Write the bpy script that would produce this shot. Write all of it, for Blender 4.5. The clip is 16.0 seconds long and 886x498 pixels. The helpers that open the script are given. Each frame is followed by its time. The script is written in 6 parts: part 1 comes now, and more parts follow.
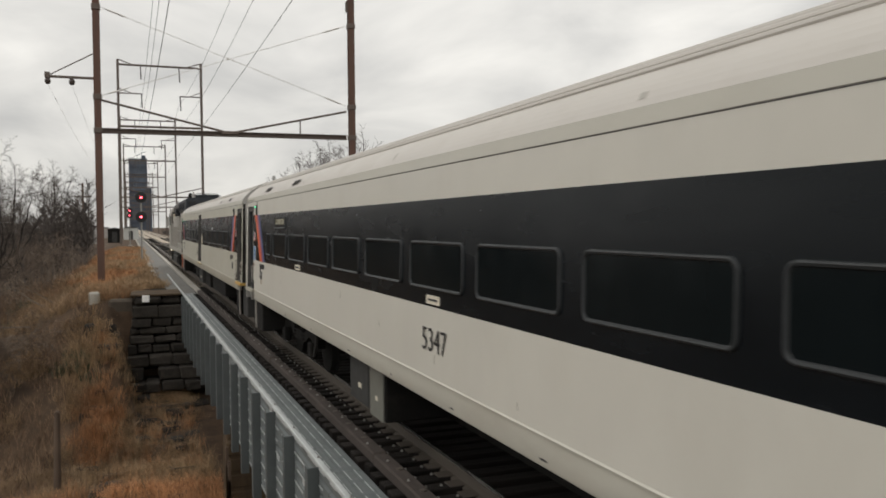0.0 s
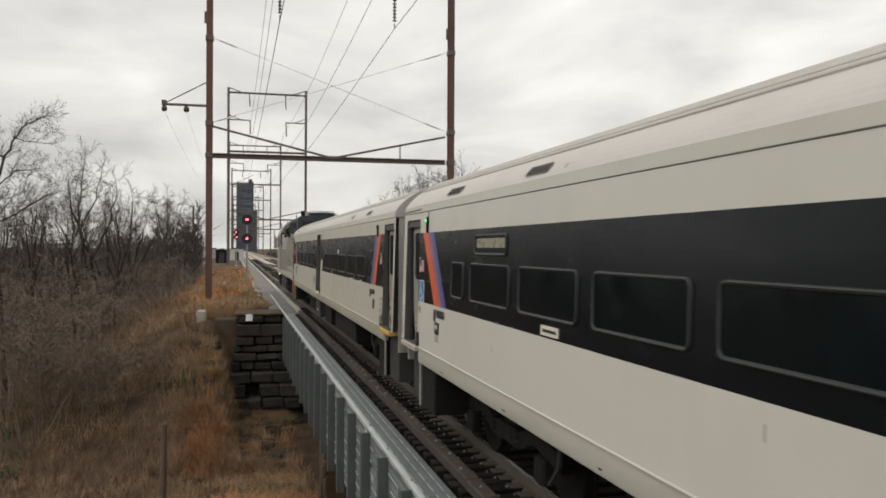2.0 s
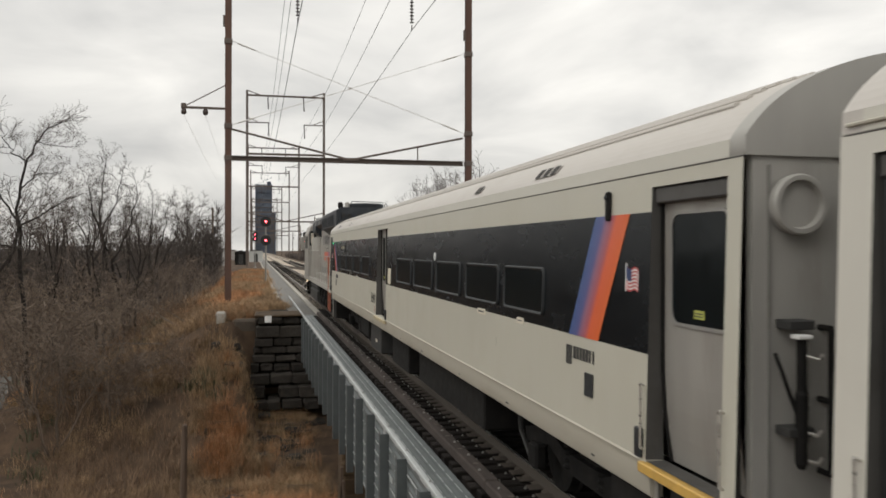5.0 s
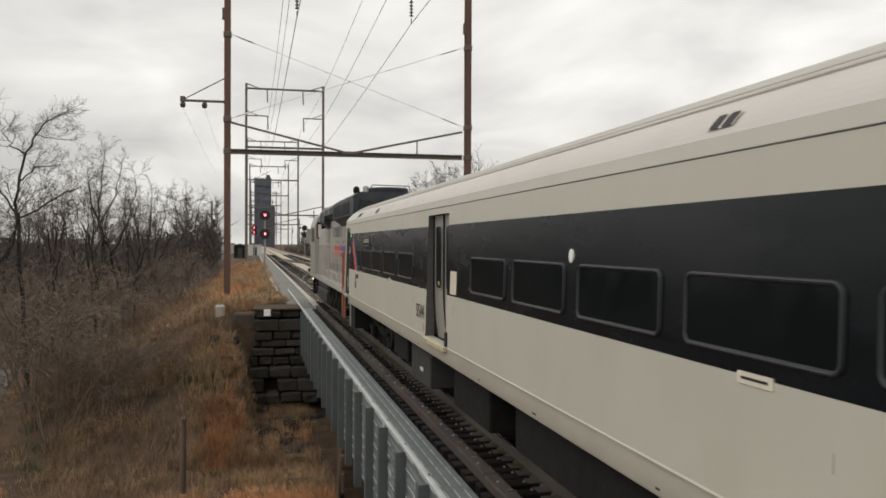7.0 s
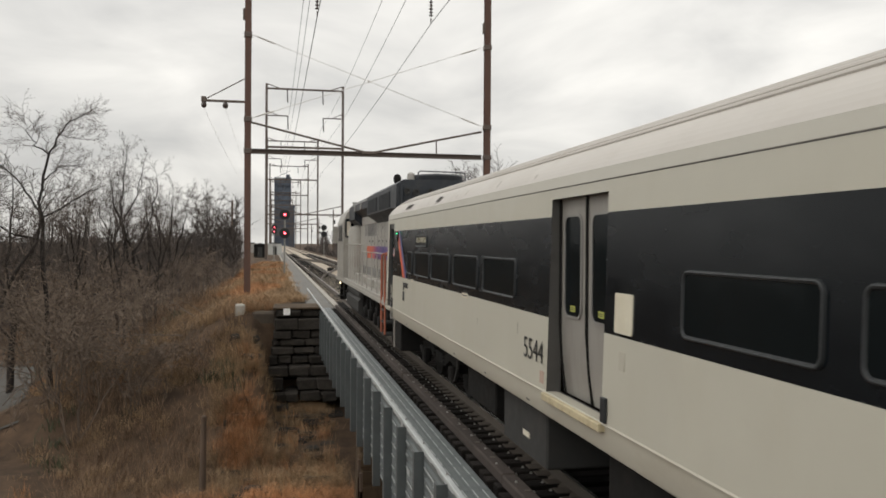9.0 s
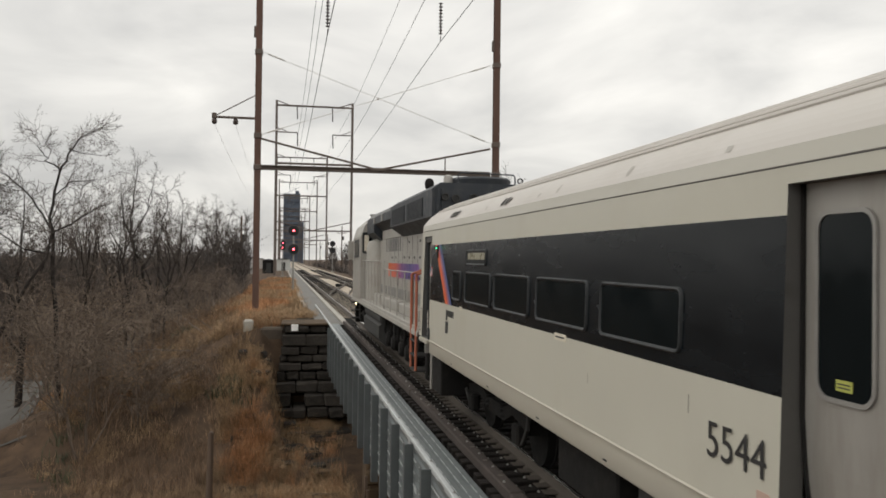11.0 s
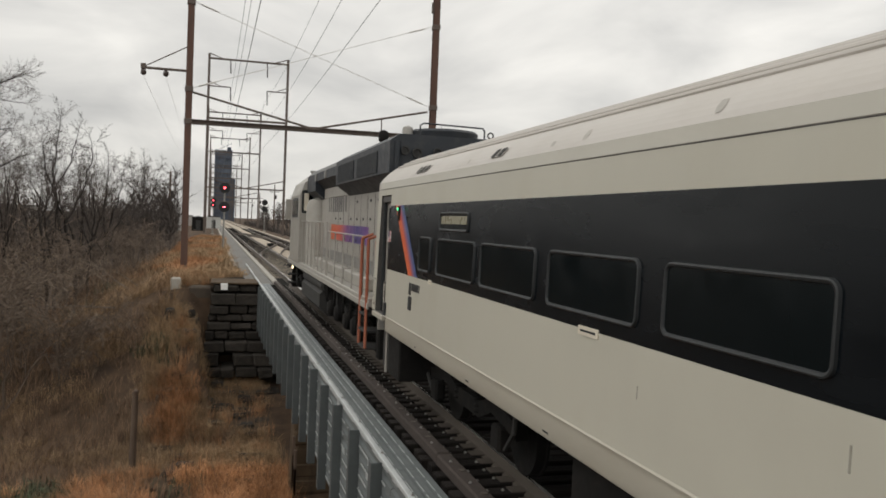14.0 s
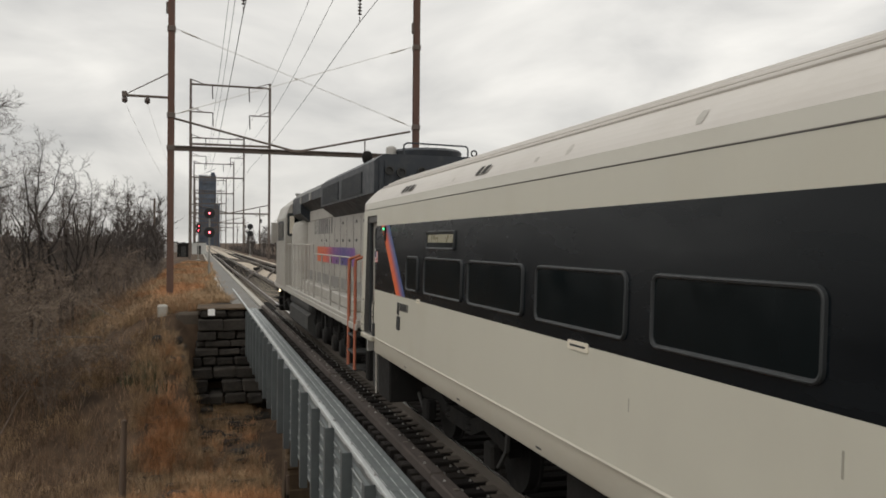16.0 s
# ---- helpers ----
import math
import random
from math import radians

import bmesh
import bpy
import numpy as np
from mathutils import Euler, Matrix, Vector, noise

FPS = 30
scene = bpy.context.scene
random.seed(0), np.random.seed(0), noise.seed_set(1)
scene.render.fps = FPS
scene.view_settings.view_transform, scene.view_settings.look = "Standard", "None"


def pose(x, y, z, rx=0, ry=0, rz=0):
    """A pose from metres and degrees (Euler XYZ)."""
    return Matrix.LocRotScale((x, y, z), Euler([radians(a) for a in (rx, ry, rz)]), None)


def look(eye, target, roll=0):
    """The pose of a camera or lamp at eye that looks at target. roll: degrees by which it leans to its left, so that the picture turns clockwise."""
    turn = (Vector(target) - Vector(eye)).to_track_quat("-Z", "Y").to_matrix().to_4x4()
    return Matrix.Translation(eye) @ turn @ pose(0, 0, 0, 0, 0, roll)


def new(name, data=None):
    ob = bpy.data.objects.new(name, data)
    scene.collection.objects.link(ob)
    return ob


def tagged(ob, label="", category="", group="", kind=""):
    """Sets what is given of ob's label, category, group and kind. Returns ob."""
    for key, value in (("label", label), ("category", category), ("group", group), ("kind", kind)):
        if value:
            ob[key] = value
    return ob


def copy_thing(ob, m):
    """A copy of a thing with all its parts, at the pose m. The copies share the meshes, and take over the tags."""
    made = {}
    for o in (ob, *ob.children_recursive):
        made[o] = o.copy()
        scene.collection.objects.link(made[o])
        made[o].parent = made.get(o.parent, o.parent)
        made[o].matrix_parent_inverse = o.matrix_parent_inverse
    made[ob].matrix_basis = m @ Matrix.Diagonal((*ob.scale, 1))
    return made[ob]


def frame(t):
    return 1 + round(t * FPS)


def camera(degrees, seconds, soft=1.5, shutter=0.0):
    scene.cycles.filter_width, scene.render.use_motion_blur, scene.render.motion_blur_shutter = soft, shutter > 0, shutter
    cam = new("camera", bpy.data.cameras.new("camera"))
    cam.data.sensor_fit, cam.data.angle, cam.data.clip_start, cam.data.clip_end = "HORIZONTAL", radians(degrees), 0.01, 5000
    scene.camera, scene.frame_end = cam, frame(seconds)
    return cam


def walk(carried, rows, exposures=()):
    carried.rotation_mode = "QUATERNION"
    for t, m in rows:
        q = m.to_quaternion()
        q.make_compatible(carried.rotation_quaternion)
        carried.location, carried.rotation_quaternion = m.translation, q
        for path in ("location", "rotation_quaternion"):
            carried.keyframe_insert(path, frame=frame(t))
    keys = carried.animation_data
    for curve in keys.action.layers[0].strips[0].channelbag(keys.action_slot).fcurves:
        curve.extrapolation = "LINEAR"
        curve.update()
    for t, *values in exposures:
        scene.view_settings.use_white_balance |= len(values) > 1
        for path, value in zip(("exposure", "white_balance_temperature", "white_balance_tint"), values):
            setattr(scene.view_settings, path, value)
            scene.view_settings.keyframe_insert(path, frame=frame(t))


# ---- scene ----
EYE = 2.73
cam = camera(56.25, 16.0, soft=1.7, shutter=0.3)
PATH = [
    (0.0, pose(0, 0, EYE, 88.24, 0.52, -20.75)),
    (0.5, pose(0, 0, EYE, 88.35, 0.71, -19.06)),
    (1.0, pose(0, 0, EYE, 89.10, 0.26, -17.49)),
    (1.5, pose(0, 0, EYE, 89.92, -0.27, -15.58)),
    (2.0, pose(0, 0, EYE, 89.96, -0.27, -14.07)),
    (2.5, pose(0, 0, EYE, 89.74, 0.11, -13.08)),
    (3.0, pose(0, 0, EYE, 89.71, 0.18, -12.52)),
    (3.5, pose(0, 0, EYE, 89.62, 0.03, -12.67)),
    (4.0, pose(0, 0, EYE, 89.71, -0.05, -12.91)),
    (4.5, pose(0, 0, EYE, 90.09, -0.07, -12.83)),
    (7.0, pose(0, 0, EYE, 89.62, -0.21, -12.89)),
    (7.5, pose(0, 0, EYE, 89.63, -0.20, -12.52)),
    (8.0, pose(0, 0, EYE, 89.55, -0.13, -11.92)),
    (8.5, pose(0, 0, EYE, 89.45, -0.11, -11.67)),
    (9.0, pose(0, 0, EYE, 89.60, -0.37, -11.58)),
    (9.5, pose(0, 0, EYE, 90.25, -0.47, -11.07)),
    (12.0, pose(0, 0, EYE, 90.79, -0.72, -11.04)),
    (12.5, pose(0, 0, EYE, 90.61, -0.73, -11.04)),
    (13.0, pose(0, 0, EYE, 90.25, -1.30, -11.27)),
    (13.5, pose(0, 0, EYE, 89.28, -2.79, -13.66)),
    (14.0, pose(0, 0, EYE, 88.32, -2.28, -15.57)),
    (14.5, pose(0, 0, EYE, 88.45, -2.05, -16.02)),
    (15.0, pose(0, 0, EYE, 88.76, -1.91, -16.62)),
    (15.5, pose(0, 0, EYE, 89.25, -1.22, -17.16)),
    (16.0, pose(0, 0, EYE, 89.62, -0.51, -16.51)),
]
walk(cam, PATH, [(0.0, -0.10), (0.5, -0.16), (1.0, -0.02), (9.0, 0.02), (12.5, -0.05), (13.5, -0.1), (16.0, -0.1)])

# how far the train has rolled along the track, in metres
ROLL = [
    (0.00, 11.887), (0.50, 10.020), (1.00, 8.207), (1.50, 6.580), (2.00, 4.914), (2.50, 3.289), (3.00, 1.633),
    (3.50, 0.000), (4.00, -1.580), (4.50, -3.139), (5.75, -6.796), (7.00, -10.066), (7.50, -11.327), (8.00, -12.565),
    (8.50, -13.761), (9.00, -14.895), (9.50, -15.933), (10.75, -18.132), (12.00, -19.584), (12.50, -20.023), (13.00, -20.341),
    (13.50, -20.541), (14.00, -20.608), (14.50, -20.608), (15.00, -20.608), (15.50, -20.608), (16.00, -20.608),
]

# ---- world and light ----
world = bpy.data.worlds.new("overcast_sky")
scene.world = world
world.use_nodes = True
wn, wl = world.node_tree.nodes, world.node_tree.links
wn.clear()


def wnode(kind, **sets):
    n = wn.new(kind)
    for k, v in sets.items():
        n.inputs[k].default_value = v
    return n


sky = wn.new("ShaderNodeTexSky")
sky.sky_type, sky.sun_disc, sky.sun_elevation, sky.sun_rotation = "NISHITA", False, radians(40), radians(240)
sky_bg = wnode("ShaderNodeBackground", Strength=0.05)
wl.new(sky.outputs[0], sky_bg.inputs[0])
# cloud deck: brighter overhead than at the horizon, with soft grey rolls
coord = wn.new("ShaderNodeTexCoord")
split = wn.new("ShaderNodeSeparateXYZ")
wl.new(coord.outputs["Generated"], split.inputs[0])
lift = wn.new("ShaderNodeMath")
lift.operation = "MAXIMUM"
lift.inputs[1].default_value = 0.0
wl.new(split.outputs[2], lift.inputs[0])
gain = wn.new("ShaderNodeMath")
gain.operation = "MULTIPLY_ADD"
gain.inputs[1].default_value, gain.inputs[2].default_value = 0.72, 0.77
wl.new(lift.outputs[0], gain.inputs[0])
# the clouds lie in a flat layer: project the direction onto it
over = wn.new("ShaderNodeMath")
over.operation = "ADD"
over.inputs[1].default_value = 0.30
wl.new(lift.outputs[0], over.inputs[0])
flat = wn.new("ShaderNodeVectorMath")
flat.operation = "DIVIDE"
wl.new(coord.outputs["Generated"], flat.inputs[0])
wl.new(over.outputs[0], flat.inputs[1])
roll_a = wnode("ShaderNodeTexNoise", Scale=1.9, Detail=6.0, Roughness=0.5, Distortion=0.5)
wl.new(flat.outputs[0], roll_a.inputs["Vector"])
tone = wn.new("ShaderNodeValToRGB")
tone.color_ramp.elements[0].position, tone.color_ramp.elements[1].position = 0.33, 0.68
tone.color_ramp.elements[0].color, tone.color_ramp.elements[1].color = (0.75, 0.74, 0.715, 1), (1.16, 1.13, 1.065, 1)
wl.new(roll_a.outputs[0], tone.inputs[0])
mul = wn.new("ShaderNodeMix")
mul.data_type, mul.blend_type = "RGBA", "MULTIPLY"
mul.inputs[0].default_value = 1.0
wl.new(tone.outputs[0], mul.inputs[6])
wl.new(gain.outputs[0], mul.inputs[7])
cloud_bg = wnode("ShaderNodeBackground", Strength=1.0)
wl.new(mul.outputs[2], cloud_bg.inputs[0])
both = wn.new("ShaderNodeMixShader")
both.inputs[0].default_value = 0.93
wl.new(sky_bg.outputs[0], both.inputs[1])
wl.new(cloud_bg.outputs[0], both.inputs[2])
wout = wn.new("ShaderNodeOutputWorld")
wl.new(both.outputs[0], wout.inputs[0])

sun_data = bpy.data.lights.new("sun", "SUN")
sun_data.energy, sun_data.angle, sun_data.color = 0.5, radians(25), (1.0, 0.96, 0.9)
sun = new("sun", sun_data)
sun.matrix_world = look((-30, -18, 28), (0, 0, 0))

scene.view_settings.exposure = 0.0


# ---- materials ----
def mat(name, color, rough=0.6, metal=0.0, vary=0.12, scale=6.0, bump=0.0, bump_scale=60.0, stain=None, stain_amount=0.0,
        stretch=(1, 1, 1), island=0.0, thing=0.0, spec=0.5, coat=0.0, emit=0.0):
    """Procedural paint, metal, wood or stone: grain at two scales, stains, fine relief."""
    m = bpy.data.materials.new(name)
    m.use_nodes = True
    n, l = m.node_tree.nodes, m.node_tree.links
    b = n["Principled BSDF"]
    b.inputs["Roughness"].default_value, b.inputs["Metallic"].default_value = rough, metal
    b.inputs["Specular IOR Level"].default_value = spec
    b.inputs["Coat Weight"].default_value = coat
    tc = n.new("ShaderNodeTexCoord")
    mp = n.new("ShaderNodeMapping")
    mp.inputs["Scale"].default_value = stretch
    l.new(tc.outputs["Object"], mp.inputs[0])
    big = n.new("ShaderNodeTexNoise")
    big.inputs["Scale"].default_value, big.inputs["Detail"].default_value = scale * 0.18, 4
    fine = n.new("ShaderNodeTexNoise")
    fine.inputs["Scale"].default_value, fine.inputs["Detail"].default_value = scale, 6
    for t in (big, fine):
        l.new(mp.outputs[0], t.inputs["Vector"])
    add = n.new("ShaderNodeMath")
    add.operation = "ADD"
    l.new(big.outputs[0], add.inputs[0])
    l.new(fine.outputs[0], add.inputs[1])
    ramp = n.new("ShaderNodeMapRange")
    ramp.inputs["From Min"].default_value, ramp.inputs["From Max"].default_value = 0.6, 1.4
    ramp.inputs["To Min"].default_value, ramp.inputs["To Max"].default_value = 1 - vary, 1 + vary
    l.new(add.outputs[0], ramp.inputs[0])
    shade = ramp.outputs[0]
    for amount, node, out in ((island, "ShaderNodeNewGeometry", "Random Per Island"), (thing, "ShaderNodeObjectInfo", "Random")):
        if amount:
            g = n.new(node)
            r = n.new("ShaderNodeMapRange")
            r.inputs["To Min"].default_value, r.inputs["To Max"].default_value = 1 - amount, 1 + amount
            l.new(g.outputs[out], r.inputs[0])
            k = n.new("ShaderNodeMath")
            k.operation = "MULTIPLY"
            l.new(shade, k.inputs[0])
            l.new(r.outputs[0], k.inputs[1])
            shade = k.outputs[0]
    mix = n.new("ShaderNodeMix")
    mix.data_type, mix.blend_type = "RGBA", "MULTIPLY"
    mix.inputs[0].default_value = 1.0
    mix.inputs[6].default_value = (*color, 1)
    l.new(shade, mix.inputs[7])
    col = mix.outputs[2]
    if stain:
        st = n.new("ShaderNodeTexNoise")
        st.inputs["Scale"].default_value, st.inputs["Detail"].default_value, st.inputs["Roughness"].default_value = scale * 0.45, 7, 0.65
        l.new(mp.outputs[0], st.inputs["Vector"])
        sr = n.new("ShaderNodeMapRange")
        sr.inputs["From Min"].default_value, sr.inputs["From Max"].default_value = 0.5, 0.72
        sr.inputs["To Max"].default_value = stain_amount
        l.new(st.outputs[0], sr.inputs[0])
        sm = n.new("ShaderNodeMix")
        sm.data_type = "RGBA"
        sm.inputs[7].default_value = (*stain, 1)
        l.new(sr.outputs[0], sm.inputs[0])
        l.new(col, sm.inputs[6])
        col = sm.outputs[2]
    l.new(col, b.inputs["Base Color"])
    rr = n.new("ShaderNodeMapRange")
    rr.inputs["From Min"].default_value, rr.inputs["From Max"].default_value = 0.3, 0.7
    rr.inputs["To Min"].default_value, rr.inputs["To Max"].default_value = max(0.02, rough - 0.08), min(1.0, rough + 0.08)
    l.new(fine.outputs[0], rr.inputs[0])
    l.new(rr.outputs[0], b.inputs["Roughness"])
    if bump:
        bt = n.new("ShaderNodeTexNoise")
        bt.inputs["Scale"].default_value, bt.inputs["Detail"].default_value = bump_scale, 5
        l.new(mp.outputs[0], bt.inputs["Vector"])
        bp = n.new("ShaderNodeBump")
        bp.inputs["Strength"].default_value, bp.inputs["Distance"].default_value = bump, 0.02
        l.new(bt.outputs[0], bp.inputs["Height"])
        l.new(bp.outputs[0], b.inputs["Normal"])
    if emit:
        b.inputs["Emission Color"].default_value = (*color, 1)
        b.inputs["Emission Strength"].default_value = emit
    return m


def stripe_mat(name, y0, slope, width, stops):
    """Livery flash: colours blend across a slanting stripe, measured along the car from its leading edge."""
    m = mat(name, (1, 1, 1), 0.4)
    n, l = m.node_tree.nodes, m.node_tree.links
    tc = n.new("ShaderNodeTexCoord")
    sp = n.new("ShaderNodeSeparateXYZ")
    l.new(tc.outputs["Object"], sp.inputs[0])
    k = n.new("ShaderNodeMath")
    k.operation = "MULTIPLY_ADD"
    k.inputs[1].default_value = slope
    l.new(sp.outputs[2], k.inputs[0])
    l.new(sp.outputs[1], k.inputs[2])
    r = n.new("ShaderNodeMapRange")
    r.inputs["From Min"].default_value, r.inputs["From Max"].default_value = y0, y0 + width
    l.new(k.outputs[0], r.inputs[0])
    c = n.new("ShaderNodeValToRGB")
    el = c.color_ramp.elements
    while len(el) < len(stops):
        el.new(0.5)
    for e, (p, rgb) in zip(el, stops):
        e.position, e.color = p, (*rgb, 1)
    l.new(r.outputs[0], c.inputs[0])
    l.new(c.outputs[0], n["Principled BSDF"].inputs["Base Color"])
    return m


CREAM = (0.512, 0.495, 0.42)
M_PAINT = mat("silver_white_paint", CREAM, 0.42, 0.0, 0.05, 3, 0.03, 4, (0.40, 0.36, 0.27), 0.16, (1, 0.9, 0.6))
M_PAINT_CLEAN = mat("clean_silver_white_paint", (0.605, 0.585, 0.525), 0.42, 0.0, 0.05, 3, 0.03, 4, (0.46, 0.43, 0.36), 0.16, (1, 0.9, 0.6))
M_SKIRT_CLEAN = mat("clean_skirt_paint", (0.55, 0.535, 0.47), 0.5, 0, 0.07, 6, 0.02, 9, (0.40, 0.36, 0.3), 0.3, (1, 0.3, 1))
M_PANEL = mat("grey_green_equipment_panel", (0.15, 0.15, 0.13), 0.6, 0, 0.12, 6, 0.04, 20, (0.09, 0.08, 0.065), 0.4)
M_SCUFF = mat("rubbed_roof_mark", (0.37, 0.35, 0.315), 0.6, 0, 0.15, 20)
M_CANT = mat("pale_cant_rail_paint", (0.56, 0.545, 0.48), 0.45, 0, 0.05, 4, 0.02, 6, (0.42, 0.39, 0.32), 0.25, (1, 0.4, 1))
M_SKIRT = mat("dusty_white_paint", (0.47, 0.445, 0.375), 0.5, 0, 0.07, 6, 0.02, 9, (0.33, 0.29, 0.22), 0.3, (1, 0.3, 1))
M_ROOF = mat("cream_roof_paint", (0.49, 0.462, 0.425), 0.5, 0, 0.06, 5, 0.02, 9, (0.37, 0.34, 0.3), 0.4, (0.5, 0.4, 1))
M_BAND = mat("charcoal_band_paint", (0.0036, 0.0058, 0.008), 0.24, 0, 0.12, 5, 0.01, 9, (0.014, 0.017, 0.02), 0.25, (1, 0.3, 1), spec=0.22)
M_GLASS = mat("dark_tinted_glass", (0.0045, 0.0075, 0.0088), 0.14, 0, 0.05, 4, spec=0.12)
# dark for the shadow in door openings; serves the roof seam too
M_JAMB = mat("dark_jamb_shadow_and_seam", (0.075, 0.072, 0.068), 0.6, 0, 0.15, 8, stain=(0.04, 0.035, 0.03), stain_amount=0.5)
M_GASKET = mat("grey_rubber_gasket", (0.019, 0.022, 0.024), 0.5, 0, 0.12, 20)
M_ENDGREY = mat("pale_grey_end_sheet", (0.36, 0.35, 0.325), 0.5, 0.1, 0.1, 5, 0.04, 18, (0.18, 0.15, 0.12), 0.45, (1, 1, 0.3))
# fascia sheet, its colour kept dark for the shade between the posts
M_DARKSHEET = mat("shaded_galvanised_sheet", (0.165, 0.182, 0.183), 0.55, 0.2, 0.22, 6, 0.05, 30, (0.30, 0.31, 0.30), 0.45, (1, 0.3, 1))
M_STEEL = mat("brushed_stainless_steel", (0.36, 0.345, 0.315), 0.5, 0.35, 0.1, 8, 0.03, 30, (0.2, 0.17, 0.14), 0.4, (1, 1, 0.2))
M_GREY = mat("grey_end_paint", (0.24, 0.235, 0.22), 0.5, 0.1, 0.1, 6, 0.03, 20, (0.13, 0.11, 0.09), 0.5)
M_DARK = mat("black_underframe_grime", (0.011, 0.0105, 0.010), 0.85, 0, 0.3, 9, 0.15, 25, (0.035, 0.029, 0.023), 0.35, spec=0.2)
M_BOX = mat("dusty_grey_equipment_paint", (0.04, 0.04, 0.039), 0.75, 0, 0.15, 7, 0.05, 20, (0.065, 0.057, 0.05), 0.5, spec=0.3)
M_YELLOW = mat("worn_yellow_paint", (0.50, 0.43, 0.28), 0.55, 0, 0.2, 12, stain=(0.22, 0.16, 0.09), stain_amount=0.7)
M_STEPYELLOW = mat("bright_step_edge_yellow", (0.58, 0.36, 0.09), 0.5, 0, 0.15, 12, stain=(0.3, 0.2, 0.08), stain_amount=0.5)
M_BLACK = mat("black_vinyl_letters", (0.03, 0.03, 0.03), 0.5)
M_LABEL = mat("cream_label", (0.68, 0.63, 0.52), 0.5, 0, 0.08, 20)
M_BLUE = mat("blue_sign_vinyl", (0.03, 0.16, 0.42), 0.4)
M_WHITE = mat("white_vinyl", (0.8, 0.8, 0.78), 0.4)
M_RED = mat("red_vinyl", (0.5, 0.05, 0.05), 0.45)
M_AMBER = mat("pale_lit_destination_panel", (0.27, 0.25, 0.17), 0.3, 0, 0.1, 12)
M_GREENLAMP = mat("green_marker_lamp", (0.03, 0.85, 0.33), 0.3, emit=2.6)
M_REDLAMP = mat("red_signal_lamp", (1.0, 0.06, 0.08), 0.3, emit=16.0)
M_HEADLAMP = mat("warm_lamp", (1.0, 0.8, 0.5), 0.3, emit=4.0)
M_LOCO = mat("locomotive_silver_paint", (0.36, 0.345, 0.31), 0.45, 0.0, 0.07, 5, 0.03, 12, (0.2, 0.17, 0.14), 0.45)
M_LOCOTOP = mat("dark_blue_black_paint", (0.013, 0.018, 0.025), 0.5, 0, 0.15, 6, 0.03, 15, (0.07, 0.065, 0.06), 0.4)
M_RADIATOR = mat("radiator_screen", (0.012, 0.014, 0.018), 0.6, 0.3, 0.2, 30, 0.2, 80)
M_ORANGE = mat("orange_handrail_paint", (0.38, 0.12, 0.065), 0.5, 0, 0.1, 10)
M_RAILING = mat("pale_handrail_paint", (0.38, 0.365, 0.33), 0.5, 0, 0.1, 12)
M_GALV = mat("galvanised_steel", (0.155, 0.172, 0.174), 0.5, 0.25, 0.22, 7, 0.04, 30, (0.30, 0.32, 0.32), 0.35)
# cap rail metal, also the colour of the highlights painted on the fascia
M_GALVCAP = mat("bright_galvanised_cap_and_highlights", (0.53, 0.555, 0.555), 0.5, 0.2, 0.12, 8, 0.03, 30, (0.30, 0.31, 0.31), 0.4)
M_TIMBER = mat("weathered_brown_guard_timber", (0.055, 0.045, 0.040), 0.9, 0, 0.4, 14, 0.6, 45, (0.085, 0.07, 0.06), 0.5, (1, 0.2, 1), thing=0.2, spec=0.25)
M_TIE = mat("creosoted_tie_wood", (0.016, 0.0135, 0.012), 0.95, 0, 0.4, 16, 0.8, 50, (0.035, 0.029, 0.025), 0.45, (0.2, 1, 1), thing=0.4, spec=0.2)
M_BOLT = mat("galvanised_bolt", (0.33, 0.32, 0.3), 0.5, 0.5, 0.15, 30)
M_RAIL = mat("rusty_rail_steel", (0.10, 0.085, 0.072), 0.7, 0.2, 0.2, 12, 0.05, 30, (0.07, 0.05, 0.036), 0.5, (1, 0.1, 1), spec=0.3)
M_RAILTOP = mat("polished_rail_head", (0.5, 0.48, 0.45), 0.25, 0.8, 0.1, 12, stretch=(1, 0.05, 1))
M_BALLAST = mat("pale_dusty_ballast", (0.42, 0.36, 0.285), 0.95, 0, 0.3, 40, 0.9, 60, (0.22, 0.18, 0.14), 0.5)
M_CONCRETE = mat("weathered_concrete", (0.36, 0.34, 0.30), 0.85, 0, 0.14, 6, 0.2, 40, (0.17, 0.15, 0.12), 0.55)
M_STONE = mat("dark_masonry_stone", (0.034, 0.030, 0.026), 0.95, 0, 0.45, 10, 0.8, 30, (0.075, 0.064, 0.05), 0.4, thing=0.45, spec=0.2)
M_MORTAR = mat("near_black_mortar", (0.010, 0.009, 0.008), 0.95, 0, 0.3, 14, 0.5, 40, spec=0.1)
M_POLE = mat("rust_brown_steel_pole", (0.115, 0.062, 0.045), 0.75, 0.1, 0.22, 9, 0.12, 30, (0.065, 0.05, 0.045), 0.6, (1, 1, 0.25))
M_MAST = mat("grey_brown_catenary_steel", (0.12, 0.095, 0.08), 0.75, 0.1, 0.15, 5)
M_WIRE = mat("weathered_wire", (0.10, 0.10, 0.10), 0.6, 0.3, 0.1, 5)
M_ROPE = mat("pale_guy_rods", (0.72, 0.70, 0.67), 0.6, 0.0, 0.1, 5)
M_CERAMIC = mat("dark_brown_insulator", (0.05, 0.035, 0.03), 0.3)
# distance haze is mixed into this steel as a blue-grey tint
M_TOWER = mat("haze_tinted_bridge_steel", (0.105, 0.125, 0.158), 0.7, 0.1, 0.3, 0.35, spec=0.3)
M_SIGNAL = mat("matt_black_signal", (0.015, 0.015, 0.016), 0.6)
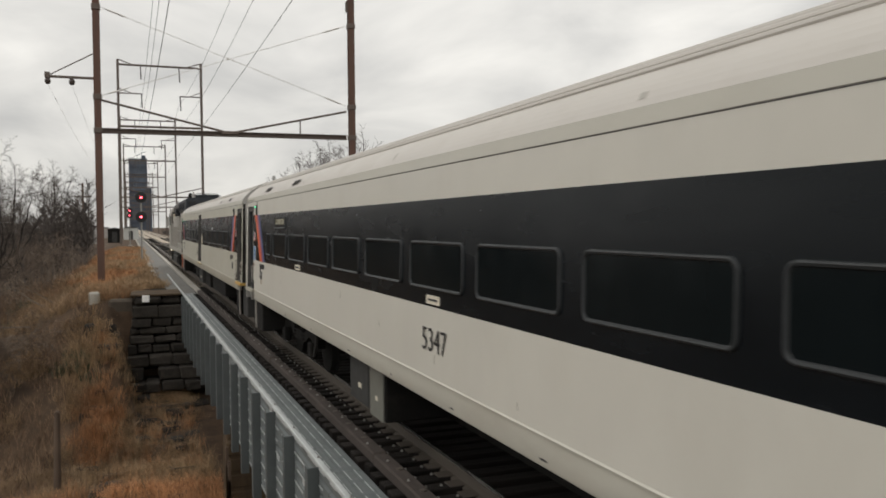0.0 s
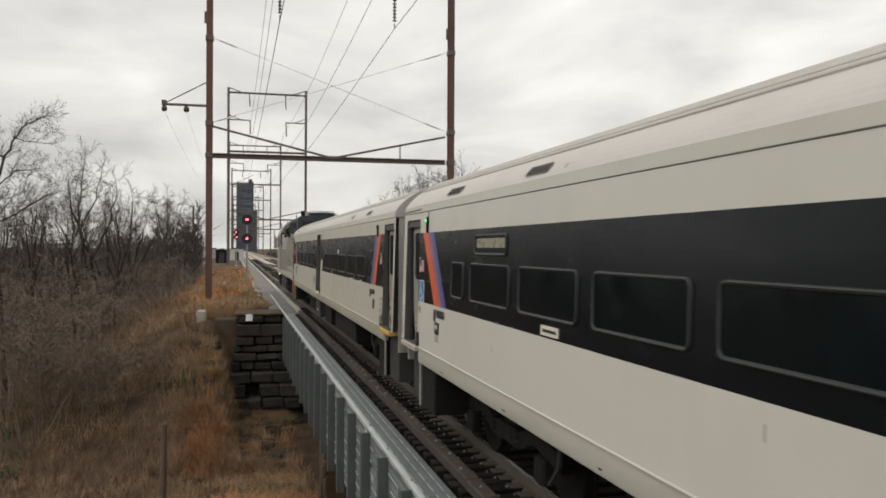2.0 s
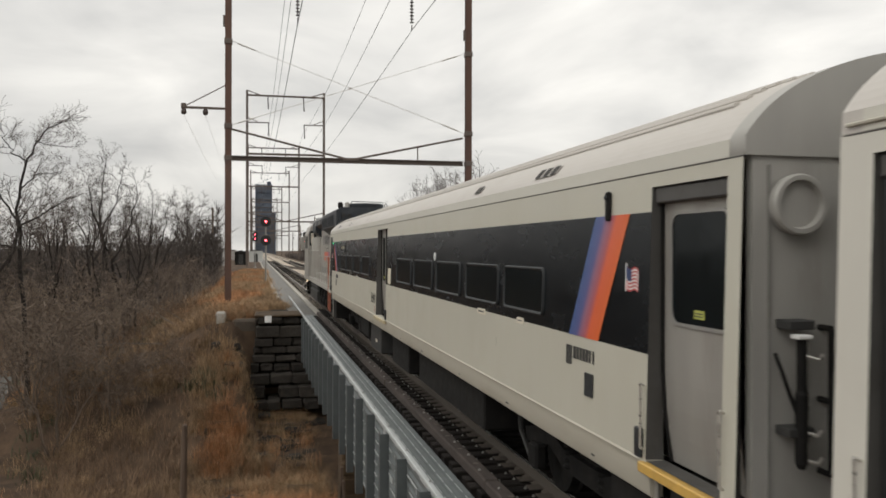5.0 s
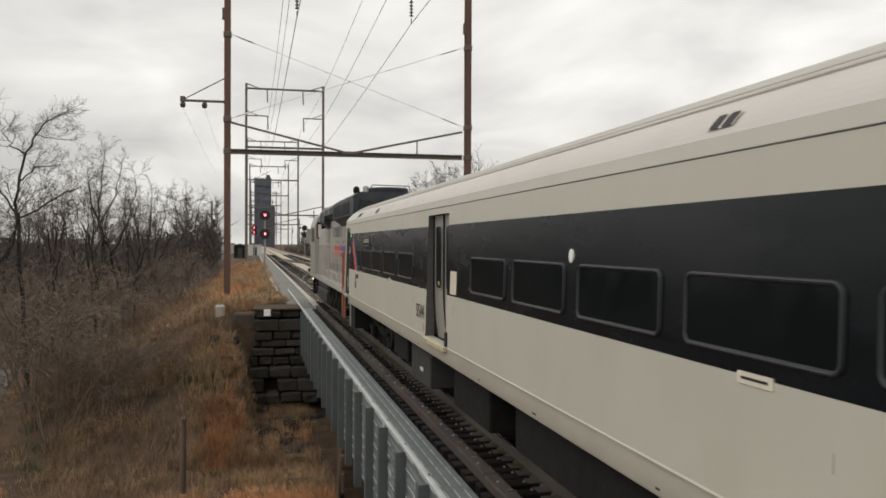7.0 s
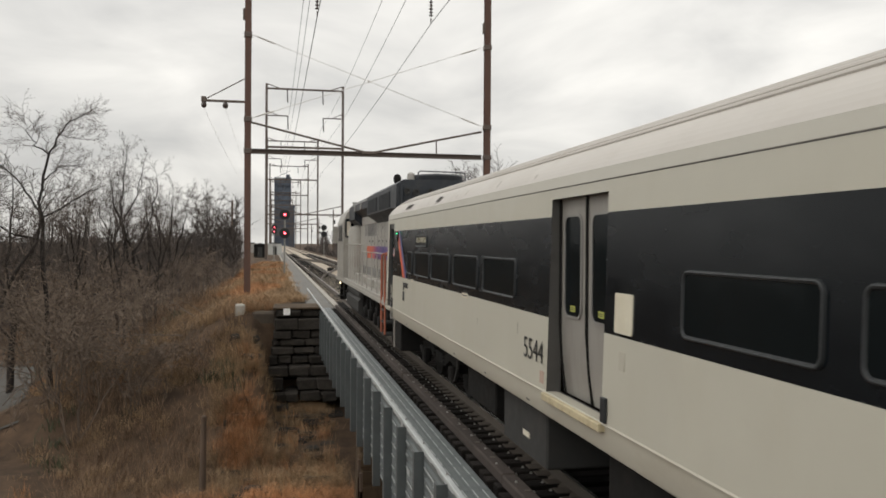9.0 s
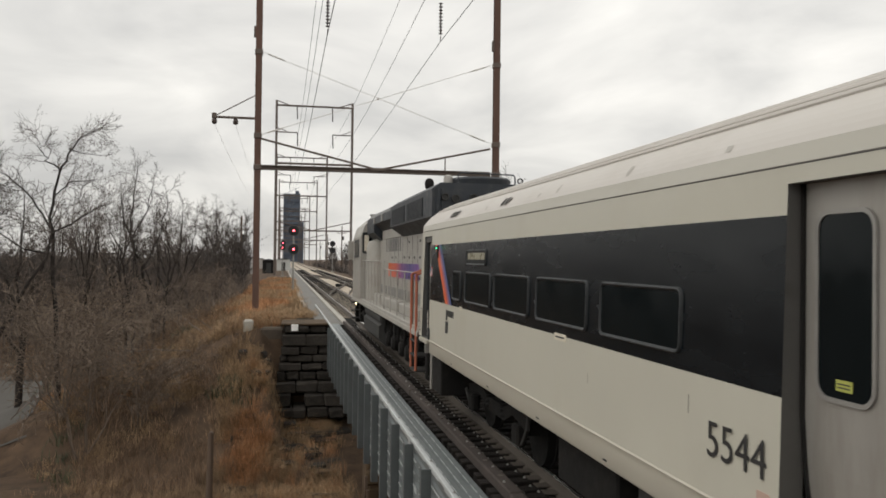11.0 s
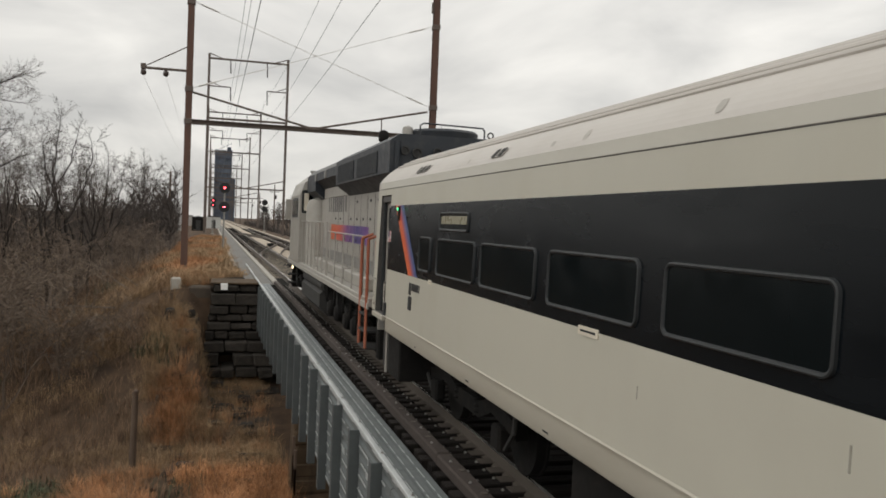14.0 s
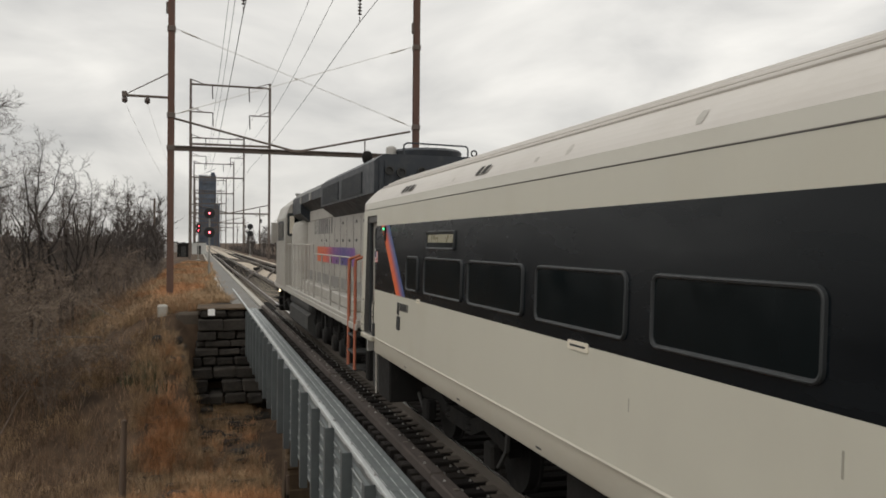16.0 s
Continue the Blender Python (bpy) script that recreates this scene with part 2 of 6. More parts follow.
M_BARK = mat("grey_brown_bark", (0.034, 0.029, 0.026), 0.95, 0, 0.3, 8, 0.4, 30, thing=0.25, spec=0.2)
M_THICKET = mat("grey_brown_thicket", (0.175, 0.143, 0.118), 0.95, 0, 0.4, 0.5, island=0.45, spec=0.2)
M_TWIG = mat("brown_twigs", (0.092, 0.077, 0.067), 0.95, 0, 0.2, 6, island=0.25, thing=0.2, spec=0.2)
M_FARTWIG = mat("hazy_far_twigs", (0.092, 0.080, 0.074), 0.95, 0, 0.25, 0.5, island=0.25, spec=0.2)
M_GRASS = mat("dry_orange_grass", (0.40, 0.205, 0.10), 0.9, 0, 0.55, 0.8, island=0.55, spec=0.2)
M_STRAW = mat("pale_straw", (0.30, 0.205, 0.12), 0.9, 0, 0.4, 0.6, island=0.45, spec=0.2)
M_BRUSH = mat("brown_leafless_brush", (0.205, 0.138, 0.09), 0.95, 0, 0.6, 0.55, island=0.55, spec=0.2)
M_STEM = mat("bleached_stems", (0.19, 0.16, 0.135), 0.9, 0, 0.2, 6)
M_KERB = mat("grey_gritty_walk", (0.155, 0.15, 0.14), 0.95, 0, 0.2, 6, 0.3, 60, (0.24, 0.21, 0.17), 0.4)
M_PIER = mat("brown_stained_pier", (0.085, 0.060, 0.038), 0.9, 0, 0.3, 4, 0.3, 30, (0.022, 0.018, 0.014), 0.75, (1, 1, 0.3), spec=0.2)
M_CHROME = mat("worn_chrome", (0.6, 0.58, 0.54), 0.3, 0.7, 0.1, 20)
M_STREAK = mat("grey_drip_stain", (0.30, 0.285, 0.24), 0.6, 0, 0.2, 20)
M_HAZESTEEL = mat("haze_tinted_tower_steel", (0.085, 0.10, 0.13), 0.8, 0.1, 0.2, 0.5, spec=0.3)
M_POST = mat("dull_galvanised_post", (0.085, 0.096, 0.098), 0.6, 0.2, 0.2, 7, 0.04, 30, (0.14, 0.155, 0.155), 0.35)
M_SHRUB = mat("grey_tan_shrub_twigs", (0.16, 0.125, 0.098), 0.95, 0, 0.25, 6, island=0.3, thing=0.25, spec=0.2)
M_IVY = mat("dull_green_undergrowth", (0.05, 0.06, 0.028), 0.8, 0, 0.3, 2, island=0.4)
M_SOIL = mat("leaf_littered_soil", (0.082, 0.054, 0.035), 0.95, 0, 0.55, 1.8, 0.9, 10, (0.026, 0.019, 0.014), 0.85, spec=0.2)
M_ROAD = mat("grey_asphalt", (0.07, 0.064, 0.056), 0.95, 0, 0.15, 4, 0.2, 60)
M_WOODPOST = mat("old_wooden_post", (0.10, 0.07, 0.05), 0.9, 0, 0.25, 12, 0.4, 40, stretch=(1, 1, 0.2))
M_HUT = mat("pale_relay_hut_paint", (0.45, 0.45, 0.43), 0.6, 0, 0.1, 3)
M_BRICK = mat("far_pale_buildings", (0.33, 0.31, 0.29), 0.85, 0, 0.12, 1)


# ---- building kit ----
class Geo:
    """Vertices and faces of one mesh."""

    def __init__(self):
        self.v, self.f = [], []

    def add(self, verts, faces):
        k = len(self.v)
        self.v += [tuple(p) for p in verts]
        self.f += [tuple(i + k for i in f) for f in faces]
        return self

    def box(self, lo, hi, c=0.0):
        """A box from corner to corner; c: width of the chamfer on its edges."""
        a, b = Vector(lo), Vector(hi)
        if c <= 0:
            vs = [(x, y, z) for z in (a.z, b.z) for y in (a.y, b.y) for x in (a.x, b.x)]
            return self.add(vs, [(0, 2, 3, 1), (4, 5, 7, 6), (0, 1, 5, 4), (2, 6, 7, 3), (0, 4, 6, 2), (1, 3, 7, 5)])
        vs, ix = [], {}
        for sx in (0, 1):
            for sy in (0, 1):
                for sz in (0, 1):
                    p = (b.x if sx else a.x, b.y if sy else a.y, b.z if sz else a.z)
                    d = (-c if sx else c, -c if sy else c, -c if sz else c)
                    for ax in range(3):
                        q = [p[i] + (0 if i == ax else d[i]) for i in range(3)]
                        ix[sx, sy, sz, ax] = len(vs)
                        vs.append(q)
        fs = []
        loop = ((0, 0), (1, 0), (1, 1), (0, 1))
        for ax in range(3):
            for s in (0, 1):
                key = [(s, *uv) if ax == 0 else (uv[0], s, uv[1]) if ax == 1 else (*uv, s) for uv in loop]
                fs.append(tuple(ix[(*k, ax)] for k in key))
        for ax in range(3):
            o1, o2 = [i for i in range(3) if i != ax]
            for u in (0, 1):
                for w in (0, 1):
                    k0, k1 = [0, 0, 0], [0, 0, 0]
                    k0[ax], k1[ax] = 0, 1
                    k0[o1] = k1[o1] = u
                    k0[o2] = k1[o2] = w
                    fs.append((ix[(*k0, o1)], ix[(*k1, o1)], ix[(*k1, o2)], ix[(*k0, o2)]))
        for sx in (0, 1):
            for sy in (0, 1):
                for sz in (0, 1):
                    fs.append(tuple(ix[sx, sy, sz, ax] for ax in range(3)))
        return self.add(vs, fs)

    def tube(self, p, q, r0, r1=None, n=8, caps=True):
        p, q = Vector(p), Vector(q)
        r1 = r0 if r1 is None else r1
        d = (q - p).normalized()
        u = d.orthogonal().normalized()
        w = d.cross(u)
        vs = []
        for c, r in ((p, r0), (q, r1)):
            vs += [c + r * (math.cos(2 * math.pi * i / n) * u + math.sin(2 * math.pi * i / n) * w) for i in range(n)]
        fs = [(i, (i + 1) % n, n + (i + 1) % n, n + i) for i in range(n)]
        if caps:
            fs += [tuple(range(n)), tuple(range(n, 2 * n))]
        return self.add(vs, fs)

    def path(self, pts, r, n=6):
        for a, b in zip(pts, pts[1:]):
            self.tube(a, b, r, r, n)
        return self

    def pipe(self, pts, radii, n=5):
        """One unbroken tapering tube through the points."""
        pts = [Vector(p) for p in pts]
        vs = []
        for i, (p, rad) in enumerate(zip(pts, radii)):
            d = (pts[min(i + 1, len(pts) - 1)] - pts[max(i - 1, 0)]).normalized()
            u = d.cross(Vector((0.31, 0.87, 0.38))).normalized()
            w = d.cross(u)
            vs += [p + rad * (math.cos(2 * math.pi * k / n) * u + math.sin(2 * math.pi * k / n) * w) for k in range(n)]
        fs = [(i * n + k, i * n + (k + 1) % n, (i + 1) * n + (k + 1) % n, (i + 1) * n + k) for i in range(len(pts) - 1) for k in range(n)]
        return self.add(vs, fs + [tuple(range(n)), tuple(range(len(vs) - n, len(vs)))])

    def lathe(self, base, axis, prof, n=16):
        """Rings of (along, radius) round an axis through base."""
        d = Vector(axis).normalized()
        u = d.orthogonal().normalized()
        w = d.cross(u)
        vs = []
        for h, r in prof:
            vs += [Vector(base) + d * h + r * (math.cos(2 * math.pi * i / n) * u + math.sin(2 * math.pi * i / n) * w) for i in range(n)]
        fs = []
        for k in range(len(prof) - 1):
            fs += [(k * n + i, k * n + (i + 1) % n, (k + 1) * n + (i + 1) % n, (k + 1) * n + i) for i in range(n)]
        fs += [tuple(range(n)), tuple(range((len(prof) - 1) * n, len(prof) * n))]
        return self.add(vs, fs)

    def prism(self, poly, axis, a, b):
        """A polygon of (u, v) swept along an axis: u, v are the two other axes in order."""
        def at(u, v, s):
            return (s, u, v) if axis == "x" else (u, s, v) if axis == "y" else (u, v, s)
        n = len(poly)
        vs = [at(u, v, a) for u, v in poly] + [at(u, v, b) for u, v in poly]
        fs = [(i, (i + 1) % n, n + (i + 1) % n, n + i) for i in range(n)] + [tuple(range(n)), tuple(range(n, 2 * n))]
        return self.add(vs, fs)

    def mesh(self, name, smooth=False):
        me = bpy.data.meshes.new(name)
        me.from_pydata(self.v, [], self.f)
        bm = bmesh.new()
        bm.from_mesh(me)
        bmesh.ops.recalc_face_normals(bm, faces=bm.faces)
        bm.to_mesh(me)
        bm.free()
        if smooth:
            me.shade_smooth()
            me.set_sharp_from_angle(angle=radians(35))
        return me


def part(name, geo, material, parent=None, label="", smooth=False, at=None):
    """One mesh object, under a thing or under a part."""
    me = geo if isinstance(geo, bpy.types.Mesh) else geo.mesh(name, smooth)
    if not me.materials:
        me.materials.append(material)
    ob = new(name, me)
    if parent:
        ob.parent = parent
    if at is not None:
        ob.matrix_basis = at
    return tagged(ob, label) if label else ob


def thing(name, label, category, at=(0, 0, 0), group="", kind=""):
    ob = new(name)
    ob.location = at
    return tagged(ob, label, category, group, kind)


def rounded(y0, y1, z0, z1, r, n=5):
    pts = []
    for cy, cz, a0 in ((y1 - r, z1 - r, 0), (y0 + r, z1 - r, 90), (y0 + r, z0 + r, 180), (y1 - r, z0 + r, 270)):
        pts += [(cy + r * math.cos(radians(a0 + 90 * i / n)), cz + r * math.sin(radians(a0 + 90 * i / n))) for i in range(n + 1)]
    return pts


# ---- coaches ----
TRACK = 4.18
TRACK_2 = 8.15
SILL, BAND_LO, BAND_HI, SEAM, EAVE, DOOR_HI = 1.32, 2.005, 2.97, 3.245, 3.355, 3.15
WIN_LO, WIN_HI = 2.125, 2.57


def side_x(z):
    """The coach side leans in slightly towards the roof."""
    return -1.588 + 0.0267 * (z - 2.73)


def on_side(pts, proud):
    return [(side_x(z) - proud, y, z) for y, z in pts]


def plate(y0, y1, z0, z1, r=0.01, proud=0.006, back=0.0, n=3):
    """A thin plate with rounded corners on the coach side."""
    p = rounded(min(y0, y1), max(y0, y1), z0, z1, r, n)
    k = len(p)
    g = Geo()
    g.add(on_side(p, proud) + on_side(p, back),
          [tuple(range(k))] + [(i, (i + 1) % k, k + (i + 1) % k, k + i) for i in range(k)])
    return g


def window_ring(y0, y1, z0, z1, r=0.075, wide=0.032, proud=0.022):
    """Rubber frame with a rounded section round a window."""
    g = Geo()
    rings = []
    for inset, p in ((0.0, 0.0), (0.004, proud * 0.8), (wide * 0.4, proud), (wide * 0.8, proud * 0.8), (wide, 0.004)):
        rings.append(on_side(rounded(y0 + inset, y1 - inset, z0 + inset, z1 - inset, max(0.02, r - inset), 5), p))
    k = len(rings[0])
    vs = [v for ring in rings for v in ring]
    fs = [(a * k + i, a * k + (i + 1) % k, (a + 1) * k + (i + 1) % k, (a + 1) * k + i) for a in range(len(rings) - 1) for i in range(k)]
    return g.add(vs, fs)


def add_window(car, y0, y1, z0=WIN_LO, z1=WIN_HI, r=0.075, name="window"):
    w = part(name, window_ring(y0, y1, z0, z1, r), M_GASKET, car, smooth=True)
    part("pane", plate(y0 + 0.026, y1 - 0.026, z0 + 0.026, z1 - 0.026, r - 0.026, 0.007), M_GLASS, w)
    return w


def text_part(text, y, z, height, parent, material, name="number", stretch=0.95):
    """Lettering on the coach side, read from outside (its line runs towards -y)."""
    cu = bpy.data.curves.new(name, "FONT")
    cu.body, cu.size, cu.extrude, cu.offset = text, height * 1.55, 0.001, -0.001
    ob = new(name, cu)
    cu.materials.append(material)
    ob.parent = parent
    ob.matrix_basis = Matrix(((0, 0, -1, side_x(z) - 0.007), (-stretch, 0, 0, y), (0, 1, 0, z), (0, 0, 0, 1)))
    return ob


def roof_rise(ang):
    """Height of the roof over its eave at an angle round the section; the haunch is fuller than an ellipse."""
    s0 = math.sin(radians(22))
    u = (math.sin(ang) - s0) / (1 - s0)
    return 0.555 * u + 0.09 * u * (1 - u)


def roof_profile(f=1.0):
    """Section of the roof from the eave at the camera's side over the crown to the other side, with long ribs."""
    pts = [(side_x(SEAM), SEAM), (side_x(SEAM) + 0.006, SEAM + 0.003), (side_x(SEAM) + 0.003, SEAM + 0.008), (side_x(EAVE) + 0.006, EAVE)]
    a = -side_x(EAVE) - 0.006
    c0 = math.cos(radians(22))
    n = 48
    for i in range(1, n):
        ang = radians(22 + 136 * i / n)
        x, z = -a * math.cos(ang) / c0, EAVE + f * roof_rise(ang)
        pts.append((x, z))
    pts += [(-x, z) for x, z in reversed(pts[:4])]
    return pts


def coach(name, label, y_far, y_near, doors, windows, signs, strips, lamp_mat, lamp_y, lamp_z, band_lo=BAND_LO, band_hi=BAND_HI, hood=False, paint=M_PAINT, skirt=M_SKIRT):
    """A single-level commuter coach. Places along the train in metres; doors: (far, near, kind)."""
    yc = (y_far + y_near) / 2
    car = thing(name, label, "railway coach", (TRACK, yc, 0), "coaches of the train")
    L = y_far - yc
    d_loc = sorted([(b - yc, a - yc, kind) for a, b, kind in doors])
    # side sheets in cells, left out at the door openings
    body, bands = Geo(), []
    ys = sorted({-L, L, *[v for d in d_loc for v in d[:2]]})
    ends = [d for d in d_loc if d[2] == "end"]
    b0, b1 = ends[0][1], ends[-1][0]
    zs = [SILL, band_lo, band_hi, DOOR_HI, SEAM]
    for u, w in zip(ys, ys[1:]):
        hole = any(abs(u - d[0]) < 1e-6 for d in d_loc)
        for z0, z1 in zip(zs, zs[1:]):
            if hole and z1 <= DOOR_HI + 1e-6:
                continue
            g = body
            if z0 == band_lo and u >= b0 - 1e-6 and w <= b1 + 1e-6:
                g = Geo()
                bands.append(g)
            n = max(1, int((w - u) / 1.5))
            for i in range(n):
                p, q = u + (w - u) * i / n, u + (w - u) * (i + 1) / n
                g.add([(side_x(z0), p, z0), (side_x(z0), q, z0), (side_x(z1), q, z1), (side_x(z1), p, z1)], [(0, 1, 2, 3)])
    # far side and floor
    body.add([(1.588, -L, SILL), (1.588, L, SILL), (1.57, L, SEAM), (1.57, -L, SEAM)], [(0, 1, 2, 3)])
    body.add([(side_x(SILL) + 0.2, -L, SILL), (1.588, -L, SILL), (1.588, L, SILL), (side_x(SILL) + 0.2, L, SILL)], [(0, 1, 2, 3)])
    # dark vestibule backs and jambs of the openings
    part("side_panel", body, paint, car)
    for g in bands:
        part("window_band", g, M_BAND, car, "charcoal painted window band")
    # lower skirt, set back below a rounded ledge
    sk = Geo()
    s = side_x(SILL)
    prof = [(s, SILL + 0.005), (s - 0.008, SILL - 0.008), (s - 0.006, SILL - 0.018), (s + 0.018, SILL - 0.03), (s + 0.024, 1.10), (s + 0.04, 1.075), (s + 0.12, 1.075), (s + 0.12, SILL)]
    sk.prism(prof, "y", ends[0][1] - 0.02, ends[-1][0] + 0.02)
    part("side_sill", sk, skirt, car, smooth=True)
    rs = random.Random(int(abs(y_far) * 10))
    y = ends[0][1] + 0.9
    while y < ends[-1][0] - 0.5:
        if not any(q[0] - 0.3 < y < q[1] + 0.3 for q in d_loc):
            part("jacking_slot", Geo().box((s + 0.020, y, 1.125), (s + 0.0245, y + rs.uniform(0.05, 0.11), 1.14)), M_GASKET, car)
            if rs.random() < 0.7:
                zz = rs.uniform(1.36, 1.8)
                part("drip_stain", plate(y + 0.4, y + 0.4 + rs.uniform(0.008, 0.014), zz, zz + rs.uniform(0.05, 0.13), 0.004, 0.0015), M_STREAK, car)
        y += rs.uniform(1.6, 2.6)
    # roof shell with cut ends
    rf = Geo()
    rows = [(-L + (0.13 if hood else 0.0), 1.0)] + [(-L + 2 * L * i / 12, 1.0) for i in range(1, 12)] + [(L, 1.0)]
    k = None
    for y, f in rows:
        pr = roof_profile(f)
        base = len(rf.v)
        rf.v += [(x, y, z) for x, z in pr]
        m = len(pr)
        if k is not None:
            rf.f += [(k + i, k + i + 1, base + i + 1, base + i) for i in range(m - 1)]
        k = base
    for st in (0, k):
        rf.f.append(tuple(range(st, st + m)))
    part("roof", rf, M_ROOF, car, "cream painted ribbed roof")
    cr = Geo()
    for i in range(12):
        ya, yb = -L + 0.14 + (2 * L - 0.28) * i / 12, -L + 0.14 + (2 * L - 0.28) * (i + 1) / 12
        cr.add([(side_x(z) + o, y, z) for z, o in ((SEAM + 0.009, -0.001), (EAVE - 0.002, 0.002)) for y in (ya, yb)], [(0, 1, 3, 2)])
    part("cant_rail", cr, M_CANT, car)
    part("roof_seam", Geo().box((side_x(SEAM) - 0.002, -L + 0.02, SEAM - 0.002), (side_x(SEAM) + 0.008, L - 0.02, SEAM + 0.003)), M_JAMB, car)
    c0 = math.cos(radians(22))
    for deg in (40, 44.5, 49, 53.5, 58, 63, 69, 76, 83, 90, 97, 104):
        ang = radians(deg)
        x, z = (side_x(EAVE) + 0.006) * math.cos(ang) / c0, EAVE + roof_rise(ang)
        part("roof_rib", Geo().lathe((x, -L + (0.5 if hood else 0.1), z), (0, 1, 0), [(0, 0.024), (2 * L - (0.7 if hood else 0.2), 0.024)], 8), M_ROOF, car, smooth=True)
    if hood:
        hd = Geo()
        pr = roof_profile(1.0)
        m = len(pr)
        hd.v = [(x * s, y, EAVE + (z - EAVE) * s + (0.006 if s > 1 else 0)) for y, s in ((-L - 0.02, 0.96), (-L - 0.02, 1.004), (-L + 0.13, 1.004)) for x, z in pr]
        hd.f = [(k * m + i, k * m + i + 1, (k + 1) * m + i + 1, (k + 1) * m + i) for k in range(2) for i in range(m - 1)] + [tuple(range(m))]
        part("roof_end_hood", hd, M_ENDGREY, car, "grey weathered roof end hood", smooth=True)
    # end walls, door posts, diaphragm
    for sgn in (-1, 1):
        y = sgn * L
        e = Geo()
        e.box((-1.52, min(y, y - sgn * 0.06), 0.98), (1.52, max(y, y - sgn * 0.06), SEAM + 0.1))
        part("end_wall", e, M_ENDGREY, car)
        g = Geo()
        for x0, x1, z0, z1 in ((-0.62, -0.44, 1.1, 3.2), (0.44, 0.62, 1.1, 3.2), (-0.62, 0.62, 3.05, 3.22)):
            g.box((x0, min(y, y + sgn * 0.33), z0), (x1, max(y, y + sgn * 0.33), z1), 0.03)
        part("diaphragm", g, M_GREY, car, "grey rubber gangway diaphragm")
        g = Geo()
        g.path([(-1.1, y + sgn * 0.1, 1.5), (-1.1, y + sgn * 0.1, 2.3)], 0.018, 8)
        for z in (1.5, 1.9, 2.3):
            g.tube((-1.1, y + sgn * 0.1, z), (-1.1, y, z), 0.018)
        part("grab_rail", g, M_DARK, car)
        g = Geo()
        g.path([(-0.95, y + sgn * 0.05, 1.0), (-0.95, y + sgn * 0.28, 0.8), (-0.9, y + sgn * 0.36, 0.5)], 0.025, 8)
        part("air_hose", g, M_DARK, car)
        g = Geo().box((-0.25, min(y, y + sgn * 0.36), 0.65), (0.25, max(y, y + sgn * 0.36), 1.0), 0.04)
        part("coupler", g, M_DARK, car)
        g = Geo().lathe((-1.30, y + sgn * 0.12, 1.55), (0, 0, 1), [(0, 0.02), (0.03, 0.034), (0.4, 0.034), (0.42, 0.026), (0.70, 0.026)], 12)
        dm = part("damper", g, M_DARK, car, "black vertical damper")
        part("damper_cap", Geo().box((-1.345, y + sgn * 0.12 - 0.04, 2.25), (-1.255, y + sgn * 0.12 + 0.04, 2.275), 0.006), M_WHITE, dm)
        part("damper_rod", Geo().tube((-1.262, y + sgn * 0.12, 1.58), (-1.262, y + sgn * 0.12, 2.24), 0.006, n=6), M_CHROME, dm)
        part("jumper_cable", Geo().path([(-1.42, y + sgn * 0.06, 2.17), (-1.40, y + sgn * 0.10, 2.06), (-1.36, y + sgn * 0.11, 1.94), (-1.33, y + sgn * 0.12, 1.86)], 0.012, 6), M_DARK, dm)
        for zz in (1.60, 1.75, 2.16):
            part("damper_hook", Geo().path([(-1.30, y + sgn * 0.12, zz), (-1.22, y + sgn * 0.15, zz - 0.02), (-1.17, y + sgn * 0.12, zz)], 0.010, 6), M_CHROME, dm)
        for zz in (1.72, 2.3):
            part("end_bracket", Geo().box((-1.38, min(y, y + sgn * 0.13), zz), (-1.22, max(y, y + sgn * 0.13), zz + 0.05), 0.006), M_BOX, car)
        part("end_seam", Geo().box((-1.43, min(y, y + sgn * 0.012), 1.0), (-1.415, max(y, y + sgn * 0.012), 3.2)), M_GREY, car)
        g = Geo().lathe((-1.27, y + sgn * 0.02, 2.98), (0, sgn, 0), [(0, 0.165), (0.05, 0.17), (0.065, 0.16), (0.065, 0.135), (0.03, 0.125)], 28)
        rg = part("hose_ring", g, M_ENDGREY, car, smooth=True)
        part("ring_well", Geo().lathe((-1.27, y + sgn * 0.022, 2.98), (0, sgn, 0), [(0, 0.126), (0.006, 0.12), (0.012, 0.10), (0.016, 0.05)], 24), M_JAMB, rg)
    # doors set back in their openings
    for d0, d1, kind in d_loc:
        depth = 0.12 if kind == "double" else 0.11
        xi = side_x(2.2) + depth
        # shadow inside the opening is put into the jamb's dark colour
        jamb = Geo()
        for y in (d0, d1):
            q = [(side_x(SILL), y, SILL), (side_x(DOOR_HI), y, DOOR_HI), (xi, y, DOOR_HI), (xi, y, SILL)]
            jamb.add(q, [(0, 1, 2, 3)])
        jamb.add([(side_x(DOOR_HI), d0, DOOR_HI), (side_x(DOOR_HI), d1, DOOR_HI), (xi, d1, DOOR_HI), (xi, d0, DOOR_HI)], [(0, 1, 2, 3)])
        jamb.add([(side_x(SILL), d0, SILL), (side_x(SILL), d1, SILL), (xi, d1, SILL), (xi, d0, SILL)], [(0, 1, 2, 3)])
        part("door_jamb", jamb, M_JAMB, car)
        leaves = [(d0, (d0 + d1) / 2), ((d0 + d1) / 2, d1)] if kind == "double" else [(d0, d1)]
        for a, b in leaves:
            g = Geo()
            # the leaf bows inwards towards its foot
            n = 10
            for i in range(n):
                z0, z1 = SILL + (DOOR_HI - SILL) * i / n, SILL + (DOOR_HI - SILL) * (i + 1) / n
                def bow(z):
                    return xi + 0.05 * max(0.0, (1.95 - z) / 0.66) ** 2
                g.add([(bow(z0), a + 0.012, z0), (bow(z0), b - 0.012, z0), (bow(z1), b - 0.012, z1), (bow(z1), a + 0.012, z1)], [(0, 1, 2, 3)])
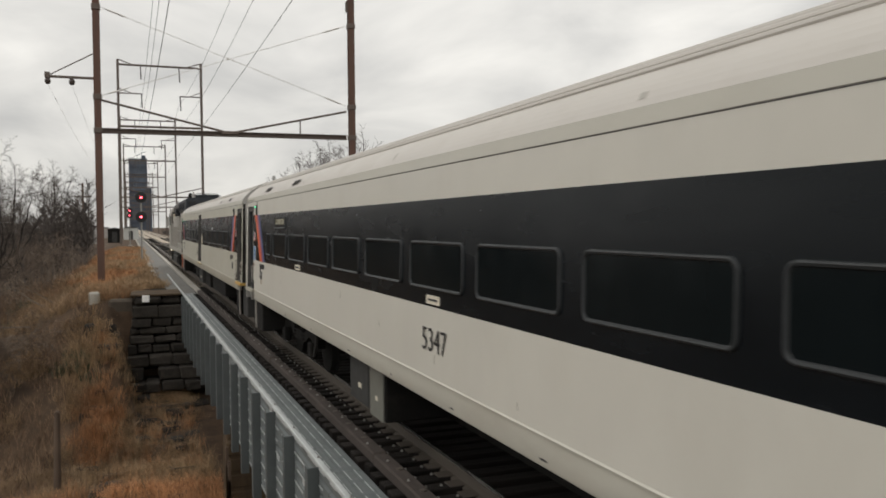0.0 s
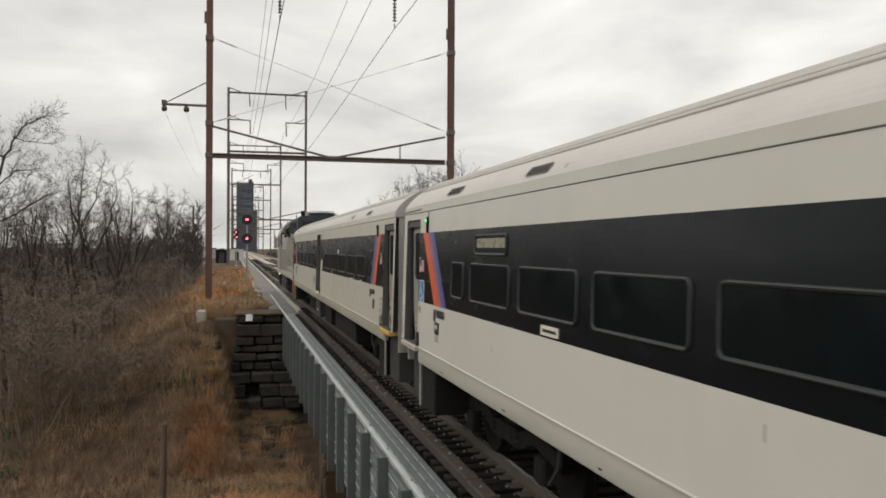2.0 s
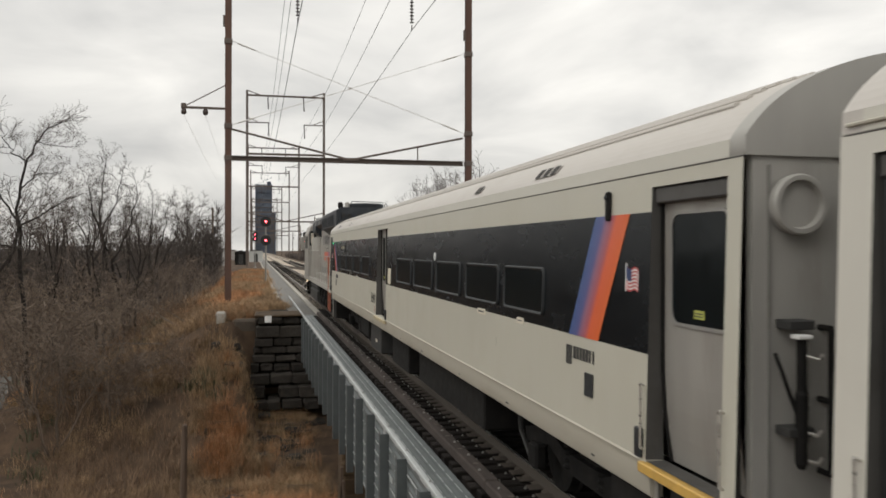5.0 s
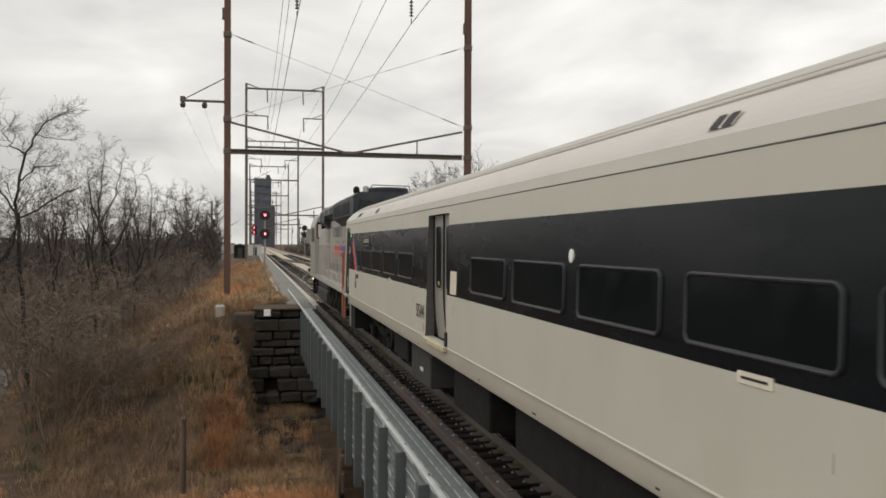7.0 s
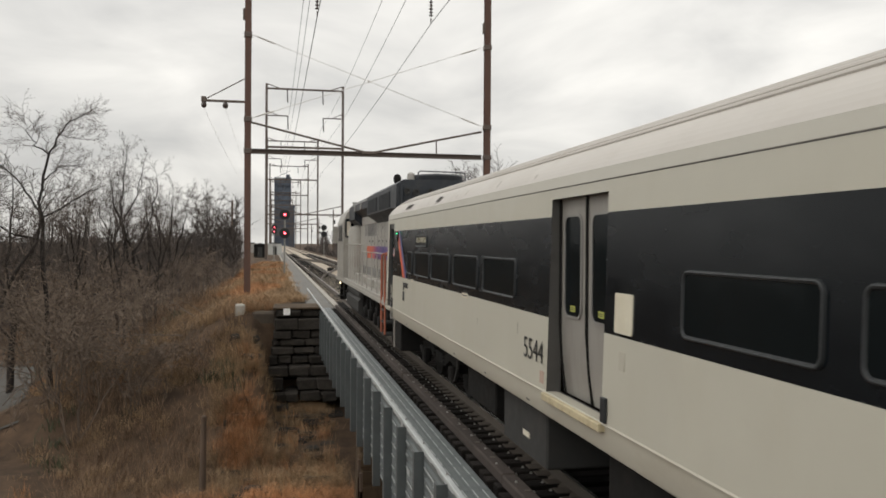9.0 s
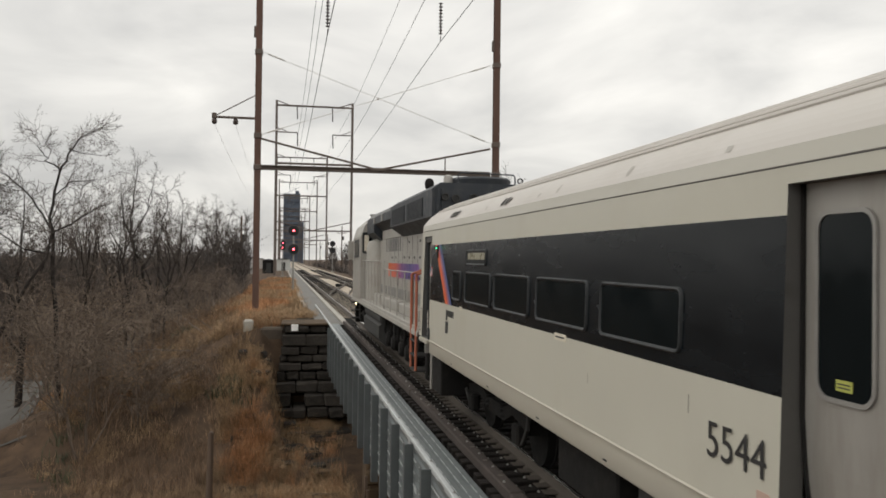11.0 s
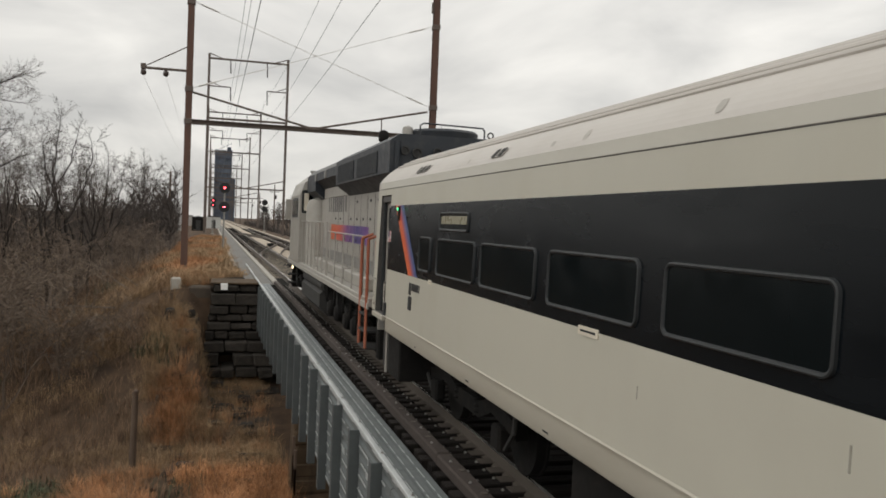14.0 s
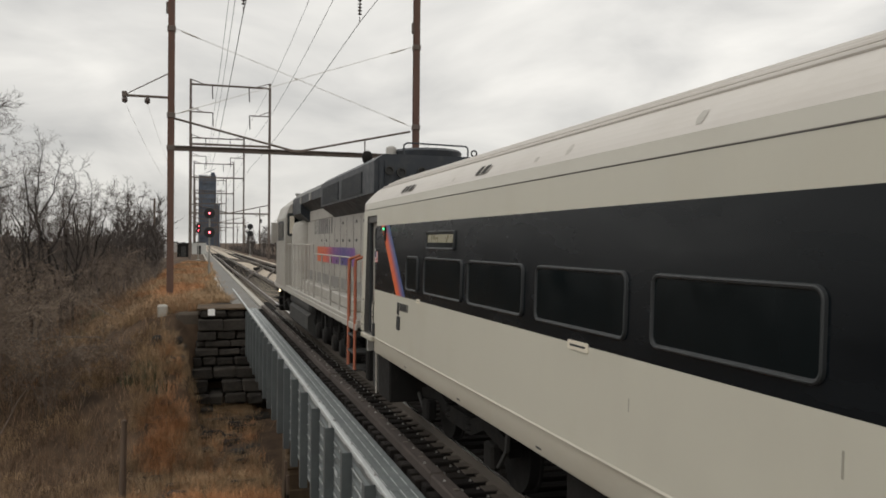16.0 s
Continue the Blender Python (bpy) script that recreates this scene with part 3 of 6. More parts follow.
            leaf = part("door", g, M_STEEL, car, "brushed steel sliding door leaf", smooth=True)
            wy0, wy1 = (a + b) / 2 - min(0.2, (b - a) * 0.3), (a + b) / 2 + min(0.2, (b - a) * 0.3)
            if kind == "end":
                wy0, wy1 = (a + 0.04, b - 0.24) if a > 0 else (a + 0.10, b - 0.14)
            ring, pane = Geo(), Geo()
            wz = 2.26 if kind == "end" else 2.07
            wh = 2.96 if kind == "end" else 2.98
            o, i2 = rounded(wy0 - 0.022, wy1 + 0.022, wz - 0.022, wh + 0.022, 0.10), rounded(wy0, wy1, wz, wh, 0.08)
            m = len(o)
            ring.add([(xi - 0.004, y, z) for y, z in o] + [(xi - 0.016, y, z) for y, z in o] + [(xi - 0.016, y, z) for y, z in i2] + [(xi - 0.006, y, z) for y, z in i2],
                     [(j * m + i, j * m + (i + 1) % m, (j + 1) * m + (i + 1) % m, (j + 1) * m + i) for j in range(3) for i in range(m)])
            pane.add([(xi - 0.008, y, z) for y, z in i2], [tuple(range(m))])
            part("door_window_frame", ring, M_BOLT, leaf)
            part("pane", pane, M_GLASS, leaf)
            g = Geo().box((xi - 0.012, (wy0 + wy1) / 2 - 0.06, wz + 0.04), (xi - 0.0085, (wy0 + wy1) / 2 + 0.06, wz + 0.095))
            sk2 = part("yellow_sticker", g, mat_sticker, leaf)
            for q in (0.054, 0.072):
                part("writing", Geo().box((xi - 0.0135, (wy0 + wy1) / 2 - 0.045, wz + q), (xi - 0.012, (wy0 + wy1) / 2 + 0.045, wz + q + 0.007)), M_BLACK, sk2)
            g = Geo()
            g.path([(xi - 0.012, b - 0.012, DOOR_HI), (xi - 0.012, b - 0.012, 1.95), (xi + 0.01, b - 0.02, 1.6), (xi + 0.035, b - 0.05, SILL)], 0.014, 6)
            part("rubber_edge", g, M_DARK, leaf)
        # threshold, and for end doors the closed step well below
        g = Geo().box((side_x(SILL) - 0.045, d0 - 0.03, SILL - 0.075), (side_x(SILL) + 0.12, d1 + 0.03, SILL - 0.005), 0.008)
        part("threshold", g, M_YELLOW if kind != "end" else M_STEPYELLOW if hood and d0 < 0 else M_SKIRT, car, "worn yellow door threshold" if kind != "end" or (hood and d0 < 0) else "")
        if kind == "end":
            g = Geo().box((side_x(1.2) + 0.15, d0 + 0.05, 0.45), (side_x(1.2) + 0.8, d1 - 0.05, SILL - 0.08), 0.02)
            part("step_well", g, M_BOX, car)
            for hy, z0, z1 in ((d0 - 0.03, 1.40, 1.80), (d1 + 0.03, 1.40, 1.80)):
                hx = side_x(1.6) - 0.03
                g = Geo().path([(hx + 0.03, hy, z1 + 0.02), (hx, hy, z1 + 0.03), (hx, hy, z1), (hx, hy, z0), (hx + 0.03, hy, z0 - 0.01)], 0.009, 6)
                part("grab_handle", g, M_CHROME, car)
            # dark strip added under the door header in place of its shadow
            part("painted_header_shadow", Geo().box((side_x(3.1) + 0.02, d0 + 0.01, 3.04), (xi - 0.002, d1 - 0.01, DOOR_HI - 0.004), 0.01), M_JAMB, car)
            part("door_seal", Geo().box((side_x(2.2) + 0.05, d1 - 0.07 if d0 > 0 else d0 + 0.02, SILL), (xi - 0.003, d1 - 0.02 if d0 > 0 else d0 + 0.05, 3.04), 0.012), M_GASKET, car)
            inner = d1 if d0 < 0 else d0
            sg = 1 if d0 < 0 else -1
            g = Geo().box((side_x(1.2) + 0.09, min(inner, inner + sg * 0.75), 0.45), (side_x(1.2) + 0.7, max(inner, inner + sg * 0.75), 1.07), 0.02)
            part("battery_box", g, M_DARK, car)
            g = Geo().tube((side_x(1.2) + 0.07, inner - sg * 0.04, 0.45), (side_x(1.2) + 0.07, inner - sg * 0.04, 1.2), 0.02)
            part("grab_rail", g, M_STEEL, car)
        y = d0 if d0 > -5 and kind != "end" else (d0 if d0 > 0 else d1)
        g = Geo().box((side_x(1.4) - 0.03, y - (0.12 if y == d0 else -0.03), 1.33), (side_x(1.4), y - (0.03 if y == d0 else -0.12), 1.53), 0.008)
        part("door_control_box", g, M_GASKET, car)
    # windows
    for y1, y0 in windows:
        add_window(car, y0 - yc, y1 - yc)
    for y1, y0, z0, z1 in signs:
        w = part("destination_sign", window_ring(y0 - yc, y1 - yc, z0, z1, 0.05), M_GASKET, car, "framed destination sign window", smooth=True)
        part("pane", plate(y0 - yc + 0.026, y1 - yc - 0.026, z0 + 0.026, z1 - 0.026, 0.03, 0.006), M_GLASS, w)
        part("sign_panel", plate(y0 - yc + 0.06, y1 - yc - 0.06, z0 + 0.085, z1 - 0.045, 0.012, 0.009), M_AMBER, w, "pale unlit destination panel")
    # livery flash
    for top0, top1, bot0, bot1, orange_first in strips:
        g = Geo()
        q = [(top0 - yc, band_hi), (top1 - yc, band_hi), (bot1 - yc, band_lo), (bot0 - yc, band_lo)]
        g.add([(side_x(z) - 0.004, y, z) for y, z in q], [(0, 1, 2, 3)])
        slope = -(top0 - bot0) / (band_hi - band_lo)
        y0 = (top0 - yc) + slope * band_hi
        stops = [(0.0, (0.68, 0.13, 0.03)), (0.34, (0.68, 0.12, 0.04)), (0.46, (0.40, 0.10, 0.13)), (0.60, (0.30, 0.13, 0.20)), (0.74, (0.09, 0.10, 0.26)), (1.0, (0.05, 0.10, 0.26))]
        part("livery_flash", g, stripe_mat("livery_flash_colours", y0, slope, (top1 - top0), stops), car, "orange, pink and blue livery flash")
    # marker lamp
    for ly, lz, lm in zip(lamp_y, lamp_z, lamp_mat):
        g = Geo().box((side_x(lz) - 0.03, ly - yc - 0.036, lz - 0.115), (side_x(lz) + 0.0, ly - yc + 0.036, lz + 0.105), 0.012)
        h = part("marker_lamp", g, M_DARK, car, "dark marker lamp housing")
        g = Geo().lathe((side_x(lz) - 0.034, ly - yc, lz + 0.06), (-1, 0, 0), [(0, 0.019), (0.008, 0.018), (0.013, 0.01)], 12)
        part("lens", g, lm, h, "green lit lens" if lm is M_GREENLAMP else "unlit lens")
    # roof vents
    return car, yc, L


mat_sticker = mat("yellow_safety_sticker", (0.42, 0.44, 0.10), 0.5)
M_SLOT = mat("dark_vent_slot", (0.03, 0.027, 0.024), 0.8)


def roof_vent(car, yc, y1, y0, slots):
    """A louvred panel on the haunch of the roof with dark slots."""
    pr = [p for p in roof_profile(1.0) if EAVE + 0.01 < p[1] < EAVE + 0.17 and p[0] < 0]
    v = Geo()
    y0, y1 = y0 - yc, y1 - yc
    lift = 0.006

    def strip(g, a, b, h):
        vs = [(x - h, y, z + h) for x, z in pr for y in (a, b)]
        g.add(vs, [(2 * i, 2 * i + 1, 2 * i + 3, 2 * i + 2) for i in range(len(pr) - 1)])
    strip(v, y0, y1, lift)
    panel = part("roof_vent", v, M_ROOF, car, "louvred roof vent")
    slots = slots if slots < 4 else slots + 3
    w = (y1 - y0) / slots
    for i in range(slots):
        g = Geo()
        strip(g, y0 + w * (i + 0.16), y0 + w * (i + 0.84), lift + 0.004)
        part("slot", g, M_SLOT, panel)


def underframe(car, L, boxes):
    """Equipment boxes, beams and two bogies below the floor, and an added box that blocks light."""
    g = Geo()
    g.box((-1.2, -L + 0.4, 0.98), (1.2, L - 0.4, 1.2))
    # added unseen box: keeps light from the far side out from under the coach
    g.box((-0.45, -L + 5.4, 0.28), (1.3, L - 5.4, 1.0))
    part("underframe", g, M_DARK, car)
    for y0, y1, z0, m in boxes:
        g = Geo().box((-1.42, y0, z0), (-0.5, y1, 1.07), 0.02)
        b = part("equipment_box", g, m, car)
        if m is not M_DARK:
            g = Geo().box((-1.428, y0 + (y1 - y0) * 0.35, z0 + 0.2), (-1.419, y0 + (y1 - y0) * 0.5, z0 + 0.26))
            part("label_plate", g, M_LABEL, b)
    for yb in (-L + 3.5, L - 3.5):
        bogie(car, yb)


def bogie(car, yb, base=1.3, r=0.41, x=-0.98):
    f = Geo()
    pts = [(yb - base - 0.45, 0.50), (yb - base + 0.35, 0.62), (yb - 0.5, 0.46), (yb + 0.5, 0.46), (yb + base - 0.35, 0.62), (yb + base + 0.45, 0.50),
           (yb + base + 0.45, 0.66), (yb + base - 0.3, 0.80), (yb + 0.5, 0.66), (yb - 0.5, 0.66), (yb - base + 0.3, 0.80), (yb - base - 0.45, 0.66)]
    f.prism(pts, "x", x - 0.08, x + 0.06)
    f.prism(pts, "x", 0.9, 1.04)
    f.box((-1.0, yb - 0.2, 0.55), (1.0, yb + 0.2, 0.95))
    bg = part("bogie", f, M_DARK, car, "grimy four-wheel bogie")
    for s in (-1, 1):
        w = Geo()
        for xx in (-0.80, 0.67):
            w.lathe((xx, yb + s * base, r + 0.01), (1, 0, 0), [(0, r * 0.55), (0.0, r), (0.11, r), (0.115, r + 0.028), (0.14, r + 0.028)], 28)
        w.tube((-0.7, yb + s * base, r), (0.7, yb + s * base, r), 0.08, n=10)
        part("wheel", w, M_DARK, bg, smooth=True)
        a = Geo().box((x - 0.16, yb + s * base - 0.14, r - 0.12), (x - 0.02, yb + s * base + 0.14, r + 0.16), 0.03)
        part("axle_box", a, M_DARK, bg)
        sp = Geo()
        for i in range(5):
            sp.lathe((x - 0.03, yb + s * 0.42, 0.5 + 0.07 * i), (0, 0, 1), [(0, 0.07), (0.02, 0.09), (0.04, 0.07)], 10)
        part("spring", sp, M_DARK, bg)
        k = Geo().path([(x - 0.12, yb + s * (base + 0.55), 1.0), (x - 0.12, yb + s * (base + 0.5), 0.6), (x - 0.1, yb + s * (base + 0.2), 0.35)], 0.03, 6)
        part("brake_pipe", k, M_BOX, bg)


def logo_bars(car, yc, y, z, h=0.10):
    """Owner's mark as plain bars."""
    for dy, w, hh in ((0.0, 0.03, 1.6), (-0.045, 0.03, 1.6), (-0.09, 0.03, 1.6)) + tuple((-0.155 - 0.066 * k, 0.046 if k < 5 else 0.03, 1.0) for k in range(7)):
        zz = z - h * (hh - 1)
        n = plate(y - yc + dy - w, y - yc + dy, zz, z + h, 0.004, 0.005)
        part("owner_mark_bar", n, M_BLACK, car)


# coach with end doors
coach_b, yc, L = coach("railway_coach", "cream commuter coach with charcoal window band, end doors closed", 7.95, -17.22,
                       [(7.74, 6.80, "end"), (-16.1, -17.0, "end")],
                       [(4.93, 4.38)] + [(4.1 - 1.655 * k, 2.72 - 1.655 * k) for k in range(12)],
                       [(3.93, 2.83, 2.655, 2.885)], [(6.59, 5.92, 5.81, 5.16, True)], [M_GREENLAMP], [6.30], [3.06], 1.97, 2.95, paint=M_PAINT_CLEAN, skirt=M_SKIRT_CLEAN)
underframe(coach_b, L, [(-1.9 + 4.63, -1.0 + 4.63, 0.42, M_BOX), (-2.65 + 4.63, -2.05 + 4.63, 0.40, M_DARK), (-12 + 4.63, -8 + 4.63, 0.5, M_DARK)])
pl = part("equipment_cover", Geo().box((-1.445, 2.0, 0.40), (-1.423, 2.56, 1.07), 0.006), M_PANEL, coach_b, "grey-green equipment cover")
part("label_plate", Geo().box((-1.4485, 2.22, 0.62), (-1.4455, 2.31, 0.67)), M_LABEL, pl)
for a, b, n in ((5.45, 4.80, 4), (2.47, 1.90, 4)):
    roof_vent(coach_b, yc, a, b, n)
text_part("5347", -4.55 - yc, 1.565, 0.20, coach_b, M_BLACK, stretch=1.05)
for a, b, z0, z1 in ((-4.66, -5.0, 1.995, 2.075), (1.84, 1.44, 1.99, 2.075)):
    p = part("label_plate", plate(b - yc, a - yc, z0, z1, 0.008, 0.008), M_LABEL, coach_b)
    part("writing", plate(b - yc + 0.05, a - yc - 0.05, z0 + 0.03, z1 - 0.03, 0.003, 0.0105, 0.008), M_GASKET, p)
logo_bars(coach_b, yc, 5.83, 1.82)
p = part("door_control_panel", plate(5.52 - yc, 5.72 - yc, 1.60, 1.76, 0.008, 0.012), M_GASKET, coach_b)
part("knob", Geo().lathe((side_x(1.68) - 0.012, 5.62 - yc, 1.68), (-1, 0, 0), [(0, 0.05), (0.02, 0.045), (0.03, 0.02)], 14), M_BOLT, p)
part("label_plate", plate(5.52 - yc, 5.72 - yc, 1.50, 1.585, 0.004, 0.005), mat("beige_notice", (0.42, 0.36, 0.29), 0.6), coach_b)
# access sign: a white wheelchair figure on blue
def stroke(g, yc, pts, w, proud):
    """A flat line of even width on the coach side."""
    for (ya, za), (yb, zb) in zip(pts, pts[1:]):
        d = Vector((yb - ya, zb - za)).normalized() * w / 2
        n = (-d.y, d.x)
        q = [(ya - d.x + n[0], za - d.y + n[1]), (yb + d.x + n[0], zb + d.y + n[1]), (yb + d.x - n[0], zb + d.y - n[1]), (ya - d.x - n[0], za - d.y - n[1])]
        g.add(on_side([(y - yc, z) for y, z in q], proud), [(0, 1, 2, 3)])


p = part("access_sign", plate(6.455 - yc, 6.745 - yc, 1.965, 2.275, 0.02, 0.007), M_WHITE, coach_b, "blue accessible boarding sign")
part("sign_face", plate(6.465 - yc, 6.735 - yc, 1.976, 2.264, 0.015, 0.0095, 0.007), M_BLUE, p)
g = Geo()
arc = [(6.612 + 0.068 * math.cos(radians(a)), 2.068 + 0.068 * math.sin(radians(a))) for a in range(75, 335, 20)]
stroke(g, yc, [(6.612 - (y - 6.612), z) for y, z in arc], 0.018, 0.0115)
stroke(g, yc, [(6.632, 2.195), (6.624, 2.125), (6.560, 2.125), (6.525, 2.028), (6.495, 2.036)], 0.020, 0.0120)
stroke(g, yc, [(6.626, 2.165), (6.575, 2.160)], 0.014, 0.0125)
n = plate(6.619 - yc, 6.653 - yc, 2.205, 2.240, 0.017, 0.012, 0.009)
g.add(n.v, n.f)
part("pictogram", g, M_WHITE, p)
M_NAVY = mat("navy_vinyl", (0.03, 0.05, 0.14), 0.5)


def waving_flag(car, yc, y_pole, z_top, w, h):
    """A waving striped flag decal on a short pole."""
    def wave(u, v):
        return (y_pole - yc - u * w, z_top - h * v - 0.20 * h * u - 0.10 * h * math.sin(u * 6.0))

    def sheet(u0, u1, v0, v1, proud):
        g, n = Geo(), 8
        vs = [wave(u0 + (u1 - u0) * i / n, v) for i in range(n + 1) for v in (v0, v1)]
        return g.add(on_side(vs, proud), [(2 * i, 2 * i + 1, 2 * i + 3, 2 * i + 2) for i in range(n)])
    f = part("flag_decal", sheet(0, 1, 0, 1, 0.004), M_WHITE, car, "small waving striped flag decal")
    for i in range(7):
        part("stripe", sheet(0, 1, (2 * i) / 13, (2 * i + 1) / 13, 0.0055), M_RED, f)
    part("canton", sheet(0, 0.45, 0, 7 / 13, 0.007), M_NAVY, f)
    part("flag_pole", plate(y_pole - yc, y_pole + 0.012 - yc, z_top - h * 1.15, z_top + 0.02, 0.004, 0.006), M_WHITE, f)


waving_flag(coach_b, yc, 6.745, 2.58, 0.25, 0.165)
rg = part("round_notice", Geo().lathe((side_x(1.86) - 0.001, 6.69 - yc, 1.86), (-1, 0, 0), [(0, 0.05), (0.003, 0.05), (0.003, 0.04), (0.001, 0.038)], 24), mat("faded_red_ring", (0.30, 0.17, 0.13), 0.6), coach_b)
part("bar", plate(6.66 - yc, 6.72 - yc, 1.855, 1.868, 0.003, 0.003), M_GASKET, rg)
# gasket seam above the door and cable duct over the lamp
part("drip_rail", Geo().path([(side_x(3.3) - 0.008, 7.9 - yc, 3.29), (side_x(3.3) - 0.008, 6.75 - yc, 3.30)], 0.010), M_SKIRT, coach_b)
part("cable_cover", plate(6.265 - yc, 6.335 - yc, 3.17, 3.24, 0.005, 0.006), M_STREAK, coach_b)
g = Geo()
# a plate with clipped corners and a real eye through it
o = [(0.10, -0.14), (0.10, 0.09), (0.055, 0.15), (-0.055, 0.15), (-0.10, 0.09), (-0.10, -0.14), (-0.03, -0.14), (0.03, -0.14)]
h = [(0.042, 0.0), (0.042, 0.06), (0.02, 0.09), (-0.02, 0.09), (-0.042, 0.06), (-0.042, 0.0), (-0.018, -0.02), (0.018, -0.02)]
for x in (-0.98, -0.93):
    g.v += [(x, 7.87 - yc + u, 3.74 + v) for u, v in o + h]
for i in range(8):
    j = (i + 1) % 8
    g.f += [(i, j, 8 + j, 8 + i), (16 + i, 24 + i, 24 + j, 16 + j), (i, 16 + i, 16 + j, j), (8 + i, 8 + j, 24 + j, 24 + i)]
lug = part("lifting_lug", g, M_GREY, coach_b, "steel lifting lug on the roof")

# coach with a wide centre door
coach_a, yc, L = coach("railway_coach", "cream commuter coach with a wide steel centre door, closed", 33.90, 8.72,
                       [(33.63, 32.90, "end"), (22.42, 21.07, "double"), (9.78, 8.87, "end")],
                       [(30.95, 30.37), (30.07, 28.61), (28.42, 26.96), (26.70, 25.24), (24.95, 23.53), (19.80, 18.39), (18.13, 16.69), (16.40, 14.98), (14.68, 13.27), (13.06, 11.83)],
                       [(30.02, 28.90, 2.655, 2.875)], [(32.55, 32.02, 31.49, 30.98, True), (10.10, 10.70, 10.60, 11.20, True)], [M_GREENLAMP, M_GASKET], [32.24, 10.45], [2.87, 3.06], 2.03, 2.985, True)
underframe(coach_a, L, [(23.0 - 21.31, 24.6 - 21.31, 0.40, M_BOX), (19.6 - 21.31, 21.4 - 21.31, 0.45, M_DARK), (25.0 - 21.31, 26.5 - 21.31, 0.55, M_DARK), (14.5 - 21.31, 18.6 - 21.31, 0.5, M_DARK)])
for a, b, n in ((31.58, 30.98, 3), (28.45, 28.10, 2), (14.55, 14.28, 2), (12.3, 11.72, 3)):
    roof_vent(coach_a, yc, a, b, n)
text_part("5544", 23.17 - yc, 1.565, 0.20, coach_a, M_BLACK, stretch=1.05)
for a, b, z0, z1 in ((26.08, 25.76, 1.985, 2.05), (14.10, 13.78, 1.985, 2.05), (12.6, 12.4, 2.0, 2.06), (30.4, 30.25, 2.0, 2.05)):
    p = part("label_plate", plate(b - yc, a - yc, z0, z1, 0.008, 0.008), M_LABEL, coach_a)
    part("writing", plate(b - yc + 0.04, a - yc - 0.04, z0 + 0.025, z1 - 0.025, 0.003, 0.0105, 0.008), M_GASKET, p)
part("door_sign", plate(20.54 - yc, 20.86 - yc, 2.055, 2.36, 0.02, 0.008), mat("ivory_sign", (0.66, 0.62, 0.5), 0.5, stain=(0.5, 0.44, 0.3), stain_amount=0.4), coach_a, "blank ivory sign plate")
part("notice_decal", plate(22.50 - yc, 22.62 - yc, 1.38, 1.50, 0.006, 0.004), mat("faded_red_notice", (0.46, 0.33, 0.27), 0.6), coach_a)
part("oval_plate", plate(16.51 - yc, 16.61 - yc, 2.57, 2.69, 0.055, 0.01), M_WHITE, coach_a)
part("lock_plate", plate(20.66 - yc, 20.76 - yc, 1.78, 1.92, 0.01, 0.006), M_SKIRT, coach_a)
logo_bars(coach_a, yc, 31.4, 1.84)
logo_bars(coach_a, yc, 11.25, 1.84)
for y in (31.3, 10.75):
    part("door_control_panel", plate(y - 0.08 - yc, y + 0.08 - yc, 1.58, 1.76, 0.008, 0.012), M_GASKET, coach_a)
for y in (10.13, 32.93):
    waving_flag(coach_a, yc, y, 2.62, 0.19, 0.16)
# dull marks rubbed into the roof paint
for car, ys in ((coach_a, (23.1, 26.3, 26.9, 24.6, 29.2)), (coach_b, (1.5, -3.4, -8.0))):
    for k, y in enumerate(ys):
        yl = y - car.location.y
        pr = [(x, z) for x, z in roof_profile() if EAVE + 0.03 < z < EAVE + 0.03 + 0.09 + 0.03 * (k % 2) and x < 0]
        g = Geo()
        m = len(pr)
        for i, (x, z) in enumerate(pr):
            w = 0.032 * math.sin(math.pi * (i + 0.6) / (m + 0.2)) + 0.012
            g.v += [(x - 0.002, yl - w + 0.02 * i, z + 0.002), (x - 0.002, yl + w + 0.02 * i, z + 0.002)]
        g.f = [(2 * i, 2 * i + 1, 2 * i + 3, 2 * i + 2) for i in range(m - 1)]
        part("roof_scuff", g, M_SCUFF, car)


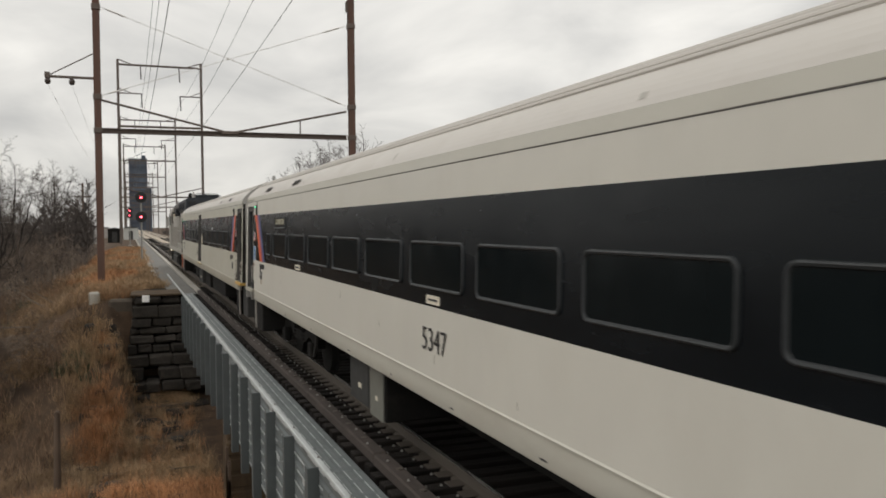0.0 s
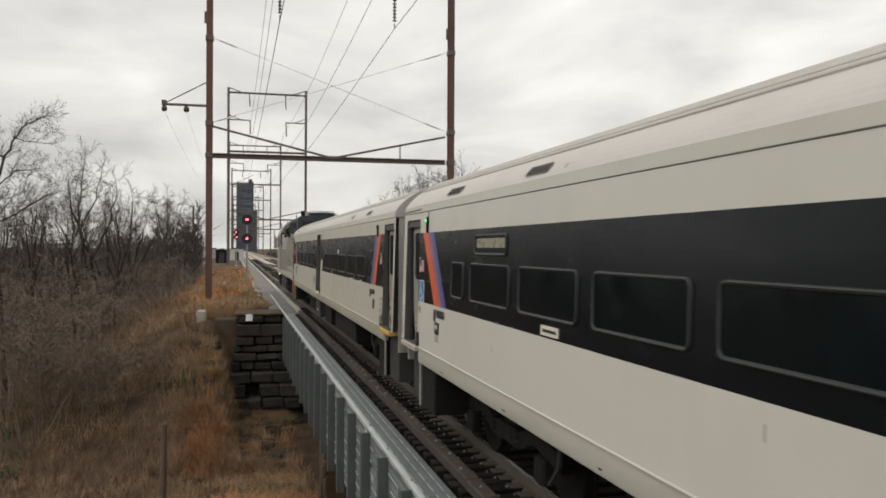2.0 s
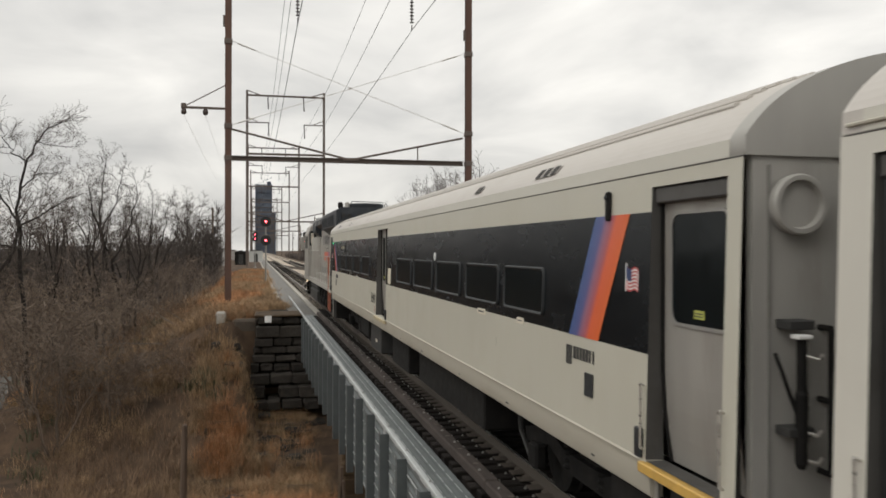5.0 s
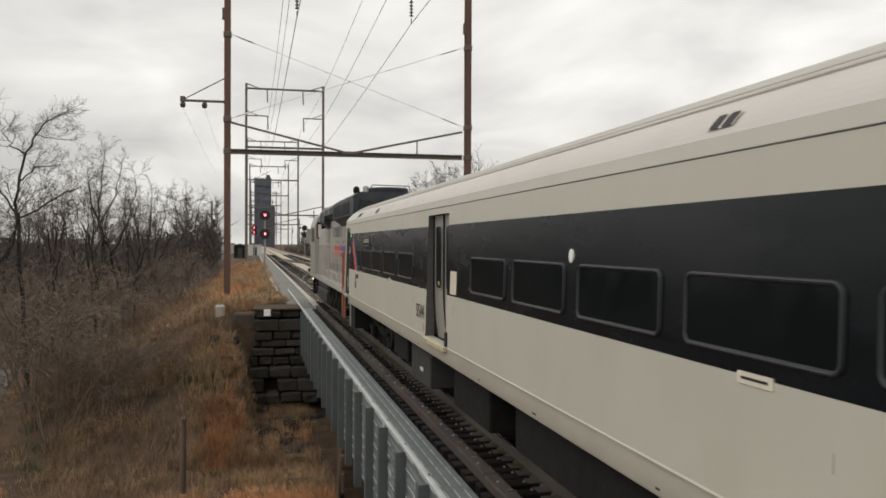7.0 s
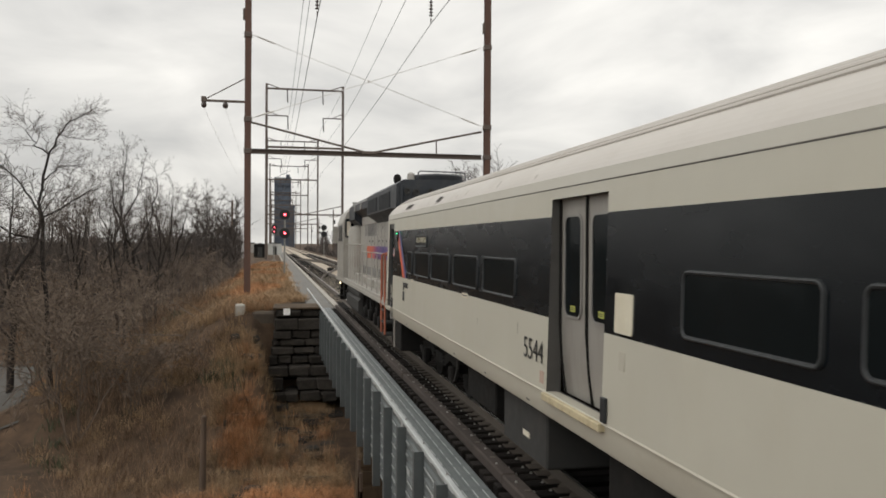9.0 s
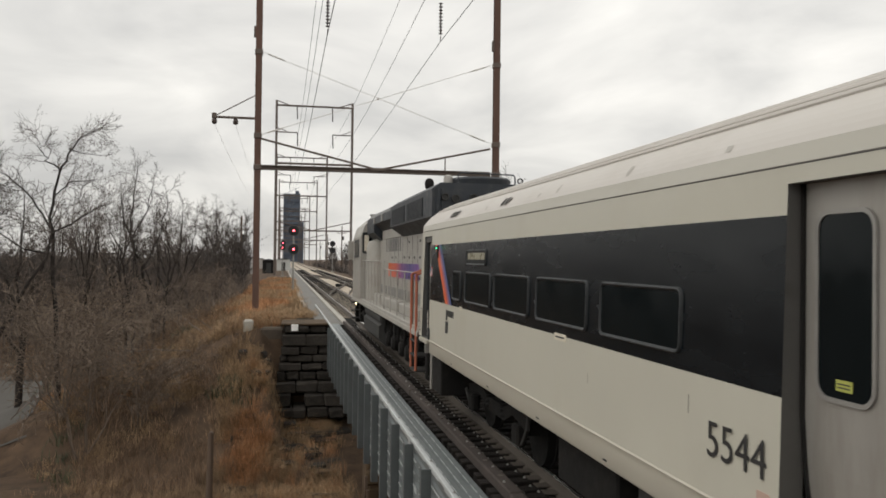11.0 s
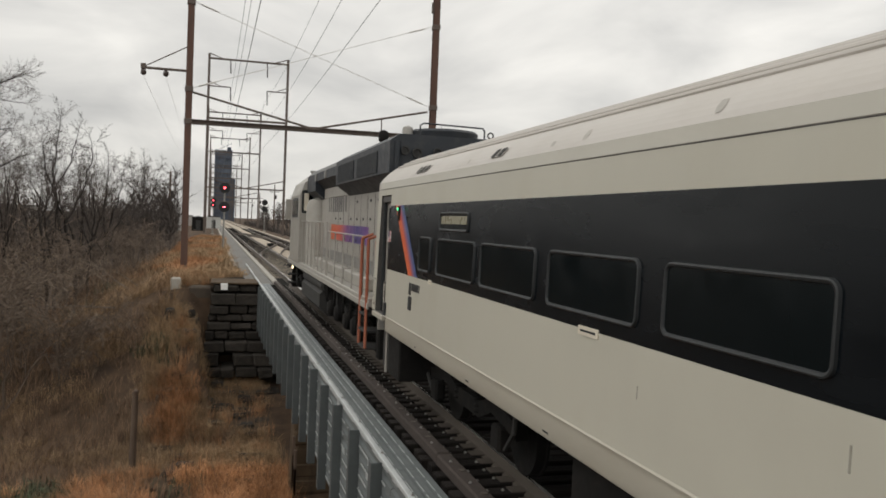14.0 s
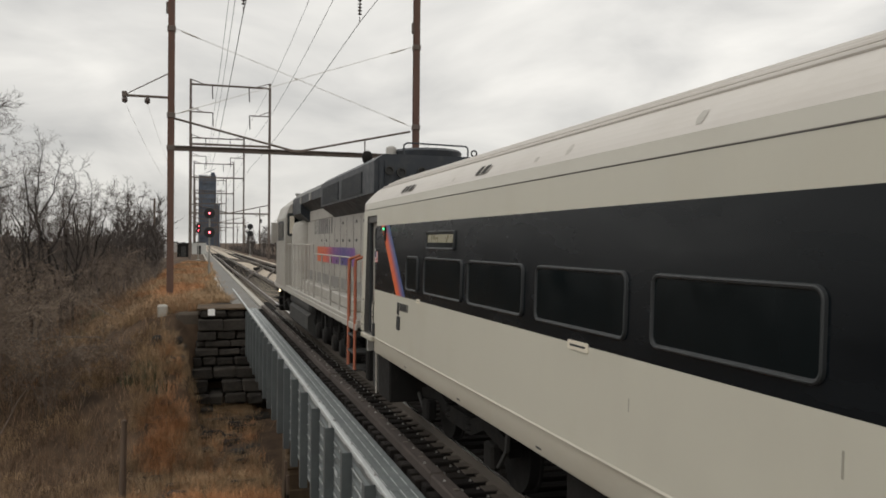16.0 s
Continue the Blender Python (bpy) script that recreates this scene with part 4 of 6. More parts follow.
# ---- locomotive ----
def locomotive():
    y0 = 43.0
    lo = thing("locomotive", "silver diesel locomotive with dark radiator hood and orange stripe", "locomotive", (TRACK, y0, 0))

    def Y(y):
        return y - y0
    # frame and walkway
    g = Geo().box((-1.45, Y(35.2), 1.20), (1.45, Y(51.4), 1.36), 0.02)
    part("deck", g, M_LOCO, lo)
    g = Geo().box((-1.47, Y(35.2), 1.16), (-1.43, Y(51.2), 1.27), 0.008)
    part("side_sill", g, M_RAILING, lo)
    g = Geo().box((-1.0, Y(35.0), 0.85), (1.0, Y(51.4), 1.2))
    part("underframe", g, M_DARK, lo)
    # engine hood, lower walls
    g = Geo().box((-0.98, Y(34.6), 1.36), (0.98, Y(47.4), 3.42), 0.03)
    hood = part("hood", g, M_LOCO, lo, "silver engine hood with rows of door latches")
    rnd = random.Random(5)
    lat = Geo()
    for i in range(10):
        for z in (1.75, 2.25, 2.75, 3.15):
            if rnd.random() < 0.8:
                yy = Y(35.2 + i * 0.84)
                lat.box((-0.993, yy, z), (-0.978, yy + 0.1, z + 0.06))
    part("latches", lat, M_GASKET, hood)
    for i in range(9):
        yy = Y(35.6 + i * 0.84)
        part("door_seam", Geo().box((-0.984, yy, 1.42), (-0.979, yy + 0.014, 3.3)), M_GASKET, hood)
    # dark radiator hood: flared, rising towards the rear
    f = Geo()

    def flare(ya, yb, half, zlo, zhi, half_top, cut):
        poly = [(-0.985, zlo - 0.001), (-half, zlo + 0.24), (-half, zhi - cut), (-half_top, zhi), (half_top, zhi), (half, zhi - cut), (half, zlo + 0.24), (0.985, zlo - 0.001)]
        f.prism(poly, "y", ya, yb)
    flare(Y(34.35), Y(40.6), 1.33, 3.34, 4.24, 1.16, 0.12)
    rad = part("radiator_hood", f, M_LOCOTOP, lo, "dark blue flared radiator hood")
    f = Geo()
    flare(Y(40.6), Y(45.2), 1.25, 3.62, 4.24, 1.08, 0.16)
    part("engine_hood_top", f, M_LOCOTOP, lo)
    f = Geo()
    flare(Y(45.2), Y(47.3), 1.27, 3.34, 4.23, 1.08, 0.16)
    part("cab_end_hood_top", f, M_LOCOTOP, lo)
    # upper hood wall in silver behind the shallow part of the dark band, with the lit top edge painted as a grey strip
    part("upper_hood_wall", Geo().box((-1.0, Y(40.62), 3.35), (1.0, Y(45.15), 3.7), 0.02), M_LOCO, hood)
    top_grey = mat("grey_lit_hood_edge", (0.17, 0.17, 0.168), 0.8, 0, 0.15, 8)
    g = Geo().add([(-1.254, Y(38.6), 4.085), (-1.254, Y(47.25), 4.085), (-1.088, Y(47.25), 4.245), (-1.088, Y(38.6), 4.245)], [(0, 1, 2, 3)])
    part("walkway_strip", g, top_grey, rad, "grey strip painted as light along the hood edge")
    for ya, yb in ((35.4, 37.6), (38.0, 40.3)):
        g = Geo().box((-1.345, Y(ya), 3.62), (-1.325, Y(yb), 4.02), 0.005)
        sc = part("radiator_screen", g, M_RADIATOR, rad)
        for i in range(12):
            part("louvre", Geo().box((-1.352, Y(ya) + (yb - ya) * (i + 0.3) / 12, 3.64), (-1.344, Y(ya) + (yb - ya) * (i + 0.5) / 12, 4.0)), M_LOCOTOP, sc)
    for yy in (40.64, 43.0, 45.1):
        part("hood_rib", Geo().box((-1.275, Y(yy), 3.86), (-1.24, Y(yy + 0.35), 4.07), 0.008), M_GREY, rad)
    # roof fans, guard rail, antenna, bell
    for yy in (35.3, 37.2, 39.1):
        g = Geo().lathe((-0.15, Y(yy), 4.22), (0, 0, 1), [(0, 0.62), (0.16, 0.64), (0.20, 0.60), (0.21, 0.1)], 28)
        part("cooling_fan", g, M_LOCOTOP, rad, "round roof cooling fan", smooth=True)
    g = Geo().path([(-0.78, Y(34.5), 4.24), (-0.78, Y(34.5), 4.42), (-0.72, Y(34.5), 4.46), (0.34, Y(34.5), 4.44), (0.38, Y(34.5), 4.40), (0.38, Y(34.5), 4.24)], 0.014, 6)
    part("roof_rail", g, M_LOCOTOP, rad)
    g = Geo().lathe((-0.84, Y(35.2), 4.22), (0, 0, 1), [(0, 0.10), (0.17, 0.10), (0.23, 0.088), (0.26, 0.03)], 18)
    part("antenna_dome", g, M_ENDGREY, rad, smooth=True)
    g = Geo().lathe((-0.9, Y(37.1), 4.22), (0, 0, 1), [(0, 0.06), (0.12, 0.07), (0.16, 0.10), (0.26, 0.11), (0.34, 0.08), (0.37, 0.02)], 16)
    part("bell", g, M_DARK, rad, smooth=True)
    for x, z, r in ((-1.07, 3.96, 0.075), (-0.86, 3.93, 0.085), (-0.5, 3.95, 0.085), (-0.05, 3.97, 0.11)):
        g = Geo().lathe((x, Y(34.35), z), (0, -1, 0), [(0, r), (0.05, r), (0.05, r * 0.7), (0.02, r * 0.65)], 16)
        part("rear_lamp", g, M_BOX, rad)
    for sgn in (-1, 1):
        part("corner_post", Geo().tube((sgn * 1.2, Y(34.36), 3.4), (sgn * 1.2, Y(34.36), 4.12), 0.06, n=10), M_LOCOTOP, rad)
    ring = [(0.46 + 0.05 * math.sin(2 * math.pi * i / 14), Y(34.4), 4.31 - 0.05 * math.cos(2 * math.pi * i / 14)) for i in range(15)]
    part("lifting_eye", Geo().pipe(ring, [0.013] * 15, 6), M_DARK, rad)
    part("eye_stem", Geo().tube((0.46, Y(34.4), 4.2), (0.46, Y(34.4), 4.27), 0.016), M_DARK, rad)
    # cab
    prof = [(-1.5, 1.36), (-1.5, 3.50), (-1.36, 3.90), (-0.9, 4.27), (0.9, 4.27), (1.36, 3.90), (1.5, 3.50), (1.5, 1.36)]
    g = Geo().prism(prof, "y", Y(47.3), Y(50.3))
    cab = part("cab", g, M_LOCO, lo, "silver driver's cab")
    g = Geo().box((-1.08, Y(50.0), 1.36), (1.08, Y(51.25), 2.65), 0.08)
    part("nose", g, M_LOCO, lo)
    for ya, yb in ((47.8, 49.6),):
        for k, (m, inset, pr) in enumerate(((M_GASKET, 0.0, 0.012), (M_GLASS, 0.08, 0.018))):
            pts = rounded(Y(ya) + inset, Y(yb) - inset, 2.78 + inset, 3.42 - inset, 0.09)
            n = len(pts)
            g = Geo().add([(-1.5 - pr, y, z) for y, z in pts] + [(-1.498, y, z) for y, z in pts], [tuple(range(n))] + [(i, (i + 1) % n, n + (i + 1) % n, n + i) for i in range(n)])
            part("cab_window" if k == 0 else "pane", g, m, cab)
    for k, (m, inset, pr) in enumerate(((M_GASKET, 0.0, 0.012), (M_GLASS, 0.05, 0.018))):
        pts = rounded(-1.44 + inset, -1.02 - inset, 2.92 + inset, 3.66 - inset, 0.07)
        n = len(pts)
        g = Geo().add([(x, Y(47.3) - pr, z) for x, z in pts] + [(x, Y(47.3) + 0.01, z) for x, z in pts], [tuple(range(n))] + [(i, (i + 1) % n, n + (i + 1) % n, n + i) for i in range(n)])
        part("rear_cab_window" if k == 0 else "pane", g, m, cab)
    part("sun_blind", Geo().box((-1.37, Y(47.3) - 0.024, 3.0), (-1.22, Y(47.3) - 0.0185, 3.56)), M_LABEL, cab)
    part("cab_mirror", Geo().box((-1.74, Y(49.7), 2.7), (-1.54, Y(49.76), 3.4), 0.01), M_LOCO, cab)
    part("cab_step_panel", Geo().lathe((-0.98, Y(46.2), 1.36), (0, 0, 1), [(0, 0.42), (1.75, 0.42), (1.95, 0.36), (2.05, 0.1)], 20), M_LOCO, lo, smooth=True)
    part("horn", Geo().path([(-0.8, Y(49.4), 4.25), (-0.8, Y(49.4), 4.36), (-0.8, Y(49.8), 4.39)], 0.05, 8), M_GREY, cab)
    part("horn", Geo().path([(-0.95, Y(48.8), 4.2), (-0.95, Y(48.8), 4.33), (-0.95, Y(49.2), 4.36)], 0.045, 8), M_GREY, cab)
    # stripe and bars for the lettering on the hood
    g = Geo().add([(-0.989, Y(43.6), 2.22), (-0.989, Y(37.9), 2.22), (-0.989, Y(37.9), 2.62), (-0.989, Y(43.6), 2.62)], [(0, 1, 2, 3)])
    st = [(0.0, (0.20, 0.08, 0.28)), (0.25, (0.07, 0.06, 0.22)), (0.5, (0.2, 0.08, 0.25)), (0.72, (0.6, 0.12, 0.07)), (1.0, (0.62, 0.13, 0.04))]
    part("hood_stripe", g, stripe_mat("hood_stripe_colours", Y(37.9), 0.0, 5.7, st), hood, "orange to violet stripe along the hood")
    g = Geo()
    faded = mat("faded_grey_lettering", (0.14, 0.135, 0.13), 0.6)
    for i, (w, h) in enumerate(((0.12, 0.56), (0.12, 0.56), (0.24, 0.42), (0.28, 0.42), (0.28, 0.42), (0.28, 0.42), (0.24, 0.42), (0.1, 0.42), (0.22, 0.42))):
        yy = Y(44.2 - 0.37 * i)
        g = Geo().box((-0.986, yy - w, 2.96), (-0.981, yy, 2.96 + h))
        part("lettering_bar", g, faded, hood)
    for ya, yb in ((36.6, 39.6), (40.0, 43.6), (44.0, 45.6)):
        part("battery_box", Geo().box((-1.22, Y(ya), 1.36), (-0.985, Y(yb), 1.62), 0.03), M_LOCO, lo)
        part("louvre_panel", Geo().box((-0.996, Y(ya), 1.66), (-0.981, Y(yb), 1.92), 0.004), M_GREY, hood)
    # side railing
    def rail(ya, yb, z, m, n):
        g = Geo().tube((-1.42, Y(ya), z), (-1.42, Y(yb), z), 0.016, n=6)
        r = part("handrail", g, m, lo)
        for i in range(n):
            yy = Y(ya + (yb - ya) * i / (n - 1))
            part("stanchion", Geo().tube((-1.42, yy, 1.3), (-1.42, yy, z), 0.016, n=6), m, r)
    rail(36.0, 41.0, 2.45, M_RAILING, 5)
    rail(41.2, 49.5, 2.67, M_RAILING, 11)
    # orange step rails and steps at both ends
    for ya in (35.3, 35.95):
        g = Geo().path([(-1.46, Y(ya), 0.45), (-1.46, Y(ya), 2.42), (-1.25, Y(ya), 2.5)], 0.028, 6)
        part("step_rail", g, M_ORANGE, lo, "orange step handrail")
    part("end_panel", Geo().box((-1.38, Y(35.0), 1.30), (-0.98, Y(35.06), 2.4)), M_ORANGE, lo)
    for z in (0.42, 0.72, 1.02):
        part("step", Geo().box((-1.48, Y(35.3), z), (-1.1, Y(35.95), z + 0.04), 0.01), M_BOX, lo)
        part("step", Geo().box((-1.48, Y(50.5), z), (-1.1, Y(51.2), z + 0.04), 0.01), M_DARK, lo)
    part("pilot", Geo().box((-1.3, Y(51.1), 0.25), (1.3, Y(51.4), 1.2), 0.03), M_DARK, lo)
    part("rear_pilot", Geo().box((-1.3, Y(34.9), 0.3), (1.3, Y(35.1), 1.2), 0.03), M_DARK, lo)
    part("step_lamp", Geo().lathe((-1.35, Y(50.4), 1.02), (-1, 0, 0), [(0, 0.05), (0.03, 0.04)], 10), M_HEADLAMP, lo)
    # tank, reservoirs, bogies
    tank = [(-1.25, 0.95), (-1.42, 0.8), (-1.42, 0.45), (-1.2, 0.22), (1.2, 0.22), (1.42, 0.45), (1.42, 0.8), (1.25, 0.95)]
    part("fuel_tank", Geo().prism(tank, "y", Y(42.2), Y(46.6)), M_BOX, lo, "rounded grey fuel tank", smooth=True)
    part("air_reservoir", Geo().lathe((-1.25, Y(42.0), 1.02), (0, 1, 0), [(0, 0.1), (0.06, 0.17), (4.4, 0.17), (4.46, 0.1)], 16), M_BOX, lo, smooth=True)
    for yy in (36.8, 37.6, 38.6, 40.0, 41.2):
        g = Geo().lathe((-1.28, Y(yy), 0.55), (-1, 0, 0), [(-0.2, 0.2), (0.0, 0.2), (0.06, 0.15), (0.07, 0.05)], 16)
        part("brake_cylinder", g, M_DARK, lo, smooth=True)
        part("pipe", Geo().path([(-1.3, Y(yy + 0.2), 1.1), (-1.34, Y(yy + 0.2), 0.75), (-1.2, Y(yy + 0.35), 0.4)], 0.03, 6), M_DARK, lo)
    bogie(lo, Y(38.6), 1.4, 0.5, -1.08)
    bogie(lo, Y(48.6), 1.4, 0.5, -1.08)
    # lead truck journal and sand pipe
    part("end_hose", Geo().path([(-1.1, Y(34.9), 1.0), (-1.12, Y(34.6), 0.6), (-1.0, Y(34.4), 0.5)], 0.03, 6), M_DARK, lo)
    return lo


loco = locomotive()


# ---- ground and track bed ----
def smooth(a, b, v):
    t = min(1.0, max(0.0, (v - a) / (b - a)))
    return t * t * (3 - 2 * t)


def ground_z(x, y):
    """Height of the land: railway embankment behind the abutment, low ground to its left and under the bridge."""
    left = max(0.0, -1.6 - x)
    right = max(0.0, x - 14.0)
    front = max(0.0, 37.0 - y) if x < 14 else 0.0
    n = noise.noise((x * 0.11, y * 0.11, 0.3)) * 0.5 + noise.noise((x * 0.45, y * 0.45, 7.0)) * 0.2
    base = -5.6 + 0.9 * noise.noise((x * 0.02, y * 0.02, 3.1)) + 3.0 * smooth(150, 700, y)
    top = -0.42 if x > 1.6 else -0.30
    slope = top - 0.42 * left - 0.5 * right - 0.62 * front
    # the stone face stands free: the bank falls away in front of it
    pit = -3.7 - 0.16 * front
    k = smooth(-0.75, 0.05, x) * (1.0 if y < 36.3 else 0.0)
    h = max(base, slope * (1 - k) + min(slope, pit) * k)
    soft = smooth(0.0, 1.5, left + front + right)
    return h + n * soft


def axis_steps(spans):
    out = []
    for a, b, s in spans:
        out += list(np.arange(a, b, s))
    return out + [spans[-1][1]]


gx = axis_steps([(-1500, -300, 150), (-300, -80, 20), (-80, -32, 4), (-32, 5, 0.7), (5, 30, 2.5), (30, 150, 20), (150, 1500, 150)])
gy = axis_steps([(-300, -20, 40), (-20, 6, 4), (6, 62, 0.7), (62, 140, 3), (140, 400, 20), (400, 3000, 260)])
g = Geo()
for y in gy:
    for x in gx:
        g.v.append((x, y, ground_z(x, y)))
nx = len(gx)
g.f = [(j * nx + i, j * nx + i + 1, (j + 1) * nx + i + 1, (j + 1) * nx + i) for j in range(len(gy) - 1) for i in range(nx - 1)]
tagged(part("ground", g, M_SOIL, smooth=True), "leaf-littered brown soil of a railway embankment", "ground", kind="structure")

g = Geo()
lane = [(-13.2 - 0.22 * (y - 42), y) for y in range(36, 74, 2)]
for (x, y) in lane:
    g.v += [(x - 2.6 + 0.75 * k, y, ground_z(x - 2.6 + 0.75 * k, y) + 0.06) for k in range(7)]
g.f = [(7 * i + k, 7 * i + k + 1, 7 * i + k + 8, 7 * i + k + 7) for i in range(len(lane) - 1) for k in range(6)]
tagged(part("road", g, M_ROAD, smooth=True), "narrow grey asphalt lane below the embankment", "road", kind="structure")

# ballast bed behind the bridge
g = Geo().prism([(2.95, -0.45), (2.95, -0.24), (3.0, -0.22), (10.2, -0.22), (11.2, -0.6)], "y", 36.3, 900)
tagged(part("ballast_bed", g, M_BALLAST), "pale dusty ballast under two tracks", "ballast", kind="structure")
g = Geo()
rnd = random.Random(3)
for i in range(5200):
    y = 36.5 + 70 * rnd.random() ** 1.8
    x = rnd.uniform(3.0, 10.2)
    s = rnd.uniform(0.02, 0.05)
    c = Vector((x, y, -0.215))
    vs = [c + Vector((rnd.uniform(-s, s), rnd.uniform(-s, s), rnd.uniform(0, s))) for _ in range(4)]
    g.add(vs, [(0, 1, 2), (0, 2, 3), (0, 3, 1), (1, 3, 2)])
tagged(part("ballast_stones", g, M_BALLAST), "loose pale ballast stones between the rails", "ballast", kind="stuff")

# concrete edge walk and retaining wall behind the bridge
wall_1 = tagged(part("wall_retaining", Geo().box((1.30, 50.5, -1.3), (1.53, 330, -0.17), 0.015), M_CONCRETE), "weathered concrete retaining wall beside the track", "wall", kind="structure")
pav = thing("pavement", "weathered concrete edge walk beside the track", "pavement", kind="structure")
for i in range(48):
    a = 36.4 + i * 6.0
    part("slab", Geo().box((1.55, a, -0.42), (2.66, a + 5.98, -0.15 - 0.004 * (i % 2)), 0.012), M_KERB, pav)
    part("kerb", Geo().box((2.68, a, -0.42), (2.93, a + 5.97, -0.09), 0.012), M_CONCRETE, pav)

# ---- rails ----
RAIL_SECTION = [(-0.085, -0.18), (0.07, -0.18), (0.07, -0.165), (0.012, -0.14), (0.012, -0.045), (0.036, -0.035), (0.036, -0.004), (0.03, 0.0), (-0.03, 0.0), (-0.036, -0.004), (-0.036, -0.035), (-0.022, -0.045), (-0.03, -0.12), (-0.085, -0.15)]


def rail(x, y0, y1):
    r = thing("rail", "rusty running rail with a worn bright head", "rail", group="running rails", kind="structure")
    part("rail_web", Geo().prism([(x + u, v) for u, v in RAIL_SECTION], "y", y0, y1), M_RAIL, r)
    part("rail_head", Geo().box((x - 0.026, y0, 0.0), (x + 0.026, y1, 0.004)), M_RAILTOP, r)


for c in (TRACK, TRACK_2):
    for s in (-0.753, 0.753):
        rail(c + s, -12 if c == TRACK else -12, 900)
# crossover between the two tracks
for y_from, flip in ((58, False), (106, True)):
    for s in (-0.753, 0.753):
        pts = []
        for i in range(25):
            t = i / 24
            pts.append((TRACK + (TRACK_2 - TRACK) * smooth(0, 1, 1 - t if flip else t) + s, y_from + 44 * t))
        gg = Geo()
        for (x0, y0), (x1, y1) in zip(pts, pts[1:]):
            gg.add([(x + u, y, v) for x, y in ((x0, y0), (x1, y1)) for u, v in ((-0.05, -0.18), (-0.035, -0.003), (0.035, -0.003), (0.05, -0.18))],
                   [(0, 1, 5, 4), (1, 2, 6, 5), (2, 3, 7, 6)])
        r = thing("crossover_rail", "rusty curved crossover rail", "rail", group="crossover rails", kind="structure")
        part("rail_web", gg, M_RAIL, r)
g = Geo().box((5.55, 86, -0.2), (6.15, 87.6, 0.08), 0.04)
sm = thing("switch_machine", "low black switch machine between the tracks", "switch machine")
part("case", g, M_DARK, sm)
part("lid", Geo().box((5.6, 86.1, 0.08), (6.1, 87.5, 0.11), 0.01), M_DARK, sm)
g = Geo()
for c in (TRACK, TRACK_2):
    y = 37.0
    while y < 210:
        g.box((c - 1.3, y, -0.30), (c + 1.3, y + 0.20, -0.208))
        y += 0.55
tagged(part("far_ties", g, M_TIE), "dark wooden ties in pale ballast", "ties", kind="stuff")

# ---- bridge ----
bridge = thing("bridge_deck", "open timber railway bridge deck with dark ties", "bridge", kind="structure")
for x0, x1 in ((2.75, 3.45), (4.75, 5.45), (7.0, 7.6), (8.7, 9.3)):
    part("girder", Geo().box((x0, -12, -1.9), (x1, 36.2, -0.46)), M_DARK, bridge, "dark steel girder")
part("pier", Geo().box((2.42, 23.3, -6.4), (9.6, 24.6, -2.1), 0.10), M_PIER, bridge, "brown stained masonry pier")
for i in range(9):
    part("pier_stone", Geo().box((2.40, 23.26 + 0.012 * (i % 3), -6.4 + 0.46 * i), (4.2, 23.9, -5.98 + 0.46 * i), 0.06), M_PIER, bridge)
for i in range(5):
    part("pier_stake", Geo().box((2.34, 23.0 - 0.5 * (i % 2), -6.4), (2.42, 23.1 - 0.5 * (i % 2), -3.3 - 0.25 * i), 0.01), M_WOODPOST, bridge)
tie_me = Geo().box((-1.61, -0.11, -0.26), (1.62, 0.11, 0.0), 0.012).mesh("tie")
tie_me.materials.append(M_TIE)
plate_me = Geo().box((-0.17, -0.1, 0.0), (0.17, 0.1, 0.014), 0.004).mesh("tie_plate")
plate_me.materials.append(M_RAIL)
bolt_me = Geo().lathe((0, 0, 0), (0, 0, 1), [(0, 0.02), (0.008, 0.02), (0.01, 0.012), (0.022, 0.01)], 6).mesh("bolt")
bolt_me.materials.append(M_BOLT)
rnd = random.Random(11)
for c in (TRACK, TRACK_2):
    y = -6.0
    while y < 36.1:
        if c == TRACK or y > 20:
            j = rnd.uniform(-0.02, 0.02)
            ti = part("tie", tie_me, M_TIE, bridge, at=pose(c + rnd.uniform(-0.03, 0.03), y + j, -0.14 + rnd.uniform(-0.02, 0.006), 0, 0, rnd.uniform(-1.0, 1.0)))
            if c == TRACK:
                part("tie_plate", plate_me, M_RAIL, bridge, at=pose(c - 0.80, y + j, -0.138))
                part("bolt", bolt_me, M_BOLT, bridge, at=pose(c - 1.02 + rnd.uniform(-0.03, 0.03), y + j + rnd.uniform(-0.06, 0.06), -0.136))
                if rnd.random() < 0.8:
                    part("bolt", bolt_me, M_BOLT, bridge, at=pose(c - 1.22, y + j, -0.136))
        y += 0.36
# guard timber with washered bolts along the tie ends
for i in range(11):
    a = -6.0 + i * 3.85
    tb = part("guard_timber", Geo().box((2.645 + 0.006 * (i % 3), a, -0.125), (2.83, a + 3.83, 0.02 - 0.008 * (i % 2)), 0.018), M_TIMBER, bridge, "weathered brown guard timber")
    for k in range(5):
        part("bolt", bolt_me, M_BOLT, tb, at=pose(2.73 + rnd.uniform(-0.03, 0.03), a + 0.35 + k * 0.8 + rnd.uniform(-0.1, 0.1), -0.008 * (i % 2) + 0.019))
    for k in range(4):
        part("washer", Geo().lathe((2.74 + 0.02 * k / 4, a + 0.75 + k * 0.8, 0.012), (0, 0, 1), [(0, 0.04), (0.012, 0.04)], 10), M_RAIL, tb)

